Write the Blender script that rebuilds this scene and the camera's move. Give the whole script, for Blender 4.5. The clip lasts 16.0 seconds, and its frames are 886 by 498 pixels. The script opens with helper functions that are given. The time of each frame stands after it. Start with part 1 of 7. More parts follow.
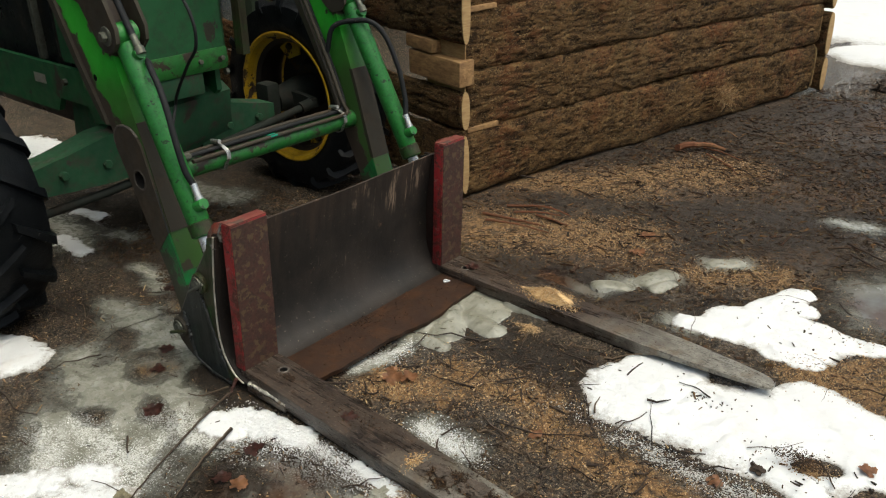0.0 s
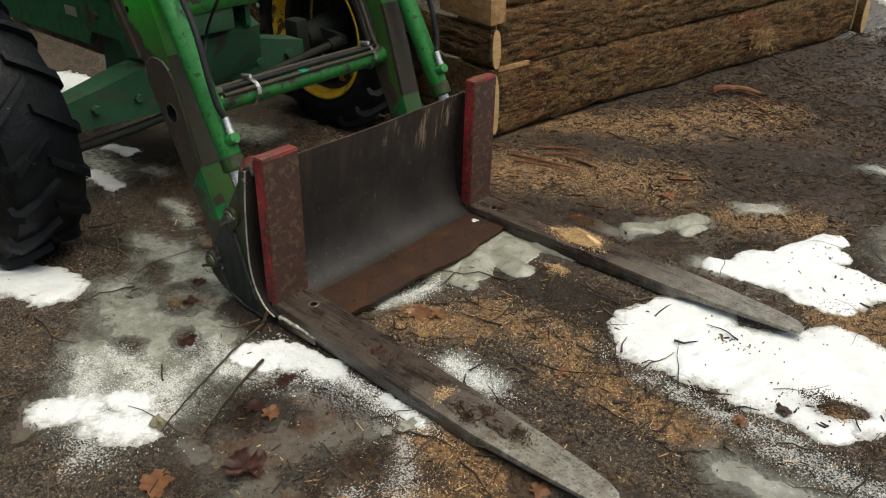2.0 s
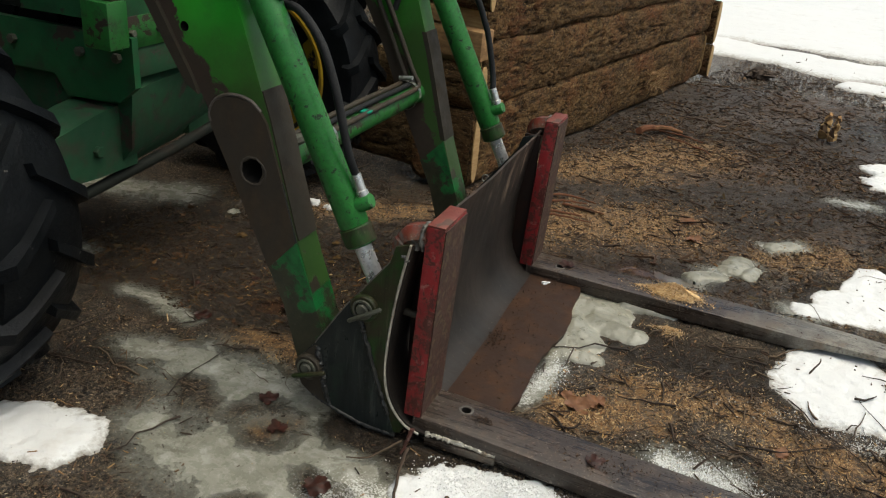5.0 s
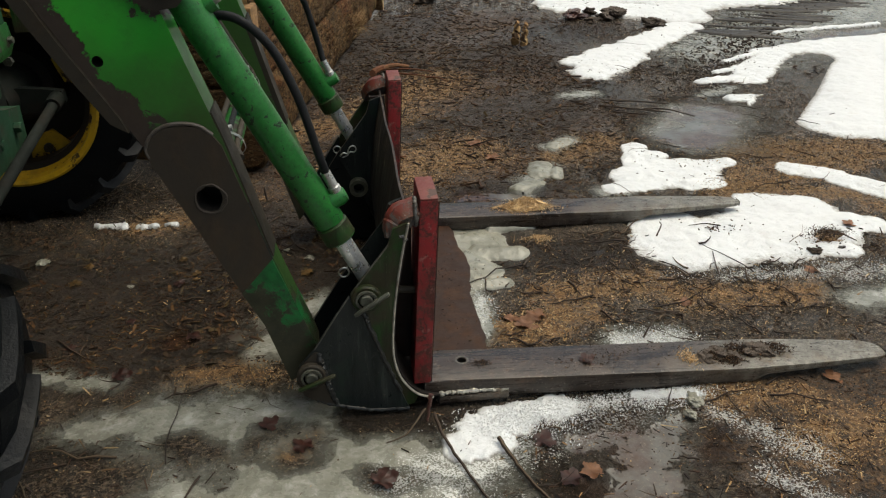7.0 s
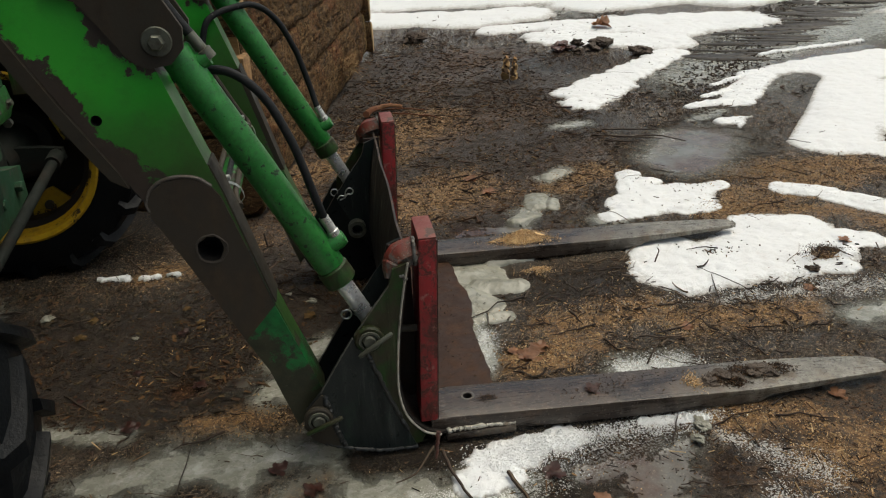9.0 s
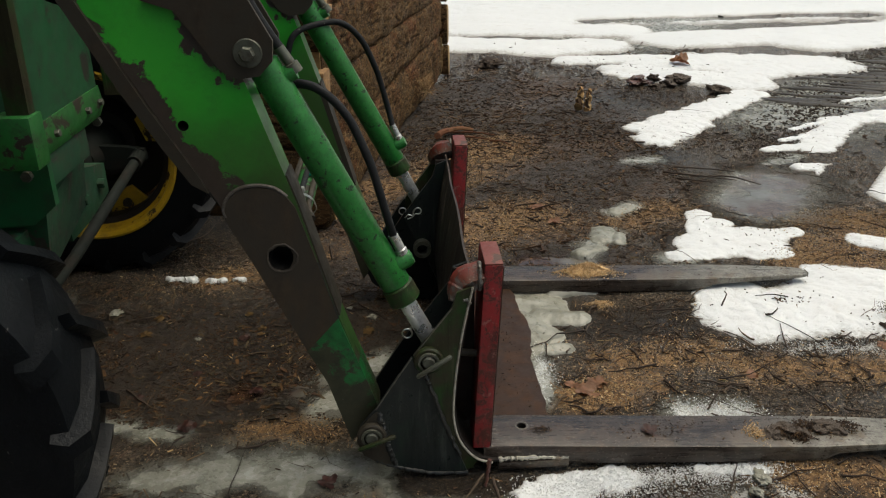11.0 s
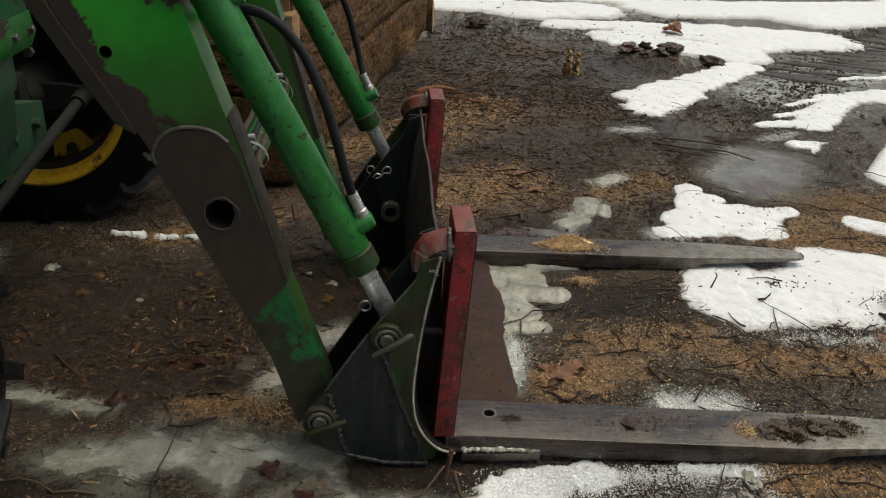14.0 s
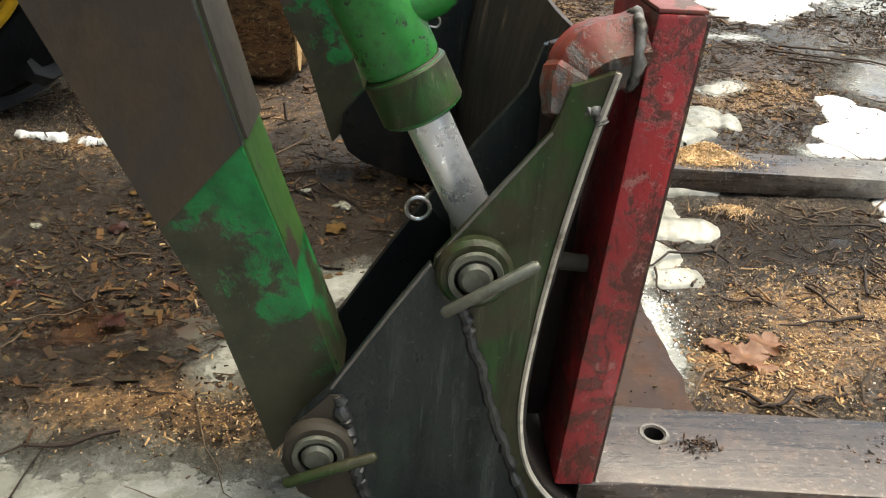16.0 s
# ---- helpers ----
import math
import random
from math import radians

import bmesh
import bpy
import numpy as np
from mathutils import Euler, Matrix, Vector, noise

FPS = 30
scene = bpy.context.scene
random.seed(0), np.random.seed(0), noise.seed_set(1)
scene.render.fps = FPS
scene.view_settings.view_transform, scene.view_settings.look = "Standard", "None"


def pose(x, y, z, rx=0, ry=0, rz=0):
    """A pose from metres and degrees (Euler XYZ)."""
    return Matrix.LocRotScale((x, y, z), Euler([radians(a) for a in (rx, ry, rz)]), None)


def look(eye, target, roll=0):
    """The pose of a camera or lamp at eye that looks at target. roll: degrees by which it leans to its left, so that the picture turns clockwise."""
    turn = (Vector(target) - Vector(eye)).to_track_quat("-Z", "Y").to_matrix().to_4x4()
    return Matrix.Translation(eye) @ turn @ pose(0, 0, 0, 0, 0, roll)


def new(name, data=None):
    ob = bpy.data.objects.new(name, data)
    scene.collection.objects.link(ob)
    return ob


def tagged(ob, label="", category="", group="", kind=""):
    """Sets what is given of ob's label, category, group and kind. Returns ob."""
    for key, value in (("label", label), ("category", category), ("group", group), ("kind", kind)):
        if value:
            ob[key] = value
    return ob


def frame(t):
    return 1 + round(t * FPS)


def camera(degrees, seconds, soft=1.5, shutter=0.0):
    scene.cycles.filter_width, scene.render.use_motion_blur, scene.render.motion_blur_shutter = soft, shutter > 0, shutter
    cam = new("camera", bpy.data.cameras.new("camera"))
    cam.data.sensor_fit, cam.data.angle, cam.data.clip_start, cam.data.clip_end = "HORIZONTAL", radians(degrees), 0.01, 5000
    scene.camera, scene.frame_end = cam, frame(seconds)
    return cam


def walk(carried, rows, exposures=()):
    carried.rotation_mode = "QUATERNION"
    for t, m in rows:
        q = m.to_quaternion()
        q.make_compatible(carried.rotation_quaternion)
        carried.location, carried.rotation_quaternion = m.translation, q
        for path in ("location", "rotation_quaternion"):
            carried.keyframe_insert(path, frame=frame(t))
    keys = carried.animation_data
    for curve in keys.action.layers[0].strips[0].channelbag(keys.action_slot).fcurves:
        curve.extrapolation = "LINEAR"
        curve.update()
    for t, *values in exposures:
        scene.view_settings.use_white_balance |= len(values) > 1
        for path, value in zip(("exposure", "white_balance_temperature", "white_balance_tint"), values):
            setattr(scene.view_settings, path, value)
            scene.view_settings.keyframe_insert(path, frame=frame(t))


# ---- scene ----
cam = camera(56.8, 16.0, 1.15)
EXPOSURES = [(0.0, 0.52, 6720, 1.3), (3.2, 0.51, 6720, 1.3), (5.3, 0.42, 6770, 1.8), (6.5, 0.42, 6770, 1.8), (7.5, 0.22, 6780, 2.0), (9.0, 0.21, 6800, 2.5), (11.4, 0.23, 6800, 2.5),
             (12.2, 0.55, 6800, 2.5), (13.1, 0.53, 6800, 2.5), (14.0, 0.17, 6800, 2.5), (14.5, 0.69, 6830, 3.0), (15.0, 1.20, 6850, 3.0), (15.5, 1.31, 6850, 3.0), (16.0, 1.66, 6850, 3.0)]
PATH = [
    (0, (1.824, -1.208, 1.459), (0.646, 0.167, 0.609), -1.0),
    (0.5, (1.834, -1.22, 1.46), (0.652, 0.141, 0.592), -0.9),
    (1, (1.831, -1.218, 1.45), (0.654, 0.121, 0.544), -0.9),
    (1.5, (1.818, -1.229, 1.441), (0.65, 0.079, 0.479), -0.8),
    (2, (1.817, -1.231, 1.439), (0.635, 0.06, 0.472), -0.9),
    (2.5, (1.805, -1.231, 1.449), (0.624, 0.057, 0.478), -0.9),
    (3, (1.685, -1.252, 1.417), (0.507, 0.054, 0.465), 1.8),
    (3.2, (1.6, -1.282, 1.413), (0.408, 0.036, 0.494), 3.0),
    (5.3, (0.388, -1.487, 1.23), (-0.023, 0.264, 0.355), 6.3),
    (5.5, (0.307, -1.496, 1.233), (0.014, 0.263, 0.328), 6.4),
    (6, (0.091, -1.457, 1.257), (-0.084, 0.342, 0.401), -0.1),
    (6.5, (-0.105, -1.507, 1.244), (-0.125, 0.317, 0.425), -1.3),
    (7, (-0.201, -1.614, 1.283), (0.031, 0.143, 0.354), -0.3),
    (7.5, (-0.179, -1.617, 1.295), (0.072, 0.15, 0.392), -2.9),
    (8, (-0.167, -1.613, 1.286), (0.094, 0.143, 0.365), -3.6),
    (8.5, (-0.181, -1.611, 1.299), (0.073, 0.15, 0.387), -3.7),
    (9, (-0.198, -1.631, 1.3), (0.038, 0.162, 0.446), -3.2),
    (9.2, (-0.199, -1.635, 1.297), (0.026, 0.171, 0.467), -2.2),
    (11.3, (-0.22, -1.626, 1.304), (-0.132, 0.207, 0.508), -0.9),
    (11.5, (-0.211, -1.639, 1.299), (-0.13, 0.195, 0.505), -1.2),
    (12, (-0.21, -1.659, 1.296), (-0.117, 0.085, 0.322), -2.3),
    (12.5, (-0.205, -1.666, 1.291), (-0.095, 0.075, 0.312), -1.5),
    (13, (-0.215, -1.655, 1.282), (-0.061, 0.097, 0.329), -0.4),
    (13.5, (-0.227, -1.617, 1.253), (-0.033, 0.176, 0.388), 0.3),
    (14, (-0.181, -1.418, 1.206), (-0.028, 0.376, 0.334), 2.7),
    (14.5, (-0.155, -1.173, 1.15), (-0.181, 0.591, 0.208), 4.1),
    (15, (-0.247, -0.976, 1.077), (-0.245, 0.738, 0.048), 5.5),
    (15.5, (-0.259, -0.777, 0.938), (-0.134, 0.906, -0.137), 5.8),
    (16, (-0.246, -0.637, 0.674), (-0.1, 1.128, -0.255), 3.7),
]
walk(cam, [(t, look(eye, target, roll)) for t, eye, target, roll in PATH], EXPOSURES)

# ---------------------------------------------------------------- world and light
world = bpy.data.worlds.new("overcast_sky")
scene.world = world
world.use_nodes = True
wn = world.node_tree.nodes
sky = wn.new("ShaderNodeTexSky")
sky.sky_type, sky.sun_disc = "NISHITA", False
sky.sun_elevation, sky.sun_rotation = radians(70), radians(80)
sky.air_density, sky.dust_density, sky.ozone_density = 1.0, 6.0, 0.6
wn["Background"].inputs["Strength"].default_value = 0.13
world.node_tree.links.new(sky.outputs["Color"], wn["Background"].inputs["Color"])
sun = new("sun", bpy.data.lights.new("sun", "SUN"))
sun.data.energy, sun.data.angle, sun.data.color = 1.25, radians(70), (1.0, 0.985, 0.93)
sun.matrix_world = look((2.4, 0.2, 7.2), (0, 0, 0))

# ---------------------------------------------------------------- materials


class Nodes:
    """A short hand for building node materials."""

    def __init__(self, name):
        self.mat = bpy.data.materials.new(name)
        self.mat.use_nodes = True
        self.tree = self.mat.node_tree
        self.bsdf = self.tree.nodes["Principled BSDF"]
        self.coord = self.tree.nodes.new("ShaderNodeTexCoord").outputs["Object"]

    def node(self, kind, **inputs):
        n = self.tree.nodes.new(kind)
        for key, v in inputs.items():
            self.put(n.inputs[key.replace("_", " ")], v)
        return n

    def put(self, socket, v):
        if isinstance(v, bpy.types.NodeSocket):
            self.tree.links.new(v, socket)
        elif isinstance(v, (tuple, list)) and len(v) == 3 and socket.type == "RGBA":
            socket.default_value = (*v, 1)
        else:
            socket.default_value = v

    def scaled(self, s):
        n = self.node("ShaderNodeMapping", Vector=self.coord)
        n.inputs["Scale"].default_value = s
        return n.outputs["Vector"]

    def noise(self, scale, detail=6.0, rough=0.6, vec=None, twist=0.0):
        n = self.node("ShaderNodeTexNoise", Vector=vec or self.coord, Scale=scale, Detail=detail, Roughness=rough, Distortion=twist)
        return n.outputs["Fac"]

    def step(self, v, lo, hi, a=0.0, b=1.0):
        n = self.node("ShaderNodeMapRange", Value=v)
        for key, x in (("From Min", lo), ("From Max", hi), ("To Min", a), ("To Max", b)):
            n.inputs[key].default_value = x
        return n.outputs["Result"]

    def mix(self, fac, a, b, kind="MIX"):
        n = self.tree.nodes.new("ShaderNodeMix")
        n.data_type, n.blend_type = "RGBA", kind
        for socket, v in ((n.inputs[0], fac), (n.inputs[6], a), (n.inputs[7], b)):
            self.put(socket, v)
        return n.outputs[2]

    def math(self, op, a, b=0.5):
        n = self.tree.nodes.new("ShaderNodeMath")
        n.operation = op
        self.put(n.inputs[0], a)
        self.put(n.inputs[1], b)
        return n.outputs[0]

    def attr(self, name):
        n = self.tree.nodes.new("ShaderNodeAttribute")
        n.attribute_name = name
        return n.outputs["Fac"]

    def island(self):
        return self.tree.nodes.new("ShaderNodeNewGeometry").outputs["Random Per Island"]

    def bump(self, height, strength=0.4, distance=0.004, under=None):
        n = self.node("ShaderNodeBump", Height=height, Strength=strength, Distance=distance)
        if under:
            self.put(n.inputs["Normal"], under)
        return n.outputs["Normal"]

    def done(self, color, rough=0.6, metal=0.0, normal=None, **more):
        self.put(self.bsdf.inputs["Base Color"], color)
        self.put(self.bsdf.inputs["Roughness"], rough)
        self.put(self.bsdf.inputs["Metallic"], metal)
        if normal:
            self.put(self.bsdf.inputs["Normal"], normal)
        for key, v in more.items():
            self.put(self.bsdf.inputs[key.replace("_", " ")], v)
        return self.mat


def paint(name, fresh, faded, worn, amount=0.5, scale=7.0, rough=0.42, grime=(0.03, 0.026, 0.02), dirt=0.6):
    """Old paint: fresh and faded tones, chips down to worn metal, grime in the relief."""
    m = Nodes(name)
    tone = m.mix(m.step(m.noise(scale * 0.6, 4), 0.35, 0.68), fresh, faded)
    dust = m.step(m.noise(scale * 2.2, 8, 0.7), 0.48, 0.72, 0.0, dirt)
    tone = m.mix(dust, tone, grime)
    chips = m.math("ADD", m.noise(scale, 8, 0.62, twist=0.3), m.math("MULTIPLY", m.noise(scale * 9, 4), 0.16))
    chips = m.step(chips, 0.78 - 0.24 * amount, 0.80 - 0.24 * amount)
    flecks = m.step(m.noise(scale * 14, 3, 0.5), 0.68, 0.70)
    chips = m.math("MAXIMUM", chips, m.math("MULTIPLY", flecks, min(1.0, amount * 1.6)))
    tone = m.mix(chips, tone, m.mix(m.noise(60, 4), worn, tuple(0.45 * c for c in worn)))
    relief = m.bump(m.math("SUBTRACT", m.math("MULTIPLY", m.noise(130, 4), 0.3), chips), 0.35, 0.0012)
    shine = m.step(m.noise(scale * 3, 5), 0.3, 0.7, rough - 0.1, rough + 0.16)
    return m.done(tone, m.mix(chips, shine, (0.6, 0.6, 0.6)), 0.0, relief)


def steel(name, dark, rust, amount=0.5, rough=0.45, metal=0.5, scale=9.0, streak=(1, 1, 1)):
    m = Nodes(name)
    vec = m.scaled(streak)
    rusty = m.step(m.noise(scale, 8, 0.65, vec, 0.4), 0.62 - 0.3 * amount, 0.75 - 0.2 * amount)
    tone = m.mix(rusty, dark, m.mix(m.noise(scale * 8, 5), rust, tuple(0.4 * c for c in rust)))
    tone = m.mix(m.step(m.noise(scale * 1.7, 6, 0.7), 0.55, 0.8, 0, 0.7), tone, (0.02, 0.017, 0.014))
    relief = m.bump(m.math("ADD", m.noise(160, 4), m.math("MULTIPLY", rusty, 0.8)), 0.3, 0.0012)
    return m.done(tone, m.step(m.noise(scale * 2, 5), 0.3, 0.7, rough - 0.12, rough + 0.2), m.step(rusty, 0, 1, metal, min(metal, 0.1)), relief, Specular_IOR_Level=0.22)


def arm_material(cx, cz):
    """Loader paint rubbed through to brown steel round the pivot and along the lower edge, dirty towards the arm's end."""
    m = Nodes("scuffed_green_paint")
    split = m.node("ShaderNodeSeparateXYZ", Vector=m.coord)
    x, z = m.math("ADD", split.outputs["X"], cx), m.math("ADD", split.outputs["Z"], cz)
    rough_edge = m.math("MULTIPLY", m.math("SUBTRACT", m.noise(11, 8, 0.68, twist=0.3), 0.5), 0.24)
    far = m.math("SQRT", m.math("ADD", m.math("POWER", m.math("ADD", x, 0.555), 2.0), m.math("POWER", m.math("MULTIPLY", m.math("SUBTRACT", z, 1.075), 0.75), 2.0)), 0)
    patch = m.step(m.math("ADD", far, rough_edge), 0.086, 0.079)
    inner = m.math("ADD", m.math("MULTIPLY", m.math("ADD", x, 0.605), 0.882), m.math("MULTIPLY", m.math("SUBTRACT", z, 0.705), 0.471))
    wide = m.step(z, 0.97, 0.86, 0.0, 0.036)
    strip = m.step(m.math("SUBTRACT", m.math("ADD", inner, m.math("MULTIPLY", rough_edge, 0.75)), wide), 0.016, 0.010)
    flecks = m.step(m.noise(13, 7, 0.62), 0.685, 0.695)
    worn = m.math("MAXIMUM", m.math("MAXIMUM", patch, strip), flecks)
    tone = m.mix(m.step(m.noise(3.5, 4), 0.35, 0.68), (0.020, 0.31, 0.020), (0.046, 0.40, 0.032))
    tone = m.mix(m.step(m.noise(14, 8, 0.72), 0.48, 0.72, 0, 0.35), tone, (0.018, 0.08, 0.014))
    dirty = m.math("ADD", m.math("SUBTRACT", 0.955, z), m.math("MULTIPLY", m.math("SUBTRACT", m.noise(8, 6, 0.65), 0.5), 0.22))
    tone = m.mix(m.step(dirty, 0.0, 0.22, 0, 0.9), tone, (0.036, 0.060, 0.018))
    tone = m.mix(worn, tone, m.mix(m.noise(45, 6, 0.7), (0.060, 0.043, 0.032), (0.028, 0.020, 0.015)))
    relief = m.bump(m.math("SUBTRACT", m.math("MULTIPLY", m.noise(120, 4), 0.3), worn), 0.4, 0.0014)
    return m.done(tone, m.step(m.noise(18, 5), 0.3, 0.7, 0.30, 0.55), 0.0, relief)


BARE = (0.055, 0.04, 0.03)
MAT_GREEN = paint("green_paint", (0.005, 0.070, 0.022), (0.010, 0.10, 0.032), BARE, 0.35, 6.0, 0.48, (0.02, 0.025, 0.016), 0.8)
MAT_ARM = arm_material(-1.1925, 0.9025)
MAT_CYL = paint("oily_green_paint", (0.012, 0.13, 0.020), (0.026, 0.19, 0.034), (0.012, 0.042, 0.012), 0.42, 52.0, 0.36, (0.012, 0.045, 0.012), 0.7)
MAT_BODY = paint("dull_green_paint", (0.002, 0.050, 0.014), (0.006, 0.082, 0.022), (0.022, 0.020, 0.010), 0.50, 6.0, 0.60, (0.008, 0.014, 0.006), 0.85)
MAT_AXLE = paint("muddy_green_paint", (0.004, 0.046, 0.017), (0.008, 0.066, 0.024), (0.040, 0.028, 0.020), 0.42, 9.0, 0.75, (0.034, 0.028, 0.018), 0.9)
MAT_CROSS = paint("grimy_green_paint", (0.010, 0.105, 0.018), (0.022, 0.15, 0.026), (0.035, 0.022, 0.014), 0.62, 13.0, 0.45, (0.016, 0.018, 0.010), 0.95)
MAT_YELLOW = paint("yellow_paint", (0.44, 0.26, 0.012), (0.54, 0.34, 0.02), (0.06, 0.034, 0.018), 0.55, 8.0, 0.42, (0.10, 0.06, 0.025), 0.6)
MAT_BROWN = steel("brown_plate", (0.040, 0.034, 0.025), (0.064, 0.047, 0.031), 0.45, 0.55, 0.05)
MAT_BLACK = steel("black_plate", (0.011, 0.013, 0.0135), (0.034, 0.029, 0.023), 0.3, 0.33, 0.35, 7.0)
MAT_LIP = steel("rusty_lip", (0.026, 0.013, 0.008), (0.072, 0.031, 0.013), 0.55, 0.55, 0.0, 14.0)
MAT_TUBEFACE = paint("rusty_red_tube", (0.058, 0.020, 0.014), (0.032, 0.016, 0.011), (0.105, 0.066, 0.032), 0.62, 45.0, 0.62, (0.012, 0.007, 0.005), 0.9)
MAT_CHROME = steel("bright_rod", (0.74, 0.76, 0.78), (0.55, 0.56, 0.57), 0.1, 0.30, 0.75, 20.0)
MAT_ZINC = steel("zinc_fitting", (0.58, 0.58, 0.56), (0.28, 0.24, 0.2), 0.22, 0.32, 0.9, 30.0)
MAT_EDGE = steel("bright_edge", (0.52, 0.49, 0.42), (0.22, 0.17, 0.12), 0.35, 0.42, 0.6, 25.0)
MAT_WELD = steel("weld_bead", (0.042, 0.043, 0.042), (0.10, 0.095, 0.085), 0.4, 0.4, 0.6, 40.0)
MAT_PIN = steel("dirty_pin", (0.12, 0.125, 0.10), (0.085, 0.075, 0.055), 0.5, 0.45, 0.6, 30.0)


def plate_material(name, base, tint, scuff, patchy, rough):
    """Dark plate with leftovers of paint, dried runs of wet dirt and pale scuffs."""
    m = Nodes(name)
    runs = m.noise(3.2, 7, 0.62, m.scaled((9, 9, 1.1)), 0.35)
    tone = m.mix(m.step(m.noise(13, 7, 0.62), 0.50 - patchy, 0.66 - patchy, 0, 0.9), base, tint)
    tone = m.mix(m.step(runs, 0.50, 0.64, 0, 0.8), tone, tuple(0.35 * c for c in base))
    tone = m.mix(m.step(runs, 0.44, 0.36, 0, 0.6), tone, scuff)
    thin = m.noise(6.0, 6, 0.65, m.scaled((14, 14, 1.0)), 0.25)
    tone = m.mix(m.step(thin, 0.60, 0.66, 0, 0.55), tone, tuple(1.5 * c for c in scuff))
    tone = m.mix(m.step(m.noise(30, 8, 0.72), 0.60, 0.70, 0, 0.6), tone, scuff)
    tone = m.mix(m.step(m.noise(140, 3), 0.68, 0.71, 0, 0.35), tone, tuple(min(1, 2.5 * c) for c in scuff))
    relief = m.bump(m.math("ADD", m.noise(150, 4), m.math("MULTIPLY", m.noise(30, 7, 0.7), 0.8)), 0.35, 0.0018)
    return m.done(tone, m.step(m.math("ADD", m.math("MULTIPLY", runs, 0.6), m.math("MULTIPLY", m.noise(22, 6), 0.4)), 0.36, 0.64, rough - 0.16, rough + 0.18), 0.1, relief, Specular_IOR_Level=0.28)


def speckled(name, main, other, bare, pale, cover, rough):
    """Battered paint: two tones, bare patches with crumbling edges, fine dark scratches and pale knocks."""
    m = Nodes(name)
    tone = m.mix(m.step(m.noise(8, 7, 0.7), 0.40, 0.62), main, other)
    crumble = m.math("ADD", m.noise(10, 9, 0.78, twist=0.4), m.math("MULTIPLY", m.math("SUBTRACT", m.noise(90, 4, 0.7), 0.5), 0.25))
    lost = m.step(crumble, cover - 0.03, cover + 0.03)
    tone = m.mix(lost, tone, m.mix(m.noise(30, 6, 0.7), bare, tuple(0.5 * c for c in bare)))
    scratch = m.noise(34, 7, 0.75, m.scaled((2.5, 2.5, 0.8)), 0.8)
    tone = m.mix(m.step(scratch, 0.56, 0.64, 0, 0.8), tone, tuple(0.35 * c for c in bare))
    knock = m.step(m.noise(40, 8, 0.75), 0.585, 0.63, 0, 0.7)
    tone = m.mix(knock, tone, pale)
    relief = m.bump(m.math("SUBTRACT", m.math("MULTIPLY", m.noise(140, 5, 0.7), 0.5), m.math("ADD", lost, m.math("MULTIPLY", knock, 0.5))), 0.5, 0.0016)
    return m.done(tone, m.step(m.noise(25, 6), 0.3, 0.7, rough - 0.12, rough + 0.18), 0.0, relief, Specular_IOR_Level=0.4)


MAT_OLIVE = plate_material("olive_worn_plate", (0.033, 0.030, 0.015), (0.016, 0.055, 0.011), (0.056, 0.054, 0.034), 0.045, 0.42)
MAT_DOUBLER = steel("bare_doubler_plate", (0.044, 0.036, 0.027), (0.082, 0.058, 0.037), 0.55, 0.52, 0.0, 7.0, (1.6, 1.0, 0.7))
MAT_GUSSET = plate_material("wet_black_gusset", (0.0150, 0.0190, 0.0190), (0.015, 0.030, 0.021), (0.036, 0.040, 0.037), -0.02, 0.36)


def sheet_material():
    """The bucket's back: dark oily steel with rust run down from its upper edge."""
    m = Nodes("rust_streaked_sheet")
    z = m.node("ShaderNodeSeparateXYZ", Vector=m.coord).outputs["Z"]
    dark = m.mix(m.step(m.noise(6, 7, 0.65), 0.35, 0.65), (0.010, 0.0085, 0.0075), (0.024, 0.019, 0.016))
    drip = m.noise(2.0, 6, 0.6, m.scaled((1, 11, 0.9)), 0.15)
    high = m.math("ADD", m.math("MULTIPLY", z, 1.15), m.math("MULTIPLY", m.math("SUBTRACT", drip, 0.5), 1.0))
    tone = m.mix(m.step(high, 0.12, 0.36, 0, 0.75), dark, (0.046, 0.031, 0.023))
    thread = m.noise(2.0, 7, 0.7, m.scaled((1, 26, 2.6)), 0.5)
    thread = m.math("MULTIPLY", m.math("MULTIPLY", m.step(thread, 0.54, 0.60), m.step(m.noise(5, 5, 0.6), 0.50, 0.58)), m.step(high, 0.02, 0.16))
    tone = m.mix(m.math("MULTIPLY", thread, 0.8), tone, (0.24, 0.175, 0.125))
    tone = m.mix(m.step(m.noise(17, 8, 0.75), 0.62, 0.72, 0, 0.8), tone, (0.095, 0.055, 0.034))
    tone = m.mix(m.step(m.noise(90, 4), 0.66, 0.70, 0, 0.6), tone, (0.15, 0.12, 0.09))
    return m.done(tone, m.step(m.noise(9, 6, 0.6, m.scaled((1, 3, 1))), 0.3, 0.7, 0.46, 0.66), 0.0, m.bump(m.noise(120, 5, 0.7), 0.4, 0.002), Specular_IOR_Level=0.3)


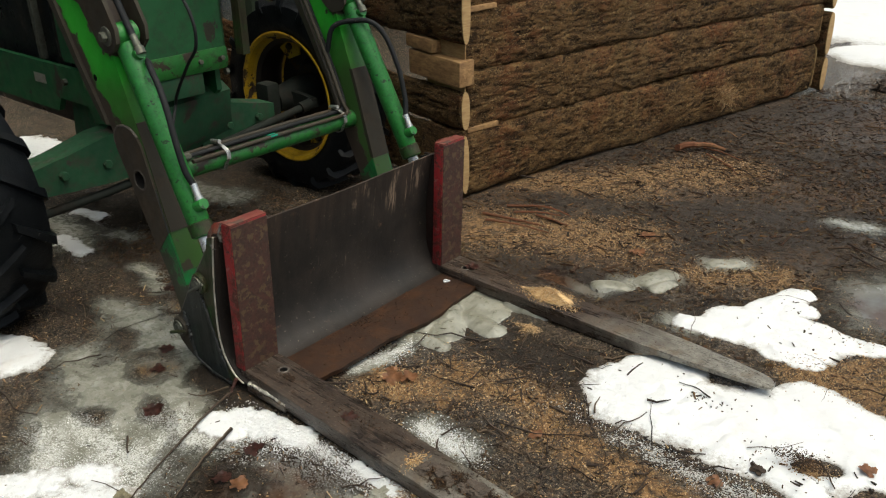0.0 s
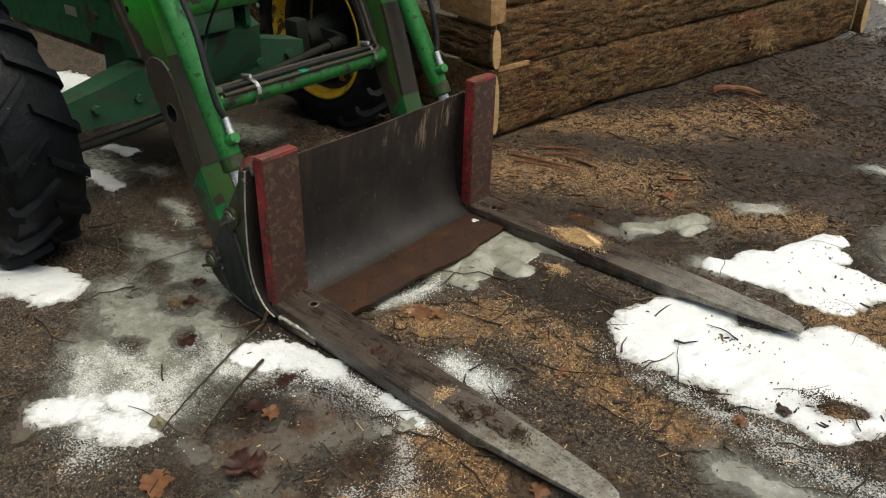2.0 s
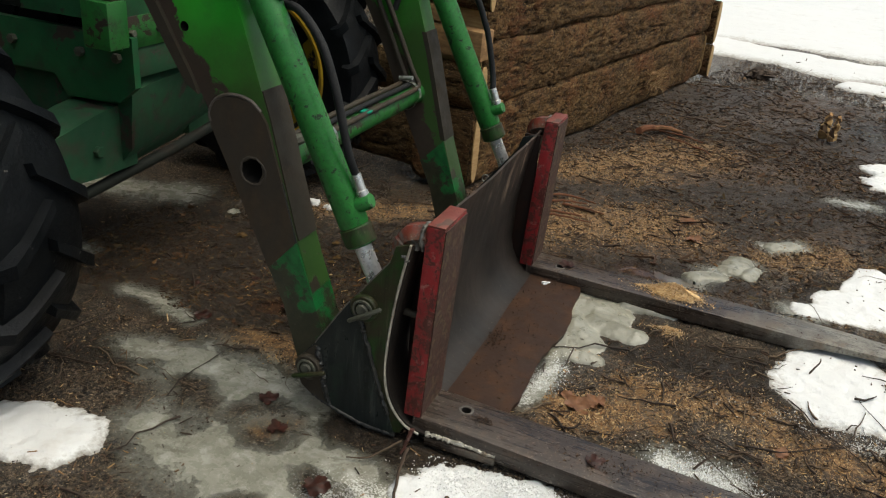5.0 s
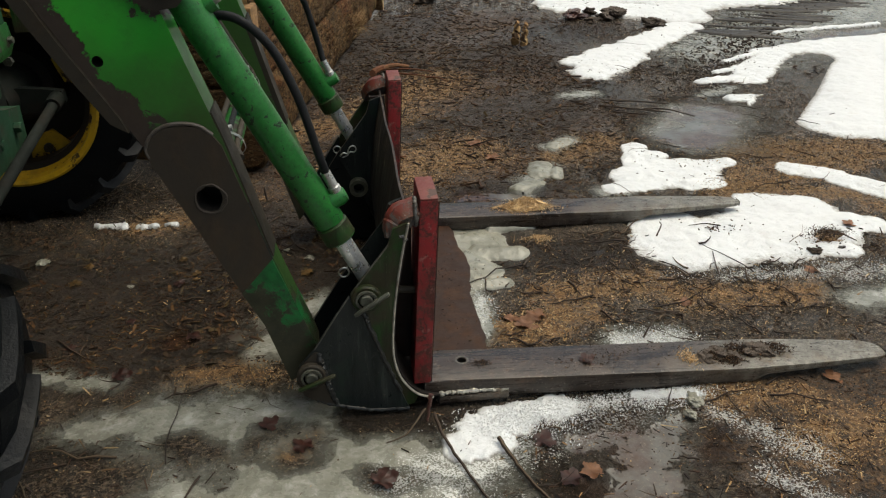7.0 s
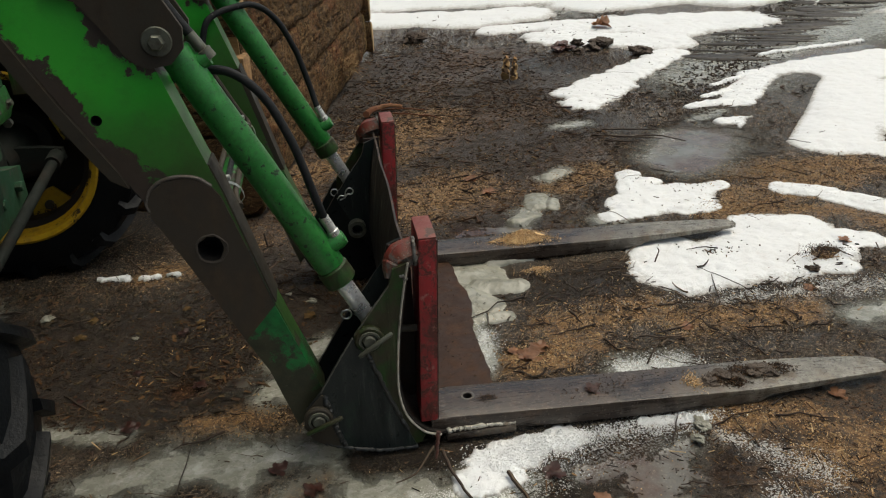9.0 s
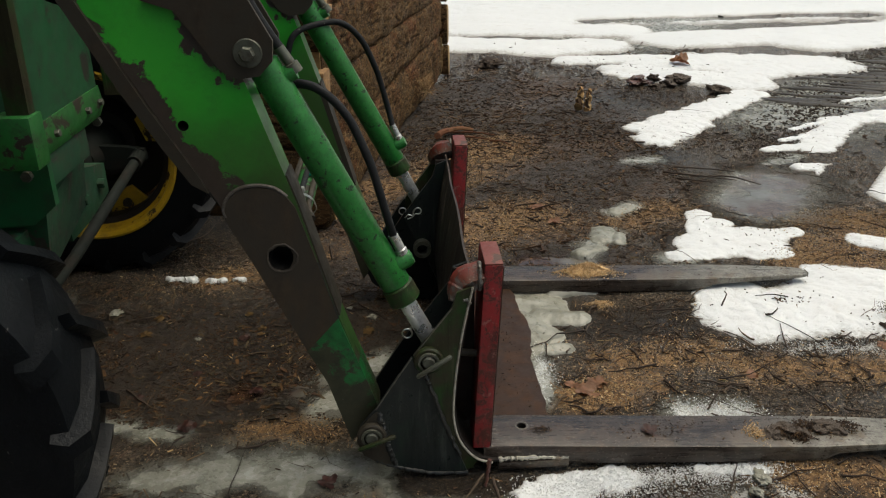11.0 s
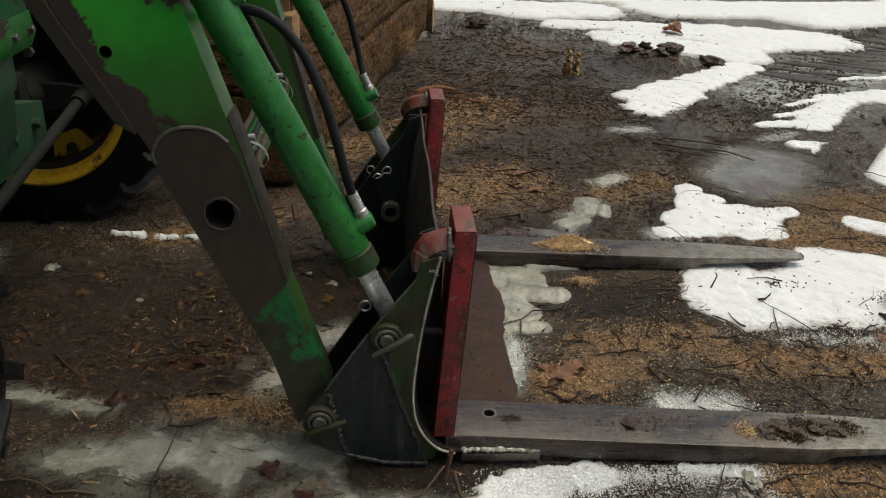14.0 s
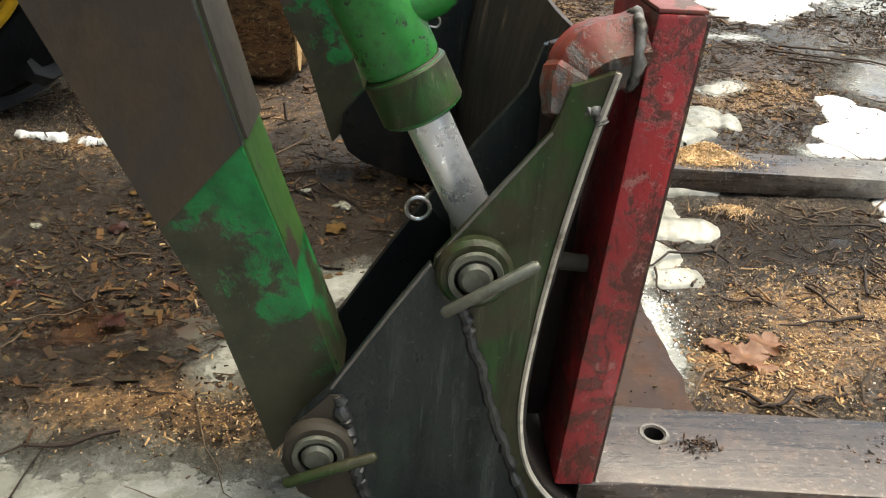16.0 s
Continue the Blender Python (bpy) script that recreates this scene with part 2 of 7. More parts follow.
def fork_material():
    """Dark oily steel that grades into the scoured pale tip of the blade."""
    m = Nodes("fork_steel")
    split = m.node("ShaderNodeSeparateXYZ", Vector=m.coord).outputs["X"]
    worn = m.math("ADD", split, m.math("MULTIPLY", m.math("SUBTRACT", m.noise(9, 7, 0.7), 0.5), 0.75))
    bare = m.step(worn, 0.02, 0.34)
    grain = m.noise(5, 7, 0.65, m.scaled((1.0, 16, 16)), 0.4)
    dark = m.mix(m.step(m.noise(12, 7, 0.68), 0.38, 0.64), (0.022, 0.016, 0.013), (0.056, 0.040, 0.030))
    dark = m.mix(m.step(m.noise(26, 6, 0.7), 0.55, 0.70, 0, 0.7), dark, (0.11, 0.070, 0.045))
    dark = m.mix(m.step(m.noise(150, 3), 0.62, 0.66, 0, 0.6), dark, (0.20, 0.17, 0.14))
    pale = m.mix(m.step(m.noise(34, 7, 0.7), 0.36, 0.64), (0.095, 0.084, 0.066), (0.235, 0.222, 0.185))
    pale = m.mix(m.step(m.noise(10, 6, 0.7), 0.52, 0.66, 0, 0.85), pale, (0.12, 0.085, 0.05))
    pale = m.mix(m.step(m.noise(110, 4), 0.56, 0.62, 0, 0.8), pale, (0.04, 0.032, 0.024))
    dark = m.mix(m.step(grain, 0.54, 0.66, 0, 0.7), dark, (0.080, 0.066, 0.054))
    dark = m.mix(m.step(grain, 0.46, 0.36, 0, 0.7), dark, (0.011, 0.009, 0.008))
    rough = m.step(m.math("ADD", m.math("MULTIPLY", grain, 0.6), m.math("MULTIPLY", m.noise(14, 6), 0.4)), 0.36, 0.64, 0.16, 0.46)
    return m.done(m.mix(bare, dark, pale), rough, 0.05, m.bump(m.noise(120, 5, 0.7), 0.5, 0.002), Specular_IOR_Level=0.5)


def arm_end_material():
    """Oily dark steel of the arm's end, green paint left on its upper front part and in scraps along the edge."""
    m = Nodes("oily_arm_end")
    split = m.node("ShaderNodeSeparateXYZ", Vector=m.coord)
    x, z = split.outputs["X"], split.outputs["Z"]
    across = m.math("ADD", m.math("MULTIPLY", x, 0.943), m.math("MULTIPLY", z, 0.333))
    up = m.math("SUBTRACT", m.math("MULTIPLY", z, 0.943), m.math("MULTIPLY", x, 0.333))
    lean = m.math("ADD", m.math("MULTIPLY", across, 5.5), m.math("MULTIPLY", up, 2.6))
    rag = m.math("ADD", m.math("MULTIPLY", m.math("SUBTRACT", m.noise(16, 8, 0.72, twist=0.5), 0.5), 2.6), m.math("MULTIPLY", m.math("SUBTRACT", m.noise(90, 5, 0.7), 0.5), 0.8))
    green = m.step(m.math("ADD", lean, rag), 0.08, 0.34)
    bare = m.mix(m.step(m.noise(20, 7, 0.7), 0.38, 0.62), (0.020, 0.023, 0.013), (0.042, 0.040, 0.022))
    bare = m.mix(m.step(m.noise(110, 4), 0.64, 0.69, 0, 0.5), bare, (0.09, 0.09, 0.065))
    paint_tone = m.mix(m.step(m.noise(24, 6, 0.7), 0.36, 0.64), (0.006, 0.070, 0.018), (0.012, 0.175, 0.042))
    scrape = m.step(m.noise(48, 7, 0.75), 0.58, 0.64, 0, 0.8)
    tone = m.mix(green, bare, m.mix(scrape, paint_tone, (0.016, 0.035, 0.014)))
    relief = m.bump(m.math("ADD", m.math("MULTIPLY", m.noise(130, 5, 0.7), 0.6), m.math("MULTIPLY", green, 0.7)), 0.45, 0.0016)
    return m.done(tone, m.step(m.noise(22, 6), 0.3, 0.7, 0.26, 0.50), 0.0, relief)


MAT_SHEET = sheet_material()
MAT_RED = speckled("battered_red_paint", (0.26, 0.020, 0.023), (0.185, 0.018, 0.018), (0.105, 0.028, 0.020), (0.30, 0.145, 0.12), 0.51, 0.42)
MAT_FORK = fork_material()


def rubber(name, base, dusty, rough):
    m = Nodes(name)
    tone = m.mix(m.step(m.noise(9, 7, 0.65), 0.45, 0.75, 0, 0.55), base, dusty)
    tone = m.mix(m.step(m.noise(38, 4), 0.70, 0.73, 0, 0.5), tone, (0.2, 0.19, 0.17))
    return m.done(tone, m.step(m.noise(14, 4), 0.3, 0.7, rough - 0.1, rough + 0.2), 0.0, m.bump(m.math("ADD", m.noise(90, 5), m.math("MULTIPLY", m.noise(14, 4), 1.5)), 0.5, 0.004), Specular_IOR_Level=0.17)


MAT_TYRE = rubber("wet_tyre_rubber", (0.0035, 0.0045, 0.0055), (0.009, 0.0105, 0.0125), 0.40)
MAT_HOSE = rubber("hose_rubber", (0.012, 0.013, 0.014), (0.030, 0.030, 0.030), 0.58)


def bark_material(name, stretch):
    m = Nodes(name)
    long = m.scaled(stretch)
    ridge = m.noise(5.0, 9, 0.70, long, 1.2)
    fine = m.noise(22.0, 8, 0.74, long, 1.0)
    tone = m.mix(m.step(ridge, 0.36, 0.62), (0.052, 0.028, 0.012), (0.205, 0.116, 0.047))
    tone = m.mix(m.step(m.noise(2.6, 7, 0.68), 0.50, 0.62, 0, 0.8), tone, (0.150, 0.050, 0.019))
    tone = m.mix(m.step(m.noise(1.2, 5), 0.54, 0.70, 0, 0.5), tone, (0.150, 0.105, 0.046))
    tone = m.mix(m.step(m.noise(9, 7, 0.7), 0.55, 0.66, 0, 0.7), tone, (0.200, 0.128, 0.058))
    # cavity tone: bark colour darkens in fine cracks and by carved furrow depth
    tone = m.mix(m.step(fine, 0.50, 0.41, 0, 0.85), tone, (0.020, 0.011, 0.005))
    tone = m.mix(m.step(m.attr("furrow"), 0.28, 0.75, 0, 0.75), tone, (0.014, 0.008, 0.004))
    fibre = m.noise(60.0, 6, 0.7, m.scaled(tuple(0.3 + 0.35 * s for s in stretch)), 1.4)
    tone = m.mix(m.step(fibre, 0.56, 0.62, 0, 0.8), tone, (0.33, 0.22, 0.10))
    tone = m.mix(m.step(m.noise(110, 5, 0.65), 0.62, 0.66, 0, 0.8), tone, (0.42, 0.30, 0.15))
    relief = m.bump(fine, 1.0, 0.016, m.bump(ridge, 1.0, 0.035))
    return m.done(tone, m.step(m.noise(6), 0.3, 0.7, 0.6, 0.9), 0.0, relief, Specular_IOR_Level=0.15)


def wood_material(name, light, dark, stretch):
    m = Nodes(name)
    grain = m.noise(7.0, 6, 0.6, m.scaled(stretch), 0.6)
    tone = m.mix(m.step(grain, 0.35, 0.65), light, dark)
    tone = m.mix(m.step(m.noise(5, 5), 0.5, 0.75, 0, 0.6), tone, (0.16, 0.085, 0.04))
    return m.done(tone, 0.7, 0.0, m.bump(grain, 0.4, 0.003))


MAT_BARK = bark_material("wet_bark", (3.2, 1.0, 3.2))
MAT_BARK_CROSS = bark_material("wet_bark_on_cross_logs", (1.0, 3.2, 3.2))
# stained wood, toned down further for the overhang's shade on the corner timbers
MAT_TIMBER = wood_material("stained_shaded_timber", (0.36, 0.21, 0.085), (0.17, 0.090, 0.036), (2.5, 6, 9))
MAT_CUT = wood_material("sawn_wood", (0.46, 0.31, 0.14), (0.32, 0.19, 0.08), (2, 2, 12))


def ground_material():
    m = Nodes("thawing_mud")
    ice, saw, pool, wet = (m.attr(k) for k in ("ice", "saw", "pool", "wet"))
    mud = m.mix(m.step(m.noise(5, 8, 0.68), 0.36, 0.64), (0.0150, 0.0118, 0.0090), (0.070, 0.055, 0.041))
    mud = m.mix(m.step(m.noise(1.7, 5), 0.50, 0.7, 0, 0.6), mud, (0.088, 0.071, 0.053))
    mud = m.mix(m.step(m.noise(11, 8, 0.75, twist=0.6), 0.50, 0.66, 0, 0.7), mud, (0.090, 0.056, 0.030))
    mud = m.mix(m.step(m.noise(2.6, 6, 0.7), 0.54, 0.70, 0, 0.6), mud, (0.072, 0.040, 0.022))
    mud = m.mix(m.step(m.noise(4.1, 8, 0.72, twist=0.8), 0.54, 0.66, 0, 0.5), mud, (0.020, 0.0155, 0.011))
    mud = m.mix(m.step(m.noise(95, 5, 0.75), 0.50, 0.58, 0, 0.85), mud, (0.150, 0.112, 0.074))
    mud = m.mix(m.step(m.noise(48, 7, 0.75, twist=1.5), 0.52, 0.58, 0, 0.92), mud, (0.0095, 0.0072, 0.0052))
    strand = m.noise(26, 5, 0.6, m.scaled((1.0, 3.2, 1.0)), 2.2)
    mud = m.mix(m.step(strand, 0.63, 0.67, 0, 0.7), mud, (0.19, 0.130, 0.070))
    mud = m.mix(m.step(m.noise(160, 3), 0.64, 0.67, 0, 0.9), mud, (0.40, 0.31, 0.19))
    duff_f = m.step(m.math("ADD", m.attr("duff"), m.math("MULTIPLY", m.math("SUBTRACT", m.noise(6, 8, 0.72, twist=0.5), 0.5), 1.5)), 0.36, 0.66, 0, 0.9)
    rot = m.mix(m.step(m.noise(34, 8, 0.74, twist=1.2), 0.45, 0.58), (0.0075, 0.0042, 0.0018), (0.088, 0.044, 0.0135))
    rot = m.mix(m.step(m.noise(120, 4, 0.7), 0.60, 0.66, 0, 0.7), rot, (0.19, 0.105, 0.045))
    mud = m.mix(duff_f, mud, rot)
    # near-black mud: wet patches plus the tractor's shade painted into the colour
    soak_shade_f = m.step(m.math("ADD", m.attr("soak_shade"), m.math("MULTIPLY", m.math("SUBTRACT", m.noise(7, 7, 0.7), 0.5), 1.1)), 0.32, 0.70, 0, 0.82)
    mud = m.mix(soak_shade_f, mud, m.mix(m.noise(20, 6, 0.7), (0.0065, 0.0038, 0.0018), (0.024, 0.0145, 0.0060)))
    dust = m.mix(m.step(m.noise(70, 6, 0.75), 0.38, 0.60), (0.085, 0.044, 0.017), (0.28, 0.155, 0.060))
    dust = m.mix(m.step(m.noise(24, 8, 0.75, twist=0.8), 0.46, 0.57, 0, 0.94), dust, (0.032, 0.019, 0.010))
    dust = m.mix(m.step(m.noise(180, 3), 0.60, 0.64, 0, 0.75), dust, (0.56, 0.37, 0.16))
    edge = m.math("MULTIPLY", m.math("SUBTRACT", m.noise(9, 9, 0.75, twist=0.4), 0.5), 2.2)
    fine = m.math("MULTIPLY", m.math("SUBTRACT", m.noise(80, 5, 0.7), 0.5), 1.3)
    rag = m.math("ADD", edge, fine)
    saw_f = m.step(m.math("ADD", saw, rag), 0.42, 0.78)
    tone = m.mix(saw_f, mud, dust)
    frost = m.mix(m.step(m.noise(6, 5, 0.55), 0.35, 0.65), (0.135, 0.133, 0.105), (0.245, 0.244, 0.208))
    frost = m.mix(m.step(m.noise(3.0, 5, 0.6), 0.54, 0.70, 0, 0.7), frost, (0.105, 0.092, 0.064))
    frost = m.mix(m.step(m.noise(18, 8, 0.74, twist=0.9), 0.52, 0.62, 0, 0.60), frost, (0.32, 0.32, 0.285))
    frost = m.mix(m.step(m.noise(130, 4, 0.7), 0.61, 0.67, 0, 0.4), frost, (0.40, 0.40, 0.37))
    frost = m.mix(m.step(m.noise(70, 6, 0.75), 0.61, 0.67, 0, 0.75), frost, (0.058, 0.044, 0.028))
    crust = m.math("ADD", m.math("MULTIPLY", ice, 0.7), m.math("MULTIPLY", m.noise(6, 8, 0.74), 0.9))
    frost = m.mix(m.step(crust, 1.12, 1.28, 0, 0.7), frost, (0.46, 0.46, 0.43))
    soft = m.math("ADD", m.math("MULTIPLY", edge, 0.42), m.math("MULTIPLY", fine, 0.22))
    ice_f = m.step(m.math("ADD", ice, soft), 0.32, 0.74)
    tone = m.mix(ice_f, tone, frost)
    grit = m.math("ADD", m.math("MULTIPLY", m.attr("grit"), 0.42), m.math("MULTIPLY", m.noise(16, 6, 0.7), 0.35))
    grit_f = m.step(m.math("ADD", grit, m.noise(210, 3, 0.6)), 1.03, 1.10, 0, 0.85)
    tone = m.mix(grit_f, tone, (0.56, 0.565, 0.54))
    pool_f = m.step(m.math("ADD", pool, m.math("ADD", m.math("MULTIPLY", edge, 0.55), m.math("MULTIPLY", fine, 0.30))), 0.26, 0.72)
    tone = m.mix(m.math("MULTIPLY", pool_f, 0.8), tone, m.mix(m.step(m.noise(5, 5, 0.6), 0.42, 0.60), (0.062, 0.032, 0.019), (0.120, 0.117, 0.102)))
    sheen = m.step(m.math("ADD", wet, m.noise(9, 6, 0.6)), 0.50, 0.95, 0.36, 0.10)
    rough = m.mix(saw_f, m.mix(duff_f, sheen, m.step(m.noise(14, 6, 0.7), 0.35, 0.65, 0.50, 0.92)), (0.7, 0.7, 0.7))
    rough = m.mix(ice_f, rough, m.step(m.noise(30, 5), 0.35, 0.65, 0.15, 0.42))
    rough = m.mix(pool_f, rough, m.step(m.noise(22, 6, 0.7), 0.35, 0.65, 0.08, 0.26))
    rise = m.math("ADD", m.math("ADD", m.noise(42, 8, 0.75), m.math("MULTIPLY", m.noise(150, 4, 0.6), 0.4)), m.math("MULTIPLY", m.noise(15, 7, 0.66, twist=0.5), 1.5))
    rise = m.mix(ice_f, rise, m.math("MULTIPLY", m.noise(30, 5, 0.6), 0.30))
    rise = m.mix(pool_f, rise, m.math("MULTIPLY", m.noise(40, 5, 0.7), 0.05))
    return m.done(tone, rough, 0.0, m.bump(rise, 1.0, 0.014))


def snow_material(name, clean, dirty, amount, rough=0.6):
    m = Nodes(name)
    tone = m.mix(m.step(m.noise(6, 8, 0.68), 0.62 - amount * 0.25, 0.86 - amount * 0.25, 0, 0.9), clean, dirty)
    melt = m.math("ADD", m.attr("thin"), m.math("MULTIPLY", m.math("SUBTRACT", m.noise(55, 8, 0.8), 0.5), 1.9))
    tone = m.mix(m.step(melt, 0.45, 0.95, 0, 0.92), tone, m.mix(m.noise(30, 4), (0.34, 0.33, 0.30), (0.14, 0.115, 0.09)))
    tone = m.mix(m.step(m.noise(75, 5, 0.7), 0.69, 0.72, 0, 0.85), tone, (0.10, 0.07, 0.045))
    tone = m.mix(m.step(m.noise(19, 7, 0.75), 0.70, 0.74, 0, 0.8), tone, (0.09, 0.065, 0.045))
    relief = m.bump(m.noise(120, 5, 0.75), 0.6, 0.004, m.bump(m.noise(16, 6), 0.6, 0.014))
    return m.done(tone, rough, 0.0, relief)


def slush_material():
    """Old ice: smooth, grey and greenish, paler on its crests, specked with grit."""
    m = Nodes("grey_slush")
    tone = m.mix(m.step(m.noise(9, 5, 0.55), 0.36, 0.62), (0.155, 0.150, 0.112), (0.27, 0.265, 0.220))
    tone = m.mix(m.step(m.noise(22, 6, 0.6), 0.58, 0.70, 0, 0.6), tone, (0.105, 0.092, 0.062))
    rim = m.math("ADD", m.attr("thin"), m.math("MULTIPLY", m.math("SUBTRACT", m.noise(40, 7, 0.7), 0.5), 0.8))
    tone = m.mix(m.step(rim, 0.78, 1.0, 0, 0.7), tone, (0.40, 0.39, 0.35))
    tone = m.mix(m.step(m.noise(95, 4, 0.6), 0.69, 0.72, 0, 0.9), tone, (0.05, 0.036, 0.022))
    relief = m.bump(m.noise(60, 5, 0.6), 0.25, 0.003, m.bump(m.noise(14, 4), 0.4, 0.010))
    return m.done(tone, m.step(m.noise(18, 5), 0.3, 0.7, 0.22, 0.45), 0.0, relief)


MAT_GROUND = ground_material()
MAT_SNOW = snow_material("wet_snow", (0.65, 0.665, 0.67), (0.48, 0.46, 0.43), 0.18)
MAT_GRAIN = snow_material("snow_grains", (0.76, 0.77, 0.77), (0.6, 0.6, 0.58), 0.1)
MAT_SLUSH = slush_material()


def chips_material(name, tones):
    m = Nodes(name)
    pick = m.island()
    tone = tones[0]
    for n, t in enumerate(tones[1:], 1):
        tone = m.mix(m.step(pick, n / len(tones) - 0.03, n / len(tones) + 0.03), tone, t)
    tone = m.mix(m.step(m.noise(60, 4), 0.4, 0.7, 0, 0.5), tone, (0.05, 0.035, 0.025))
    return m.done(tone, 0.75, 0.0, m.bump(m.noise(120, 3), 0.3, 0.001), Specular_IOR_Level=0.2)


MAT_CHIPS = chips_material("wood_chips", [(0.44, 0.28, 0.12), (0.30, 0.17, 0.07), (0.13, 0.08, 0.045), (0.55, 0.39, 0.2), (0.07, 0.045, 0.03)])
MAT_TWIG = chips_material("wet_twigs", [(0.035, 0.024, 0.018), (0.06, 0.042, 0.03), (0.022, 0.016, 0.013), (0.10, 0.07, 0.045)])
MAT_SAW = chips_material("sawdust_grains", [(0.64, 0.45, 0.25), (0.54, 0.34, 0.16), (0.70, 0.53, 0.32), (0.42, 0.25, 0.10)])
MAT_SPLIT = chips_material("wet_split_wood", [(0.17, 0.072, 0.034), (0.13, 0.050, 0.024), (0.21, 0.105, 0.05)])
MAT_CLOD = chips_material("wet_clods", [(0.045, 0.032, 0.024), (0.07, 0.05, 0.035), (0.03, 0.022, 0.017)])


def leaf_material(name, a, b):
    m = Nodes(name)
    tone = m.mix(m.step(m.noise(40, 5), 0.35, 0.65), a, b)
    return m.done(tone, m.step(m.noise(30), 0.3, 0.7, 0.28, 0.6), 0.0, m.bump(m.noise(60, 4), 0.5, 0.002))


MAT_LEAF_RED = leaf_material("red_brown_leaf", (0.085, 0.028, 0.020), (0.034, 0.015, 0.011))
MAT_LEAF_TAN = leaf_material("tan_leaf", (0.32, 0.150, 0.072), (0.18, 0.080, 0.036))
MAT_LEAF_OLD = leaf_material("yellow_brown_leaf", (0.22, 0.125, 0.030), (0.10, 0.058, 0.018))

# ---------------------------------------------------------------- mesh helpers
PLACE = {}


def centre_of(bm):
    co = np.array([v.co[:] for v in bm.verts])
    return Vector(((co.min(0) + co.max(0)) / 2).tolist())


def mesh_of(name, bm, material, smooth=35):
    me = bpy.data.meshes.new(name)
    bmesh.ops.recalc_face_normals(bm, faces=bm.faces[:])
    bm.to_mesh(me)
    bm.free()
    me.materials.append(material)
    if smooth:
        me.shade_smooth()
        me.set_sharp_from_angle(angle=radians(smooth))
    return me


def thing(name, base, label, category, group="", kind=""):
    ob = new(name)
    ob.location = base
    ob.empty_display_size = 0.1
    PLACE[ob] = Matrix.Translation(base)
    return tagged(ob, label, category, group, kind)


def part(name, bm, material, parent, label="", smooth=35):
    """A bmesh in world metres becomes one mesh object under a thing or a part."""
    c = centre_of(bm)
    bm.transform(Matrix.Translation(-c))
    ob = new(name, mesh_of(name, bm, material, smooth))
    ob.parent = parent
    ob.matrix_parent_inverse = PLACE[parent].inverted()
    ob.location = c
    PLACE[ob] = Matrix.Translation(c)
    return tagged(ob, label)


def solid(name, bm, material, label, category, kind="", group="", smooth=35):
    c = centre_of(bm)
    bm.transform(Matrix.Translation(-c))
    ob = new(name, mesh_of(name, bm, material, smooth))
    ob.location = c
    PLACE[ob] = Matrix.Translation(c)
    return tagged(ob, label, category, group, kind)


def bevelled(bm, width, segments=2):
    if width:
        edges = [e for e in bm.edges if len(e.link_faces) == 2 and e.calc_face_angle(0) > 0.5]
        bmesh.ops.bevel(bm, geom=edges, offset=width, segments=segments, affect="EDGES", profile=0.6, clamp_overlap=True)
    return bm


def box(lo, hi, bevel=0.004, bm=None):
    own = bmesh.new()
    bmesh.ops.create_cube(own, size=1)
    lo, hi = Vector(lo), Vector(hi)
    for v in own.verts:
        v.co = Vector(((lo[n] + hi[n]) / 2 + v.co[n] * (hi[n] - lo[n]) for n in range(3)))
    bevelled(own, bevel)
    return joined(bm, own)


def joined(bm, more):
    if bm is None:
        return more
    me = bpy.data.meshes.new("joint")
    more.to_mesh(me)
    more.free()
    bm.from_mesh(me)
    bpy.data.meshes.remove(me)
    return bm


def plate(outline, y0, y1, bevel=0.002, bm=None):
    """A flat plate cut to an outline of (x, z), from y0 to y1."""
    own = bmesh.new()
    low = [own.verts.new((x, y0, z)) for x, z in outline]
    high = [own.verts.new((x, y1, z)) for x, z in outline]
    own.faces.new(low), own.faces.new(high[::-1])
    for n in range(len(low)):
        own.faces.new((low[n], low[n - 1], high[n - 1], high[n]))
    bevelled(own, bevel, 1)
    return joined(bm, own)


def frame_of(way):
    way = Vector(way).normalized()
    side = way.cross(Vector((0.13, 0.21, 0.97)))
    if side.length < 0.1:
        side = way.cross(Vector((1, 0, 0)))
    side.normalize()
    return side, side.cross(way)


def sweep(points, radius, sides=14, bm=None, caps=True):
    """A round bar or hose along points; radius is one number or one for each point."""
    own = bmesh.new()
    pts = [Vector(p) for p in points]
    radii = radius if isinstance(radius, (list, tuple)) else [radius] * len(pts)
    rings, side = [], None
    for n, p in enumerate(pts):
        way = (pts[min(n + 1, len(pts) - 1)] - pts[max(n - 1, 0)]).normalized()
        if side is None:
            side, up = frame_of(way)
        else:
            side = (side - way * side.dot(way)).normalized()
            up = side.cross(way)
        rings.append([own.verts.new(p + radii[n] * (math.cos(a) * side + math.sin(a) * up)) for a in (2 * math.pi * k / sides for k in range(sides))])
    for a, b in zip(rings, rings[1:]):
        for k in range(sides):
            own.faces.new((a[k - 1], a[k], b[k], b[k - 1]))
    if caps:
        own.faces.new(rings[0][::-1]), own.faces.new(rings[-1])
    return joined(bm, own)


def curve_points(points, n=10):
    """A smooth run of points through the given ones."""
    p = [Vector(q) for q in points]
    p = [2 * p[0] - p[1]] + p + [2 * p[-1] - p[-2]]
    out = []
    for a, b, c, d in zip(p, p[1:], p[2:], p[3:]):
        for k in range(n):
            t = k / n
            out.append(0.5 * (2 * b + (c - a) * t + (2 * a - 5 * b + 4 * c - d) * t**2 + (3 * b - a - 3 * c + d) * t**3))
    return out + [p[-2]]


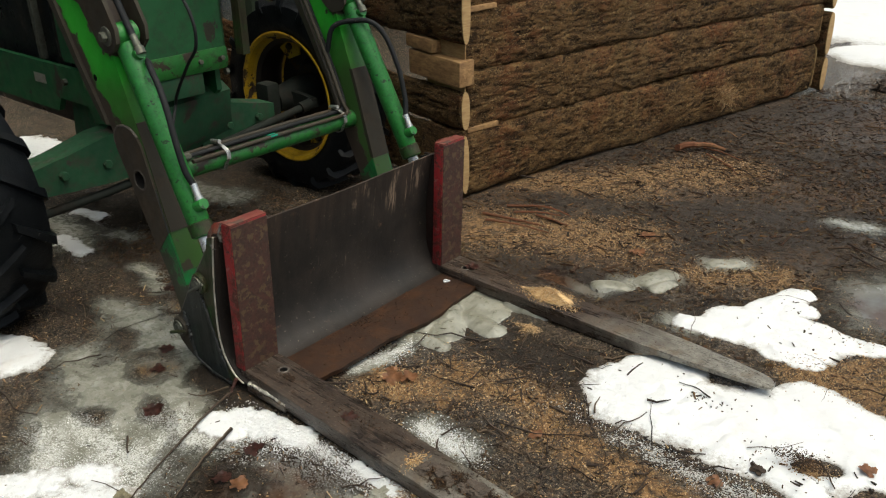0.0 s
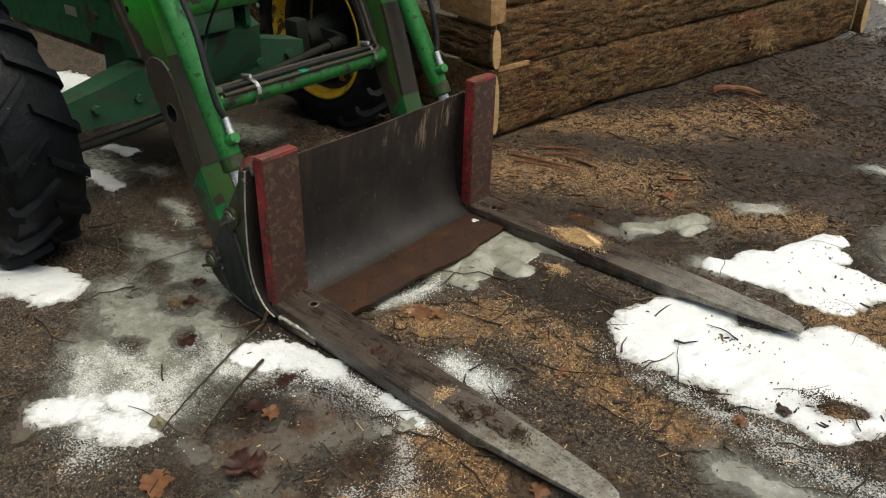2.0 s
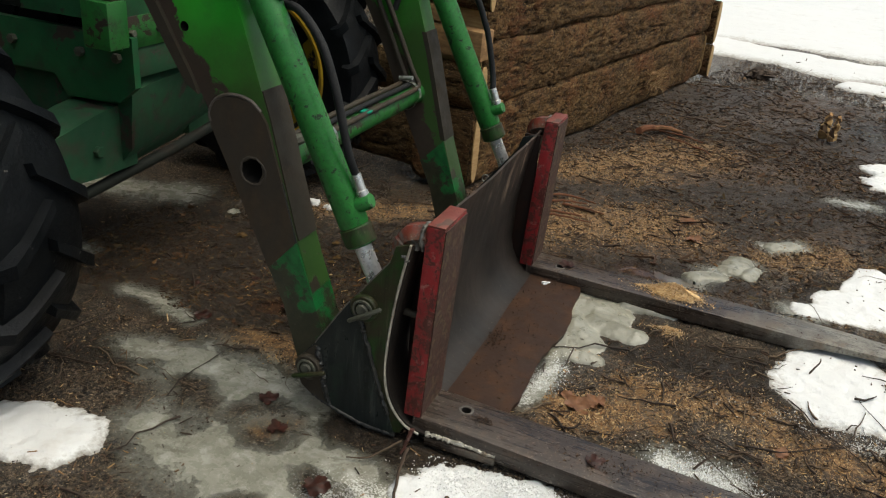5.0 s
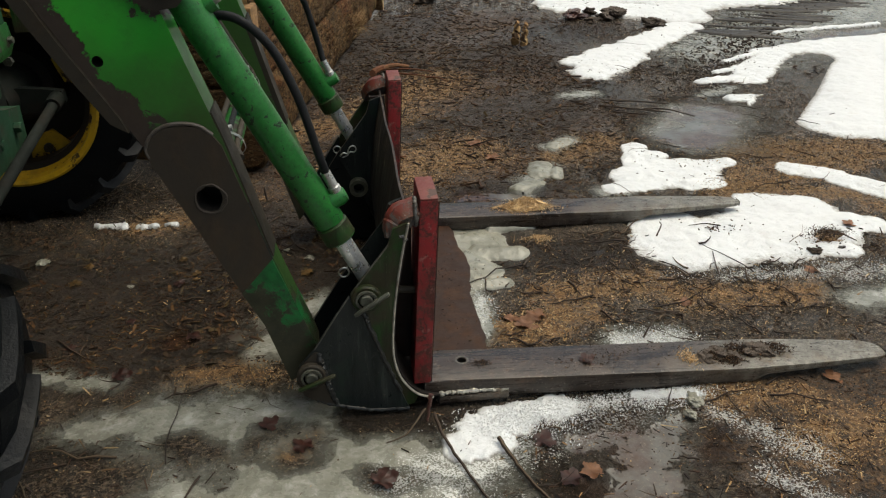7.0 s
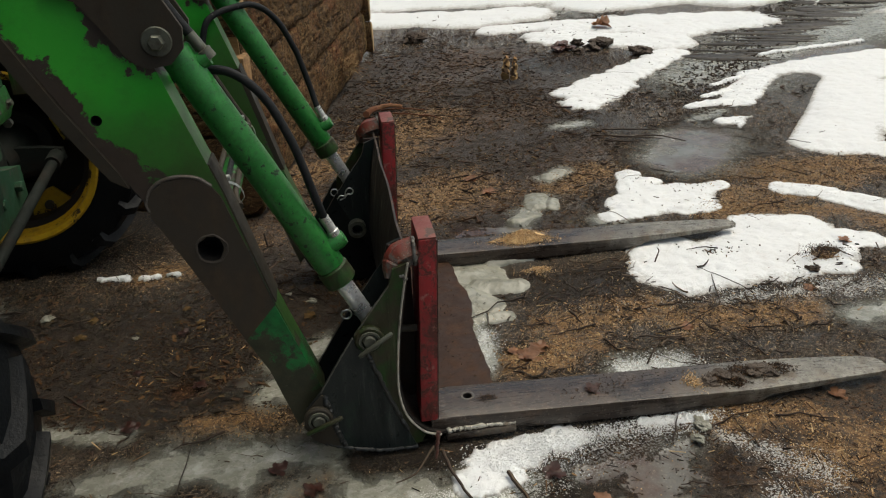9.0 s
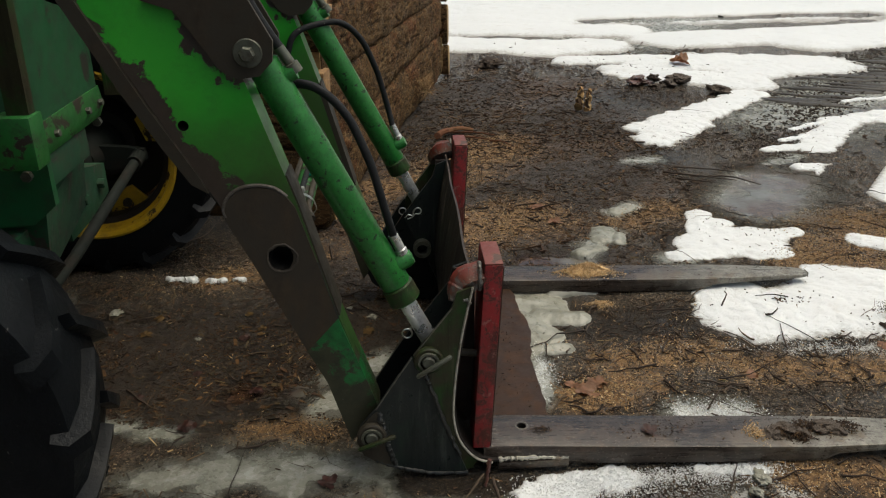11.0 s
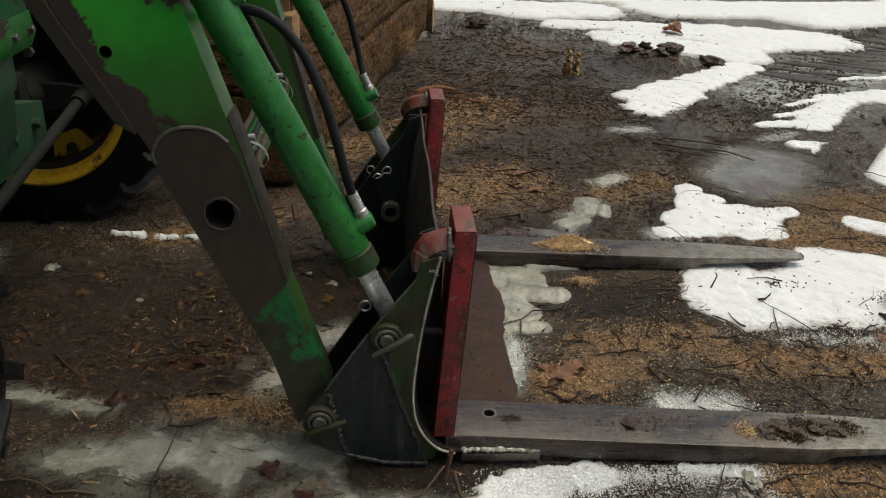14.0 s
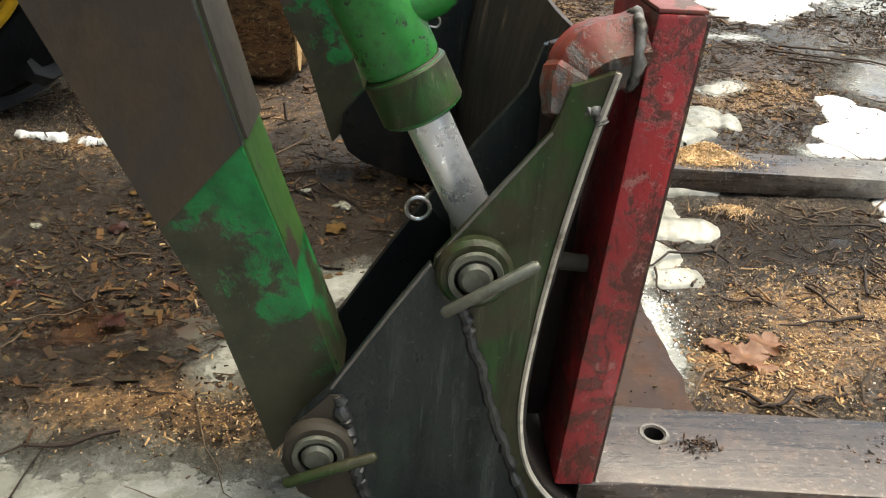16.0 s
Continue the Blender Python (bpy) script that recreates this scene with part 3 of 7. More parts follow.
def rod(a, b, radius, sides=18, bevel=0.0, bm=None):
    a, b = Vector(a), Vector(b)
    way = (b - a).normalized()
    if not bevel:
        return sweep([a, b], radius, sides, bm)
    return sweep([a, a + way * bevel, b - way * bevel, b], [radius - bevel, radius, radius, radius - bevel], sides, bm)


def spun(profile, centre, axis, sides=48, bm=None, closed=False):
    """A profile of (distance along the axis, radius) turned round the axis."""
    own = bmesh.new()
    axis = Vector(axis).normalized()
    side, up = frame_of(axis)
    rings = [[own.verts.new(Vector(centre) + axis * d + r * (math.cos(a) * side + math.sin(a) * up)) for a in (2 * math.pi * k / sides for k in range(sides))] for d, r in profile]
    pairs = list(zip(rings, rings[1:])) + ([(rings[-1], rings[0])] if closed else [])
    for a, b in pairs:
        for k in range(sides):
            own.faces.new((a[k - 1], a[k], b[k], b[k - 1]))
    return joined(bm, own)


def lattice(ix, iy, seed):
    h = (ix * 374761393 + iy * 668265263 + seed * 974634777) & 0xFFFFFFFF
    h = ((h ^ (h >> 13)) * 1274126177) & 0xFFFFFFFF
    return ((h ^ (h >> 16)) & 0xFFFFFF) / float(0xFFFFFF)


def rough_field(x, y, scale, octaves=5, seed=1, gain=0.5):
    """Fractal value noise on arrays, from -1 to 1."""
    x, y = np.asarray(x, float) * scale, np.asarray(y, float) * scale
    total, size, norm = 0.0, 1.0, 0.0
    for o in range(octaves):
        ix, iy = np.floor(x).astype(np.int64), np.floor(y).astype(np.int64)
        u, v = x - ix, y - iy
        u, v = u * u * (3 - 2 * u), v * v * (3 - 2 * v)
        a, b = lattice(ix, iy, seed + o), lattice(ix + 1, iy, seed + o)
        c, d = lattice(ix, iy + 1, seed + o), lattice(ix + 1, iy + 1, seed + o)
        total = total + size * (a * (1 - u) * (1 - v) + b * u * (1 - v) + c * (1 - u) * v + d * u * v)
        norm, size, x, y = norm + size, size * gain, x * 2.03 + 17.1, y * 2.03 + 9.7
    return 2 * total / norm - 1


def near_line(x, y, x1, y1, x2, y2):
    dx, dy = x2 - x1, y2 - y1
    t = np.clip(((x - x1) * dx + (y - y1) * dy) / (dx * dx + dy * dy + 1e-9), 0, 1)
    return np.hypot(x - x1 - t * dx, y - y1 - t * dy)


def zone(x, y, runs):
    """How far inside a run of rounded strips (x1, y1, x2, y2, half width) a place lies: 1 in the middle, 0.5 at the edge."""
    best = np.zeros(np.shape(x))
    for x1, y1, x2, y2, r in runs:
        best = np.maximum(best, np.clip(1 - 0.5 * near_line(x, y, x1, y1, x2, y2) / r, 0, 1))
    return best


def rise(x, y):
    """The height of the ground."""
    x, y = np.asarray(x, float), np.asarray(y, float)
    far = np.clip((np.hypot(x, y - 1) - 5) / 30, 0, 1)
    a, b = np.clip((-0.42 - x) / 0.35, 0, 1), np.clip((y - 0.12) / 0.35, 0, 1)
    c = np.clip((2.6 - y) / 0.8, 0, 1)
    sunk = a * a * (3 - 2 * a) * b * b * (3 - 2 * b) * c
    dip = np.clip(1.6 - np.hypot((x + 1.30) / 0.30, (y + 0.31) / 0.17), 0, 1)
    return -0.048 * sunk - 0.050 * dip * dip * (3 - 2 * dip) * (1 - b) + 0.014 * rough_field(x, y, 1.7, 3, 5) + 0.007 * rough_field(x, y, 7, 4, 9) + far * 0.5 * rough_field(x, y, 0.06, 3, 3) - 0.006

# ---------------------------------------------------------------- ground and snow
ICE = [(-1.85, 0.95, -1.5, 1.05, 0.12), (-1.9, 0.34, -1.5, 0.22, 0.10), (-1.55, 0.42, -1.48, 0.45, 0.06), (-1.12, 0.28, -1.0, 0.26, 0.06), (-0.95, 0.22, -0.84, 0.22, 0.05), (-0.86, 0.02, -0.70, 0.06, 0.07),
       (-0.64, 0.01, -0.34, -0.02, 0.15), (-0.52, -0.06, -0.10, -0.19, 0.13), (-0.12, -0.20, 0.06, -0.22, 0.10), (-0.40, -0.26, -0.06, -0.34, 0.15), (-0.20, -0.44, 0.02, -0.42, 0.14), (-0.30, -0.44, -0.12, -0.58, 0.12), (-0.62, -0.24, -0.48, -0.30, 0.08), (-0.42, 0.32, -0.26, 0.36, 0.06),
       (-0.42, 0.45, -0.22, 0.56, 0.07), (0.17, 0.30, 0.19, 0.50, 0.04), (0.55, 0.20, 0.68, 0.18, 0.07), (0.42, 1.20, 0.55, 1.26, 0.05), (0.55, 1.36, 0.66, 1.50, 0.06), (0.72, 1.74, 0.82, 1.80, 0.06),
       (2.2, 3.2, 4.8, 5.4, 0.45), (3.0, 3.9, 6.0, 4.9, 0.5), (1.7, 6.1, 3.0, 7.4, 0.6), (1.35, 0.32, 1.9, 0.38, 0.09), (1.42, 1.76, 1.66, 2.06, 0.23), (1.30, 1.84, 1.50, 2.14, 0.13), (1.0, 2.42, 1.12, 2.46, 0.07), (1.72, 2.36, 1.9, 2.48, 0.07), (0.80, 1.22, 0.90, 1.20, 0.05)]
GRIT = [(0.30, -0.06, 0.66, -0.05, 0.07), (0.24, -0.20, 0.52, -0.12, 0.07), (0.62, -0.12, 0.84, -0.30, 0.07), (0.70, -0.34, 0.84, -0.46, 0.07), (0.34, -0.13, 0.55, -0.13, 0.05), (0.0, -0.30, 0.14, -0.22, 0.08), (-0.06, -0.46, 0.10, -0.42, 0.10), (0.52, 0.20, 0.70, 0.18, 0.08), (0.16, 0.30, 0.20, 0.50, 0.05), (-0.10, -0.20, 0.05, -0.18, 0.06),
        (1.0, 0.52, 1.4, 0.50, 0.06), (1.4, 0.46, 1.8, 0.48, 0.08), (-0.30, -0.52, 0.10, -0.66, 0.11), (-0.22, -0.44, 0.04, -0.40, 0.12), (-0.16, -0.24, 0.06, -0.24, 0.08)]
SAW = [(-0.2, 1.45, 0.3, 1.72, 0.22), (0.0, 2.3, 0.35, 2.8, 0.22), (-0.42, 2.1, -0.1, 2.2, 0.14), (0.26, 0.30, 0.42, 0.36, 0.10), (0.45, 0.48, 0.72, 0.50, 0.10), (1.5, 1.25, 2.05, 1.48, 0.13), (1.28, 1.17, 1.50, 1.22, 0.10), (1.5, 1.58, 2.1, 1.52, 0.12), (1.42, 0.68, 1.46, 0.70, 0.05), (-0.62, 0.20, -0.44, 0.18, 0.07), (0.75, 1.62, 0.95, 1.75, 0.12),
       (0.80, 0.40, 1.2, 0.38, 0.08), (-0.38, -0.14, -0.34, -0.08, 0.05), (1.35, 1.22, 1.5, 1.1, 0.09), (-0.9, 1.25, -0.6, 1.35, 0.10), (0.9, -0.25, 1.3, -0.3, 0.12), (0.66, -0.06, 0.90, -0.12, 0.07), (1.45, 1.22, 1.75, 1.02, 0.08), (1.75, 0.95, 1.9, 0.85, 0.07), (1.34, 1.12, 1.44, 1.38, 0.06), (2.1, 1.5, 2.3, 1.3, 0.10)]
DUFF = [(-0.3, 1.5, 0.2, 3.6, 0.45), (0.3, 1.4, 0.7, 3.2, 0.38), (0.75, 1.9, 0.95, 3.5, 0.30), (-1.1, 0.6, -0.4, 0.65, 0.32), (-0.2, 4.0, 0.9, 4.2, 0.4), (0.9, -0.25, 1.8, -0.3, 0.3)]
POOL = [(0.36, -0.44, 0.46, -0.22, 0.13), (0.46, -0.20, 0.55, -0.16, 0.06), (0.48, -0.46, 0.60, -0.50, 0.09), (0.27, -0.20, 0.36, -0.16, 0.05), (0.20, -0.47, 0.30, -0.50, 0.05), (0.28, 1.22, 0.5, 1.2, 0.06), (-0.70, 0.48, -0.52, 0.42, 0.07), (1.40, 1.78, 1.64, 2.08, 0.21), (2.0, 2.9, 3.6, 3.7, 0.12), (-0.22, -0.68, -0.14, -0.74, 0.05)]
# strips of darkened mud: wet places, and shade under the tractor as colour
SOAK_SHADE = [(-1.8, 0.5, -0.55, 0.50, 0.32), (-1.3, 0.80, -0.2, 0.82, 0.28), (-0.35, 0.65, -0.2, 0.9, 0.2), (-0.6, 1.1, -0.2, 1.2, 0.16), (0.1, 1.25, 0.6, 1.25, 0.10), (-0.2, -0.02, 0.0, -0.04, 0.08), (0.35, 0.75, 0.75, 0.72, 0.12), (0.2, 2.0, 0.9, 2.3, 0.26), (0.2, 1.3, 0.6, 1.25, 0.12), (0.1, 3.0, 0.9, 3.2, 0.35), (-0.95, -0.05, -0.80, -0.02, 0.08), (0.16, -0.32, 0.30, -0.25, 0.09), (0.5, 1.9, 1.15, 2.5, 0.22), (-0.1, 1.9, 0.2, 2.6, 0.20), (0.6, 3.2, 1.4, 3.9, 0.30), (-0.15, 2.7, 0.35, 4.4, 0.30), (0.9, 1.35, 1.2, 1.5, 0.10)]


HOLES = [(-0.36, -0.13, -0.33, -0.11, 0.07), (-0.17, -0.23, -0.14, -0.25, 0.06), (-0.27, -0.37, -0.25, -0.36, 0.045), (-0.45, -0.08, -0.40, -0.06, 0.06), (-0.62, -0.05, -0.55, -0.1, 0.05), (-0.2, -0.02, -0.05, -0.03, 0.06)]


def ground():
    def lines(lo, hi, step):
        inner = np.arange(lo, hi + step / 2, step)
        out = np.cumsum(step * 1.16 ** np.arange(1, 58))
        return np.concatenate([lo - out[::-1], inner, hi + out])

    xs, ys = lines(-1.7, 2.3, 0.0125), lines(-1.1, 3.1, 0.0125)
    x, y = np.meshgrid(xs, ys)
    x, y = x.ravel(), y.ravel()
    wob = 0.05 * rough_field(x, y, 5, 4, 21), 0.05 * rough_field(x, y, 5, 4, 31)
    pool = zone(x + wob[0], y + wob[1], POOL)
    hole = zone(x + 0.5 * wob[1], y + 0.5 * wob[0], HOLES)
    ice, saw = zone(x + wob[0], y + wob[1], ICE), zone(x + wob[1], y - wob[0], SAW)
    ice = np.clip(ice - 0.85 * np.clip(hole - 0.32, 0, 1), 0, 1)
    z = rise(x, y) + 0.006 * rough_field(x, y, 26, 4, 41) * np.clip(1.2 - 2 * pool, 0, 1) - 0.012 * np.clip(pool - 0.4, 0, 0.3) / 0.3
    me = bpy.data.meshes.new("ground")
    nx, ny = len(xs), len(ys)
    k = (np.arange(ny - 1)[:, None] * nx + np.arange(nx - 1)).ravel()
    quads = np.stack([k, k + 1, k + nx + 1, k + nx], 1)
    me.vertices.add(len(x))
    me.vertices.foreach_set("co", np.stack([x, y, z], 1).ravel())
    me.loops.add(quads.size)
    me.loops.foreach_set("vertex_index", quads.ravel().astype(np.int32))
    me.polygons.add(len(quads))
    me.polygons.foreach_set("loop_start", (np.arange(len(quads)) * 4).astype(np.int32))
    me.update(calc_edges=True)
    wet = 0.5 + 0.5 * rough_field(x, y, 1.4, 3, 77)
    for name, values in (("ice", ice), ("saw", saw), ("pool", pool), ("wet", wet), ("soak_shade", zone(x + wob[0], y + wob[1], SOAK_SHADE)), ("grit", zone(x + wob[1], y + wob[0], GRIT)), ("duff", zone(x + wob[1], y + wob[0], DUFF))):
        a = me.attributes.new(name, "FLOAT", "POINT")
        a.data.foreach_set("value", values.astype(np.float32))
    me.materials.append(MAT_GROUND)
    me.shade_smooth()
    tagged(new("ground", me), "dark thawing mud strewn with sawdust, ice and puddles", "ground", kind="structure")


SNOW = []


def snow_shape(x, y, runs, depth, seed, rag, gaps):
    """How deep inside a snow patch a place lies (negative outside) and the snow's height over the ground there."""
    size = float(np.array(runs)[:, 4].mean())
    s = zone(x, y, runs) - 0.5
    if len(gaps):
        s = np.minimum(s, 0.62 - zone(x, y, gaps))
    grain = min(1.0, rag)
    s = s + rag * (0.24 * rough_field(x, y, 0.5 / size, 4, seed) + 0.17 * rough_field(x, y, 2.6 / size, 5, seed + 5, 0.66) + 0.08 * rough_field(x, y, 30, 4, seed + 7, 0.6))
    lump = 1 + 0.35 * rough_field(x, y, 0.9 / size, 4, seed + 9) + 0.22 * grain * rough_field(x, y, 34, 4, seed + 11, 0.6)
    return s, np.where(s > 0, depth * lump * (1 - np.exp(-np.maximum(s, 0) * (6 if rag > 0.42 else 3))), s * 0.5) + 0.001


def snow(name, runs, step, depth, material, label, seed, rag=0.7, gaps=(), fade=8):
    """A patch of snow: rounded strips with ragged edges, piled on the ground."""
    SNOW.append((runs, depth, seed, rag, gaps))
    r = np.array(runs)
    pad = r[:, 4].max() + 0.1
    xs = np.arange(min(r[:, 0].min(), r[:, 2].min()) - pad, max(r[:, 0].max(), r[:, 2].max()) + pad, step)
    ys = np.arange(min(r[:, 1].min(), r[:, 3].min()) - pad, max(r[:, 1].max(), r[:, 3].max()) + pad, step)
    x, y = (a.ravel() for a in np.meshgrid(xs, ys))
    s, up = snow_shape(x, y, runs, depth, seed, rag, gaps)
    z = rise(x, y) + 0.006 * rough_field(x, y, 26, 4, 41) + up
    keep = s.reshape(len(ys), len(xs)) > -0.09
    cell = keep[:-1, :-1] & keep[1:, :-1] & keep[:-1, 1:] & keep[1:, 1:]
    k = (np.arange(len(ys))[:, None] * len(xs) + np.arange(len(xs)))[:-1, :-1][cell]
    quads = np.stack([k, k + 1, k + len(xs) + 1, k + len(xs)], 1)
    used, index = np.unique(quads, return_inverse=True)
    co = np.stack([x, y, z], 1)[used]
    c = co.mean(0)
    me = bpy.data.meshes.new(name)
    me.from_pydata((co - c).tolist(), [], index.reshape(quads.shape).tolist())
    thin = me.attributes.new("thin", "FLOAT", "POINT")
    thin.data.foreach_set("value", np.exp(-np.maximum(s[used], 0) * fade).astype(np.float32))
    me.materials.append(material)
    me.shade_smooth()
    ob = new(name, me)
    ob.location = c.tolist()
    return tagged(ob, label, "snow", "snow patches", "structure")


def snow_top(x, y):
    """The height of the snow over the ground, 0 where there is none."""
    top = np.zeros(np.shape(x))
    for runs, depth, seed, rag, gaps in SNOW:
        s, up = snow_shape(x, y, runs, depth, seed, rag, gaps)
        top = np.maximum(top, np.where(s > 0, up, 0))
    return top


ground()
snow("snow_patch", [(0.94, 0.75, 1.25, 0.76, 0.185), (1.22, 0.78, 1.38, 0.80, 0.215), (1.36, 1.00, 1.50, 0.96, 0.125), (0.88, 0.90, 0.98, 0.92, 0.09), (1.40, 0.64, 1.46, 0.62, 0.06), (1.52, 0.84, 1.62, 0.77, 0.11)], 0.006, 0.014, MAT_SNOW, "white wet snow patch with dark specks under the fork tip", 101, 0.42, [(1.44, 0.72, 1.48, 0.74, 0.045), (1.62, 0.67, 1.70, 0.66, 0.08)])
snow("snow_patch", [(0.99, 1.33, 1.22, 1.34, 0.13), (1.10, 1.44, 1.30, 1.41, 0.085), (1.02, 1.46, 1.09, 1.68, 0.060), (1.08, 1.52, 1.14, 1.56, 0.06), (0.86, 1.23, 1.0, 1.25, 0.060), (1.34, 1.43, 1.40, 1.44, 0.055), (1.16, 1.24, 1.26, 1.24, 0.06)], 0.006, 0.013, MAT_SNOW, "white wet snow patch beyond the fork", 111, 0.36)
snow("snow_patch", [(1.66, 1.34, 1.78, 1.26, 0.075), (1.80, 1.20, 1.95, 1.01, 0.085)], 0.006, 0.015, MAT_SNOW, "thin white strip of melting snow", 121, 0.4)
snow("snow_patch", [(-1.2, -0.44, -0.74, -0.38, 0.12)], 0.006, 0.016, MAT_SNOW, "white snow packed beside the front tyre", 131, 0.7, (), 7)
snow("snow_patch", [(-0.15, -0.66, -0.08, -0.60, 0.06), (0.0, -0.60, 0.09, -0.55, 0.065), (-0.06, -0.52, 0.0, -0.50, 0.05)], 0.005, 0.006, MAT_SNOW, "melting white snow on the ice sheet", 141, 1.3, (), 2.6)
snow("snow_patch", [(0.10, -0.105, 0.28, -0.05, 0.062), (0.04, -0.16, 0.12, -0.14, 0.05)], 0.005, 0.009, MAT_SNOW, "small white snow heap beside the fork heel", 151, 1.1, (), 6)
snow("snow_patch", [(0.50, -0.03, 0.64, -0.055, 0.026)], 0.004, 0.004, MAT_SNOW, "crusty thin snow beside the fork", 153, 1.6, (), 6)
snow("snow_patch", [(-1.11, 1.26, -1.02, 1.25, 0.022), (-0.95, 1.24, -0.90, 1.235, 0.020), (-0.86, 1.23, -0.82, 1.225, 0.012)], 0.004, 0.014, MAT_SNOW, "thin strip of old snow by the far tyre", 161, 1.7, (), 6)
for n, run in enumerate([(-1.60, 0.21, -1.42, 0.20, 0.045), (-1.92, 0.46, -1.80, 0.50, 0.05), (-3.4, 0.7, -2.9, 0.9, 0.2)]):
    snow("snow_patch", [run], 0.007, 0.009, MAT_SNOW, "thin scrap of snow left under the tractor", 165 + 3 * n, 1.7, (), 4)
snow("slush", [(0.18, 0.88, 0.27, 0.85, 0.085), (0.24, 0.79, 0.36, 0.76, 0.050), (0.18, 0.74, 0.23, 0.66, 0.070), (0.17, 0.565, 0.28, 0.580, 0.034), (0.30, 0.925, 0.45, 0.945, 0.024), (0.15, 0.56, 0.16, 0.78, 0.05)], 0.0045, 0.026, MAT_SLUSH, "smooth rounded grey lumps of old ice in front of the steel lip", 171, 0.34)
snow("slush", [(0.49, 1.285, 0.56, 1.32, 0.045), (0.60, 1.42, 0.63, 1.52, 0.050), (0.66, 1.38, 0.68, 1.46, 0.03), (0.74, 1.74, 0.80, 1.78, 0.04)], 0.005, 0.020, MAT_SLUSH, "smooth rounded grey lumps of old ice beyond the fork", 181, 0.40)
snow("snow_field", [(1.22, 2.80, 1.55, 3.18, 0.14), (1.27, 3.05, 1.60, 3.35, 0.14), (1.65, 3.35, 2.25, 3.93, 0.13)], 0.008, 0.020, MAT_SNOW, "ragged snow beside the rutted lane", 191, 0.75)
snow("snow_field", [(1.62, 4.70, 2.30, 4.30, 0.30), (2.0, 5.0, 3.1, 4.9, 0.42), (1.25, 5.25, 2.0, 5.2, 0.18), (2.3, 4.4, 2.75, 4.75, 0.22)], 0.013, 0.035, MAT_SNOW, "snow bank with brown clods beyond the mud", 195, 0.7)
snow("snow_field", [(1.84, 2.29, 2.02, 2.27, 0.055), (1.92, 2.19, 1.98, 2.22, 0.045), (1.80, 2.60, 2.12, 2.68, 0.045), (2.08, 2.62, 2.2, 2.78, 0.10), (2.2, 2.80, 2.55, 3.10, 0.125), (1.95, 2.76, 2.15, 2.86, 0.024), (2.12, 3.00, 2.42, 3.14, 0.025), (2.5, 3.12, 3.5, 3.38, 0.15), (2.75, 3.60, 3.6, 3.78, 0.03)], 0.007, 0.015, MAT_SNOW, "snow fingers between the wheel ruts", 201, 0.45, [(1.9, 1.98, 2.66, 2.98, 0.158)])
snow("snow_field", [(2.18, 1.84, 2.9, 2.85, 0.22), (2.9, 2.2, 4.5, 2.7, 0.55), (3.0, 3.0, 4.5, 3.4, 0.26), (3.4, 1.5, 4.6, 1.6, 0.9), (2.07, 1.81, 2.6, 1.50, 0.11)], 0.010, 0.024, MAT_SNOW, "open white snow beside the lane", 211, 0.22, [(1.9, 1.98, 2.66, 2.98, 0.158)])
snow("snow_field", [(0.2, 6.12, 0.8, 6.05, 0.40), (1.0, 5.87, 1.6, 5.87, 0.42), (-1.2, 7.4, 1.0, 7.4, 0.9), (0.5, 7.0, 2.0, 6.7, 0.45), (2.4, 6.1, 4.0, 6.3, 0.5), (0.4, 8.6, 9, 9.0, 1.7), (-2, 11, 12, 13, 2.5), (5, 5.2, 9, 6.2, 0.8), (6, 2, 9, 3, 2), (3.6, 5.9, 5.2, 6.6, 0.5)], 0.032, 0.05, MAT_SNOW, "wide snow field beyond the log wall", 221, 0.7, [(1.9, 7.35, 5, 7.5, 0.22), (3.2, 4.4, 9, 7.6, 0.40)])

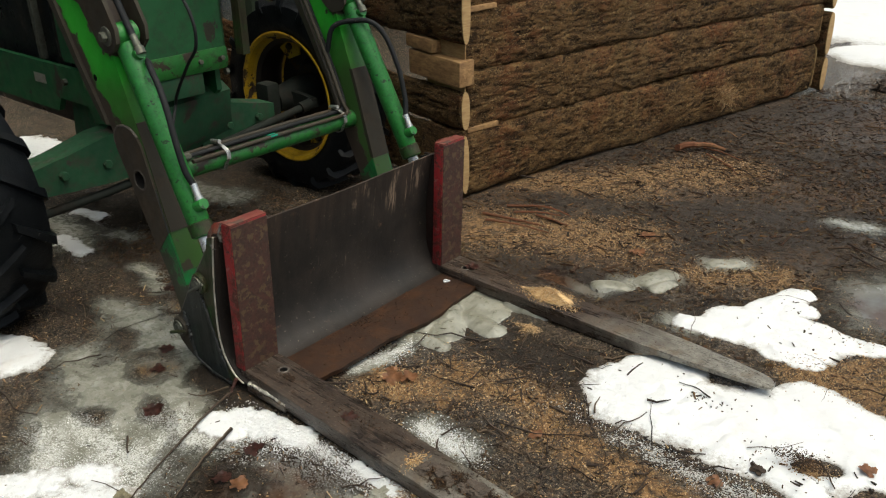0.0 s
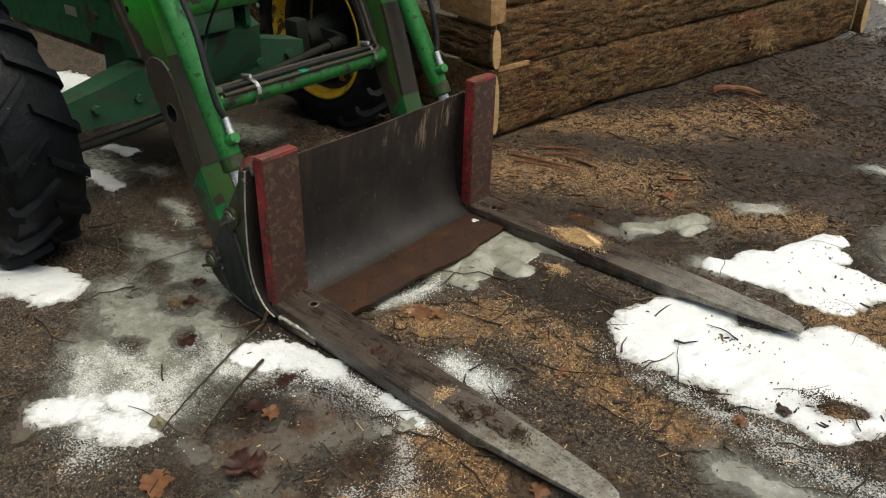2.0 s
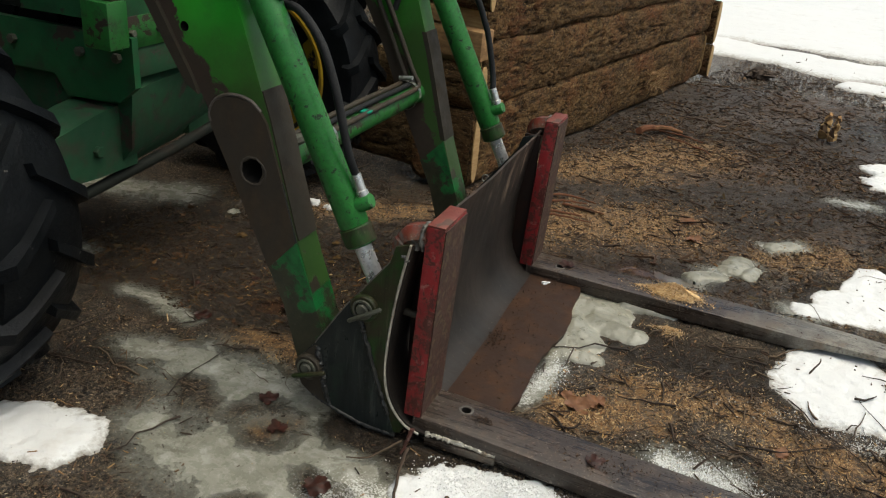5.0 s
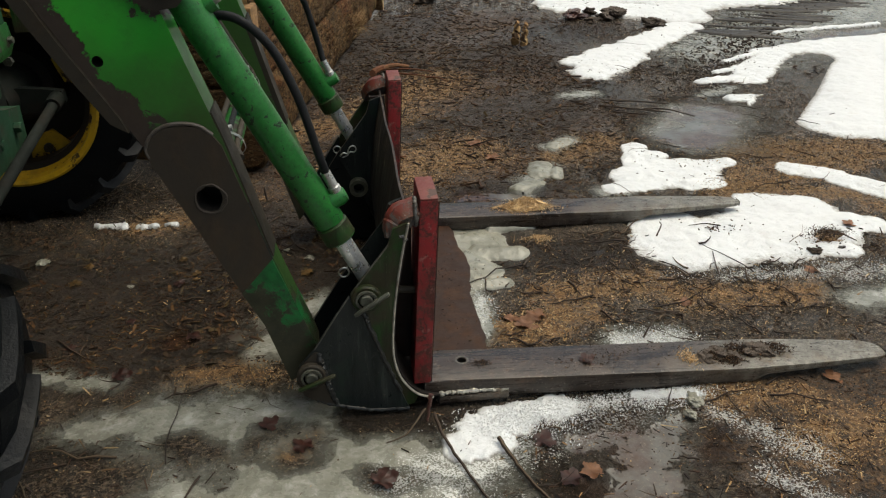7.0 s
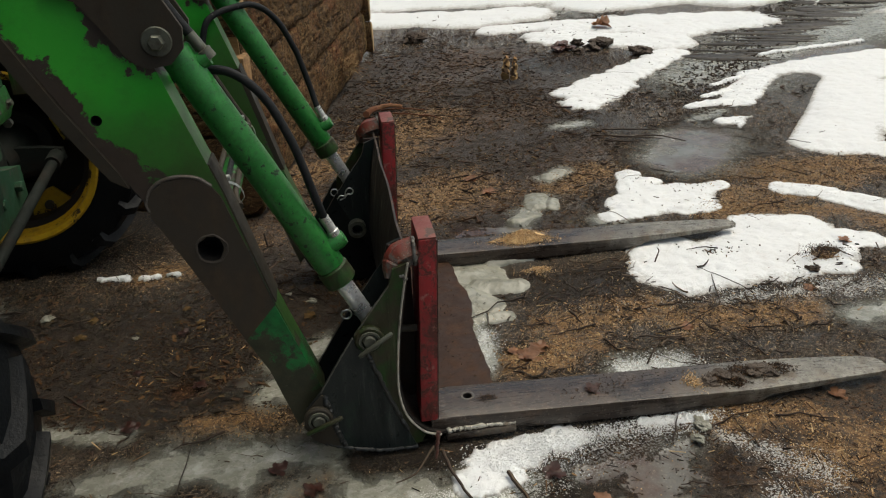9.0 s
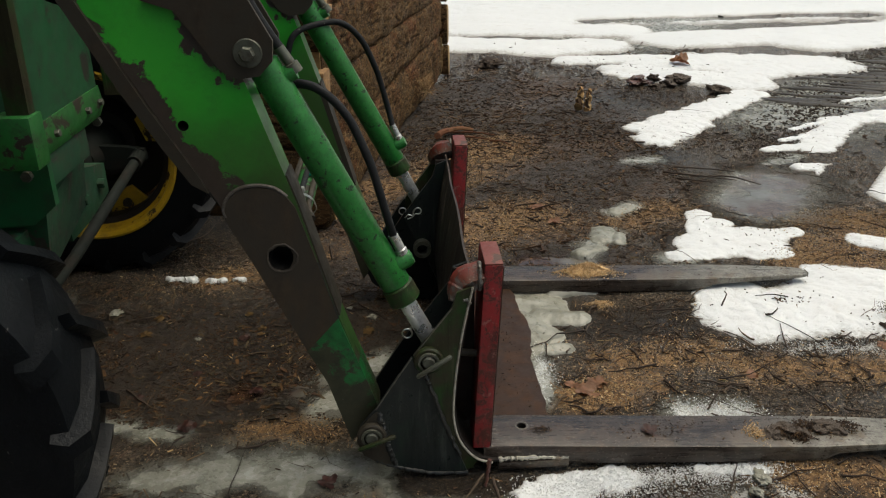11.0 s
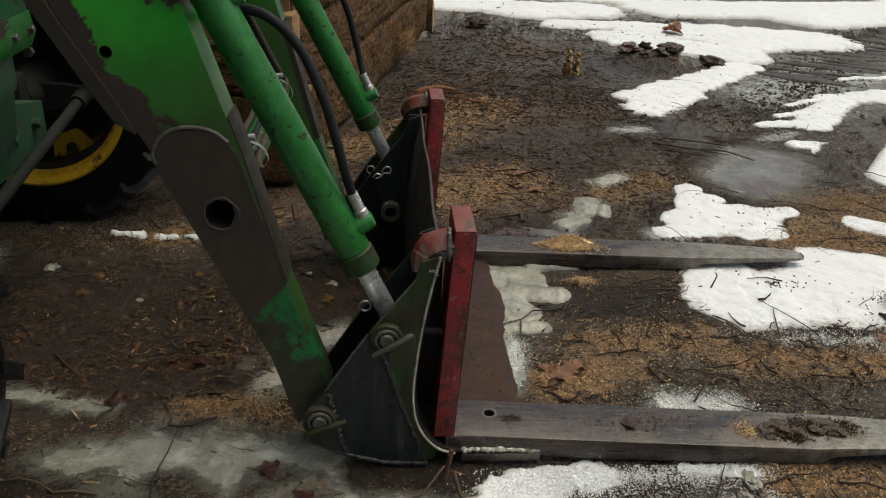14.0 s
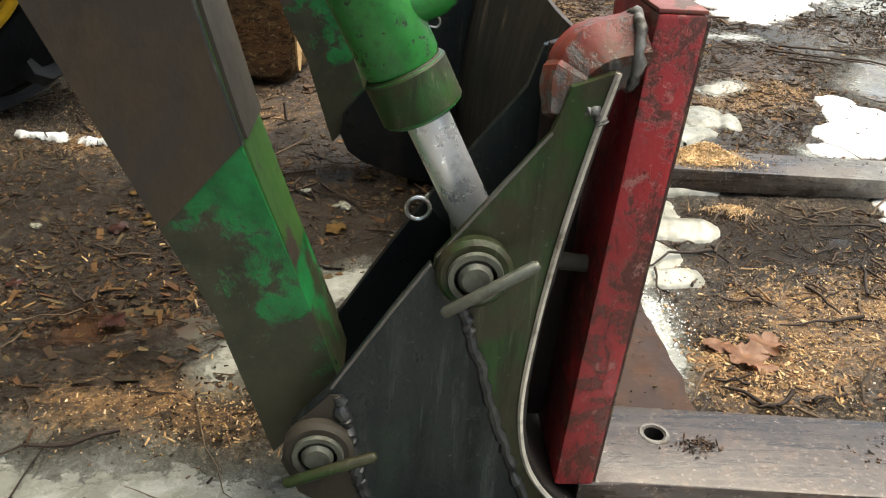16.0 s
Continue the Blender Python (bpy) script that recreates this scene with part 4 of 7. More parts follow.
# ---------------------------------------------------------------- log wall


def log(start, end, half_w, half_h, seed, squareness=3.0, taper=0.04, step=0.014, ring=112):
    """A log between two points, its bark broken into long furrows and plates."""
    a, b = np.array(start), np.array(end)
    length = float(np.linalg.norm(b - a))
    way = (b - a) / length
    side = np.array([way[1], -way[0], 0.0])
    n = max(2, int(length / step))
    s, t = np.meshgrid(np.linspace(0, 1, n + 1), 2 * np.pi * np.arange(ring) / ring, indexing="ij")
    c, d = np.cos(t), np.sin(t)
    r = (np.abs(c) ** squareness + np.abs(d) ** squareness) ** (-1 / squareness)
    u, girth = s * length, (half_w + half_h) * 0.75
    v = girth * np.where(t > np.pi, 2 * np.pi - t, t)
    swell = 1 + taper * (0.5 - s) + 0.05 * rough_field(u, v, 1.6, 3, seed * 7)
    bend = 0.012 * rough_field(u, u * 0, 1.3, 2, seed * 11)
    plates = rough_field(u * 0.33, v, 46, 5, seed * 13, 0.6)
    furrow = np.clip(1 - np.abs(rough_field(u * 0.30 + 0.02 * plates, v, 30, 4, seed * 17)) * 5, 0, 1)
    bark = 0.0050 * plates - 0.0100 * furrow + 0.012 * rough_field(u, v, 6, 3, seed * 19)
    w = c * r * half_w * swell + c * bark
    h = d * r * half_h * swell + d * bark + bend
    co = a + u[..., None] * way + w[..., None] * side + h[..., None] * np.array([0, 0, 1.0])
    k = np.arange(n)[:, None] * ring
    one, two = np.arange(ring), (np.arange(ring) + 1) % ring
    quads = np.stack([k + one, k + two, k + ring + two, k + ring + one], -1).reshape(-1, 4).tolist()
    me = bpy.data.meshes.new("bark")
    me.from_pydata(co.reshape(-1, 3).tolist(), [], quads + [list(range(ring))[::-1], [n * ring + m for m in range(ring)]])
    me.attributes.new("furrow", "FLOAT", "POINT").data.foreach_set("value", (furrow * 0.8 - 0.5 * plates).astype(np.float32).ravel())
    bm = bmesh.new()
    bm.from_mesh(me)
    bpy.data.meshes.remove(me)
    return bm


def sawn_end(at, way, half_w, half_h, squareness=3.0, ring=28):
    """A thin disc of pale wood that closes the end of a log."""
    bm = bmesh.new()
    side = Vector(way).cross(Vector((0, 0, 1))).normalized()
    faces = []
    for d in (0.0, 0.006):
        row = []
        for k in range(ring):
            t = 2 * math.pi * k / ring
            c, s = math.cos(t), math.sin(t)
            r = (abs(c) ** squareness + abs(s) ** squareness) ** (-1 / squareness)
            row.append(bm.verts.new(Vector(at) + Vector(way) * d + side * (c * r * half_w) + Vector((0, 0, s * r * half_h))))
        faces.append(row)
    for k in range(ring):
        bm.faces.new((faces[0][k - 1], faces[0][k], faces[1][k], faces[1][k - 1]))
    bm.faces.new(faces[0][::-1]), bm.faces.new(faces[1])
    return bm


def log_wall():
    along, out = Vector((0.210, 0.977, 0)).normalized(), Vector((0.977, -0.210, 0)).normalized()
    corner = Vector((-0.50, 1.70, 0))
    wall = thing("log_wall", corner, "low wall of stacked bark-covered logs with sawn ends", "log wall", kind="structure")
    # long wall: each log sits on the one below, its face a little proud or back
    for n, (z, h, back, first, last) in enumerate([(0.160, 0.168, 0.0, -0.05, 3.06), (0.455, 0.142, 0.010, 0.0, 3.07), (0.725, 0.146, 0.018, 0.01, 3.08), (1.0, 0.146, 0.028, 0.0, 3.085), (1.28, 0.148, 0.036, 0.0, 3.085)]):
        c = corner - out * (0.15 + back) + Vector((0, 0, z))
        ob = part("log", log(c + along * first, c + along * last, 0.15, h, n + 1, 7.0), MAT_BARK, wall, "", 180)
        part("sawn_end", sawn_end(c + along * last, along, 0.144, h - 0.008, 7.0), MAT_CUT, ob, "pale sawn end grain")
        part("sawn_end", sawn_end(c + along * (first - 0.006), along, 0.144, h - 0.008, 7.0), MAT_CUT if n else MAT_BARK_CROSS, ob, "pale sawn end grain" if n else "dark stained end grain")
    # cross wall: thick slabs run back from the corner
    for n, (z, h, front) in enumerate([(0.16, 0.15, 0.006), (0.425, 0.095, 0.012), (0.875, 0.15, 0.018), (1.27, 0.15, 0.0)]):
        c = corner - along * 0.026 + Vector((0, 0, z))
        a, b = c + out * front, c - out * 3.4
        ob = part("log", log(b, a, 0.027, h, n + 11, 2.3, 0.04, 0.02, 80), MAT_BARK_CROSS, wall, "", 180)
        part("sawn_end", sawn_end(a, out, 0.0235, h - 0.006, 2.3), MAT_CUT, ob, "pale sawn end grain")
    # slabs of the far corner show only their sawn edges
    for n, (z, h) in enumerate([(0.115, 0.115), (0.385, 0.145), (0.72, 0.17), (1.08, 0.17)]):
        c = corner + along * 3.125 + Vector((0, 0, z))
        a, b = c + out * (0.030 - 0.006 * n), c - out * 2.2
        ob = part("log", log(b, a, 0.036, h, n + 21, 2.3, 0.04, 0.06, 40), MAT_BARK_CROSS, wall, "", 180)
        part("sawn_end", sawn_end(a, out, 0.033, h - 0.006, 2.3), MAT_CUT, ob, "pale sawn end grain")
    for z0, z1, x0, x1, y0, y1 in [(0.535, 0.650, -0.40, 0.004, -0.050, 0.03), (0.665, 0.725, -0.42, -0.20, -0.045, 0.05), (0.306, 0.330, -0.1, -0.006, 0.002, 0.19), (0.862, 0.886, -0.1, -0.012, 0.02, 0.18), (1.05, 1.11, -0.5, 0.004, -0.045, 0.04)]:
        bm = box((x0, y0, z0), (x1, y1, z1), 0.006)
        for v in bm.verts:
            v.co += Vector((0.004, 0.014, 0.012)) * noise.noise(v.co * 7)
        bm.transform(Matrix.Translation(corner) @ Matrix.Rotation(math.atan2(out.y, out.x), 4, "Z"))
        part("sawn_timber", bm, MAT_TIMBER, wall, "rough squared timber end with dark stains, shade in its colour")


log_wall()

# ---------------------------------------------------------------- tractor
MID = 0.525
tractor = thing("tractor", (-1.27, 0.58, 0), "old green tractor with yellow wheel rims and a front loader", "tractor")
NEAR_WHEEL, FAR_WHEEL = ((-1.297, -0.312, 0.414), 1, 0.484, 0.305, radians(7)), ((-1.365, 1.466, 0.424), -1, 0.462, 0.312, radians(1))


# far wheel's inside: mud, and the cavity's shade darkened into the paint colour
MAT_RIM_SHADED = paint("muddy_shaded_yellow_paint", (0.075, 0.040, 0.010), (0.035, 0.023, 0.012), (0.018, 0.012, 0.009), 1.3, 6.0, 0.85, (0.02, 0.013, 0.009), 0.95)


def wheel(centre, outside, R, r, steer):
    """A front wheel: lugged tyre, yellow rim with a dished disc, hub. outside: the side on which its outer face lies."""
    axis = Vector((math.sin(steer), -math.cos(steer), 0)) * outside
    ahead = Vector((math.cos(steer), math.sin(steer), 0))
    up = Vector((0, 0, 1))
    c = Vector(centre)
    w = 0.140
    carcass = [(-w * 0.86, r - 0.012), (-w * 0.98, r + 0.03), (-w, r + 0.06), (-w * 0.9, R - 0.02), (-w * 0.6, R - 0.004), (0, R), (w * 0.6, R - 0.004), (w * 0.9, R - 0.02), (w, r + 0.06), (w * 0.98, r + 0.03), (w * 0.86, r - 0.012)]
    hub = new("front_wheel")
    hub.parent, hub.matrix_parent_inverse, hub.location = tractor, PLACE[tractor].inverted(), c
    PLACE[hub] = Matrix.Translation(c)
    tagged(hub, "yellow rim with black lugged tyre, caked with mud")
    bm = spun(carcass, c, axis, 72)
    for n in range(36):
        half = 1 if n % 2 else -1
        base = 2 * math.pi * n / 36
        own = bmesh.new()
        rows = []
        for s in np.linspace(-0.06, 1.04, 8).tolist():
            a = base - 0.21 * s
            d = half * w * min(s, 1.0)
            top = R + 0.024 - 0.012 * max(s, 0) ** 3 - (0.0 if s < 0.99 else 0.03)
            low = R - 0.03 - (0.02 if s > 0.8 else 0)
            thick = 0.040 + 0.014 * max(s, 0)
            row = []
            for da, rad in ((-thick, low), (-thick * 0.62, top), (thick * 0.62, top), (thick, low)):
                row.append(own.verts.new(c + axis * (d + half * (0.005 if s > 0.95 else 0)) + rad * (math.cos(a + da) * ahead + math.sin(a + da) * up)))
            rows.append(row)
        for p, q in zip(rows, rows[1:]):
            for k in range(3):
                own.faces.new((p[k], p[k + 1], q[k + 1], q[k]))
        own.faces.new(rows[0]), own.faces.new(rows[-1][::-1])
        bevelled(own, 0.007, 2)
        part("lug", own, MAT_TYRE, hub)
    part("tyre", bm, MAT_TYRE, hub, "black rubber tyre with deep slanted lugs", 50)
    for s in (-1, 1):
        flange = [(s * w * 0.9, r), (s * w * 0.98, r + 0.012), (s * w * 1.0, r + 0.004), (s * w * 0.93, r - 0.012), (s * w * 0.7, r - 0.018), (s * w * 0.62, r - 0.030)]
        part("rim_flange", spun(flange, c, axis, 64), MAT_YELLOW, hub)
    part("rim", spun([(-w * 0.62, r - 0.030), (-w * 0.5, r - 0.05), (w * 0.3, r - 0.05), (w * 0.62, r - 0.030)], c, axis, 64), MAT_YELLOW if outside > 0 else MAT_RIM_SHADED, hub)
    disc = [(w * 0.55, r - 0.055), (w * 0.62, r - 0.055), (w * 0.8, 0.17), (w * 0.45, 0.13), (w * 0.45, 0.03), (w * 0.35, 0.03), (w * 0.35, 0.13), (w * 0.72, 0.17), (w * 0.55, r - 0.055)]
    part("disc", spun(disc, c, axis, 48), MAT_YELLOW if outside > 0 else MAT_RIM_SHADED, hub, "yellow wheel disc" if outside > 0 else "muddy rusty wheel disc, its shaded inside darkened in colour")
    bm = spun([(w * 0.35, 0.0), (w * 0.8, 0.0), (w * 0.8, 0.06), (w * 0.7, 0.075), (w * 0.35, 0.08)], c, axis, 28)
    part("hub", bm, MAT_YELLOW if outside > 0 else MAT_RIM_SHADED, hub)
    for n in range(4):
        a = 2 * math.pi * n / 4 + 0.35
        p = c + axis * (w * -0.05) + (r - 0.075) * (math.cos(a) * ahead + math.sin(a) * up)
        t = -math.sin(a) * ahead + math.cos(a) * up
        out = math.cos(a) * ahead + math.sin(a) * up
        own = bmesh.new()
        pts = [p + t * u + out * v for u, v in ((-0.085, 0.03), (0.085, 0.03), (0.045, -0.055), (-0.045, -0.055))]
        low, high = [own.verts.new(q) for q in pts], [own.verts.new(q + axis * 0.012) for q in pts]
        own.faces.new(low), own.faces.new(high[::-1])
        for k in range(4):
            own.faces.new((low[k], low[k - 1], high[k - 1], high[k]))
        part("rim_lug", own, MAT_YELLOW, hub)
        part("bolt", rod(p - axis * 0.018, p + axis * 0.03, 0.017, 10, 0.003), MAT_BROWN, hub)


wheel(*NEAR_WHEEL)
wheel(*FAR_WHEEL)

# axle, bolster and chassis
MAT_GREASE = steel("greasy_casting", (0.012, 0.015, 0.012), (0.026, 0.019, 0.014), 0.4, 0.75, 0.0)


def axle_arm(inner, outer, x):
    """One arm of the front axle: a heavy casting that tapers and sinks towards the wheel, with a raised rib and two bolts."""
    bm = bmesh.new()
    rows = []
    for y, z0, z1, w in ((inner, 0.335, 0.535, 0.080), ((inner * 2 + outer) / 3, 0.335, 0.520, 0.078), ((inner + 2 * outer) / 3, 0.340, 0.485, 0.070), (outer, 0.350, 0.455, 0.060)):
        rows.append([bm.verts.new(c) for c in ((x - w, y, z0), (x + w, y, z0), (x + w, y, z1), (x - w, y, z1))])
    for a, b in zip(rows, rows[1:]):
        for k in range(4):
            bm.faces.new((a[k - 1], a[k], b[k], b[k - 1]))
    bm.faces.new(rows[0]), bm.faces.new(rows[-1][::-1])
    arm = part("axle_beam", bevelled(bm, 0.014), MAT_AXLE, tractor, "green tapered front axle arm")
    for k in (0.35, 0.75):
        y = inner + (outer - inner) * k
        part("bolt", rod((x + 0.055, y, 0.415), (x + 0.092, y, 0.415), 0.018, 6, 0.003), MAT_AXLE, arm)


axle_arm(0.42, -0.02, -1.245)
axle_arm(0.74, 1.16, -1.300)
bm = plate([(-1.13, 0.40), (-1.11, 0.58), (-1.16, 0.61), (-1.55, 0.61), (-1.6, 0.36), (-1.2, 0.32)], 0.36, 0.90, 0.02)
for v in bm.verts:
    if v.co.y > 0.6:
        v.co.x -= 0.09
part("bolster", bm, MAT_AXLE, tractor, "heavy green axle bolster")
for c, s, _, _, steer in (NEAR_WHEEL, FAR_WHEEL):
    c = Vector(c)
    axis = Vector((math.sin(steer), -math.cos(steer), 0)) * s
    part("hub_housing", spun([(-0.20, 0.0), (-0.20, 0.05), (-0.12, 0.075), (-0.05, 0.09), (0.05, 0.09), (0.05, 0.0)], c, axis, 32), MAT_GREASE, tractor)
    part("kingpin_arm", box(c - axis * 0.24 + Vector((-0.05, -0.04, -0.11)), c - axis * 0.24 + Vector((0.05, 0.04, 0.10)), 0.025), MAT_GREASE, tractor)
rod_run = [(-1.172, 1.33, 0.426), (-1.172, 0.98, 0.381), (-1.172, 0.62, 0.336), (-1.195, 0.25, 0.290), (-1.225, -0.08, 0.262)]
tie = part("tie_rod", sweep(rod_run, 0.0175, 16), MAT_GREASE, tractor, "dark steel steering tie rod")
part("rod_joint", sweep([(-1.172, 1.345, 0.428), (-1.172, 1.26, 0.417)], 0.027, 14), MAT_GREASE, tie)
part("steering_arm", plate([(-1.36, 0.36), (-1.20, 0.39), (-1.145, 0.41), (-1.150, 0.45), (-1.22, 0.46), (-1.36, 0.47)], 1.325, 1.355, 0.004), MAT_GREASE, tractor)
for y in (0.34, 0.82):
    nose = 0.05 if y < MID else 0.14
    rail = part("chassis_rail", plate([(-2.6, 0.54), (-1.62, 0.54), (-1.58, 0.60), (-1.36, 0.60), (-1.32, 0.54), (-1.08 - nose, 0.55), (-1.02 - nose, 0.60), (-1.02 - nose, 0.74), (-2.6, 0.74)], y - 0.012, y + 0.012, 0.004), MAT_GREEN, tractor)
    s = -1 if y < MID else 1
    for x in (-1.12, -1.25, -1.50):
        part("bolt", rod((x, y + s * 0.012, 0.68), (x, y + s * 0.028, 0.68), 0.014, 6), MAT_PIN, rail)
    part("decal", box((-1.78, y + s * 0.013, 0.645), (-1.68, y + s * 0.0145, 0.685), 0), MAT_ZINC, rail, "small pale worn sticker")
part("engine_block", box((-2.6, 0.40, 0.46), (-1.40, 0.76, 1.02), 0.03), MAT_BLACK, tractor)
part("radiator_housing", box((-1.60, 0.36, 0.76), (-1.44, 0.80, 1.34), 0.02), MAT_BLACK, tractor)
part("bonnet_side", box((-2.6, 0.37, 1.16), (-1.60, 0.80, 1.45), 0.05), MAT_BODY, tractor, "deep green upper bonnet")
part("side_strut", box((-1.74, 0.345, 0.74), (-1.71, 0.375, 1.2), 0.006), MAT_PIN, tractor)
part("front_bracket", box((-1.22, 0.355, 0.70), (-1.115, 0.80, 0.785), 0.010), MAT_AXLE, tractor)


def hood():
    bm = bmesh.new()
    rings = []
    for x, s in ((-1.10, 0.0), (-1.115, 0.02), (-1.16, 0.035), (-1.42, 0.04)):
        row = []
        half, z0, z1 = 0.245 + s, 0.79 - 0.01 * (s > 0), 1.36 + s
        for k in range(9):
            a = math.pi * k / 8
            c, d = math.cos(a), math.sin(a)
            row.append((0.58 - half * math.copysign(abs(c) ** 0.25, c), z0 + (z1 - z0) * (0.75 + 0.25 * abs(d) ** 0.6)))
        row = [(0.58 - half, z0)] + row + [(0.58 + half, z0)]
        rings.append([bm.verts.new((x, y, z)) for y, z in row])
    for p, q in zip(rings, rings[1:]):
        for k in range(len(p) - 1):
            bm.faces.new((p[k], p[k + 1], q[k + 1], q[k]))
        bm.faces.new((p[-1], p[0], q[0], q[-1]))
    bm.faces.new(rings[0][::-1]), bm.faces.new(rings[-1])
    return bm


part("hood", hood(), MAT_BODY, tractor, "smooth deep green hood front")
part("front_support", box((-1.22, 0.37, 0.61), (-1.11, 0.72, 0.70), 0.012), MAT_AXLE, tractor)
skirt = plate([(-1.128, 0.800), (-1.098, 0.790), (-1.090, 0.735), (-1.105, 0.700), (-1.150, 0.690), (-1.150, 0.800)], 0.325, 0.835, 0.008)
part("hood_skirt", skirt, MAT_CROSS, tractor, "chipped green band under the hood")
for y in (0.355, 0.465, 0.700, 0.805):
    part("bolt", rod((-1.105, y, 0.745), (-1.080, y, 0.748), 0.011, 6, 0.002), MAT_PIN, tractor)
part("hood_side_seam", box((-1.425, 0.300, 0.792), (-1.165, 0.3105, 0.806), 0.003), MAT_BROWN, tractor)
part("grille_guard", plate([(-1.10, 0.75), (-1.05, 0.75), (-1.04, 1.5), (-1.09, 1.5)], 0.24, 0.275, 0.004), MAT_OLIVE, tractor)
part("guard_foot", box((-1.13, 0.215, 0.725), (-1.04, 0.29, 0.85), 0.008), MAT_CROSS, tractor)
part("grille_guard", plate([(-1.10, 0.75), (-1.05, 0.75), (-1.04, 1.5), (-1.09, 1.5)], 0.885, 0.92, 0.004), MAT_OLIVE, tractor)

# loader arms
ARM = [(-0.352, 0.085), (-0.400, 0.250), (-0.500, 0.468), (-0.552, 0.580), (-0.605, 0.705), (-0.710, 0.900), (-0.800, 1.070), (-0.93, 1.30), (-1.20, 1.62), (-2.10, 1.72),
       (-2.10, 1.56), (-1.22, 1.44), (-0.98, 1.36), (-0.62, 1.22), (-0.525, 0.965), (-0.485, 0.84), (-0.440, 0.700), (-0.372, 0.440), (-0.300, 0.215), (-0.285, 0.165)]
DOUBLER = [(-0.442, 0.338), (-0.500, 0.466), (-0.548, 0.572), (-0.590, 0.660), (-0.592, 0.690), (-0.580, 0.715), (-0.555, 0.733), (-0.520, 0.738), (-0.485, 0.732), (-0.458, 0.712), (-0.443, 0.690), (-0.405, 0.560), (-0.368, 0.420)]
BRACKET = [(-0.600, 1.30), (-0.700, 1.12), (-0.640, 1.10), (-0.565, 0.985), (-0.535, 0.966), (-0.490, 0.972), (-0.462, 1.000), (-0.458, 1.04), (-0.52, 1.16)]


def drilled(ob, at, axis, radius, depth, jag=0.0):
    """Cuts a round hole into a part, from the point at along the axis."""
    at, axis = Vector(at), Vector(axis).normalized()
    bm = rod(at - axis * 0.02, at + axis * depth, radius, 26)
    for v in bm.verts:
        flat = v.co - at - axis * (v.co - at).dot(axis)
        v.co += flat * jag * noise.noise(flat * 60)
    me = mesh_of("cutter", bm, MAT_HOLE, 0)
    tool = new("cutter", me)
    cut = ob.modifiers.new("hole", "BOOLEAN")
    cut.object, cut.operation, cut.solver, cut.material_mode = tool, "DIFFERENCE", "EXACT", "TRANSFER"
    bpy.context.view_layer.update()
    made = bpy.data.meshes.new_from_object(ob.evaluated_get(bpy.context.evaluated_depsgraph_get()))
    ob.modifiers.clear()
    ob.data = made
    bpy.data.objects.remove(tool)


def side(y, near):
    """Mirrors a distance from the middle of the loader for the far arm."""
    return y if near else 2 * MID - y


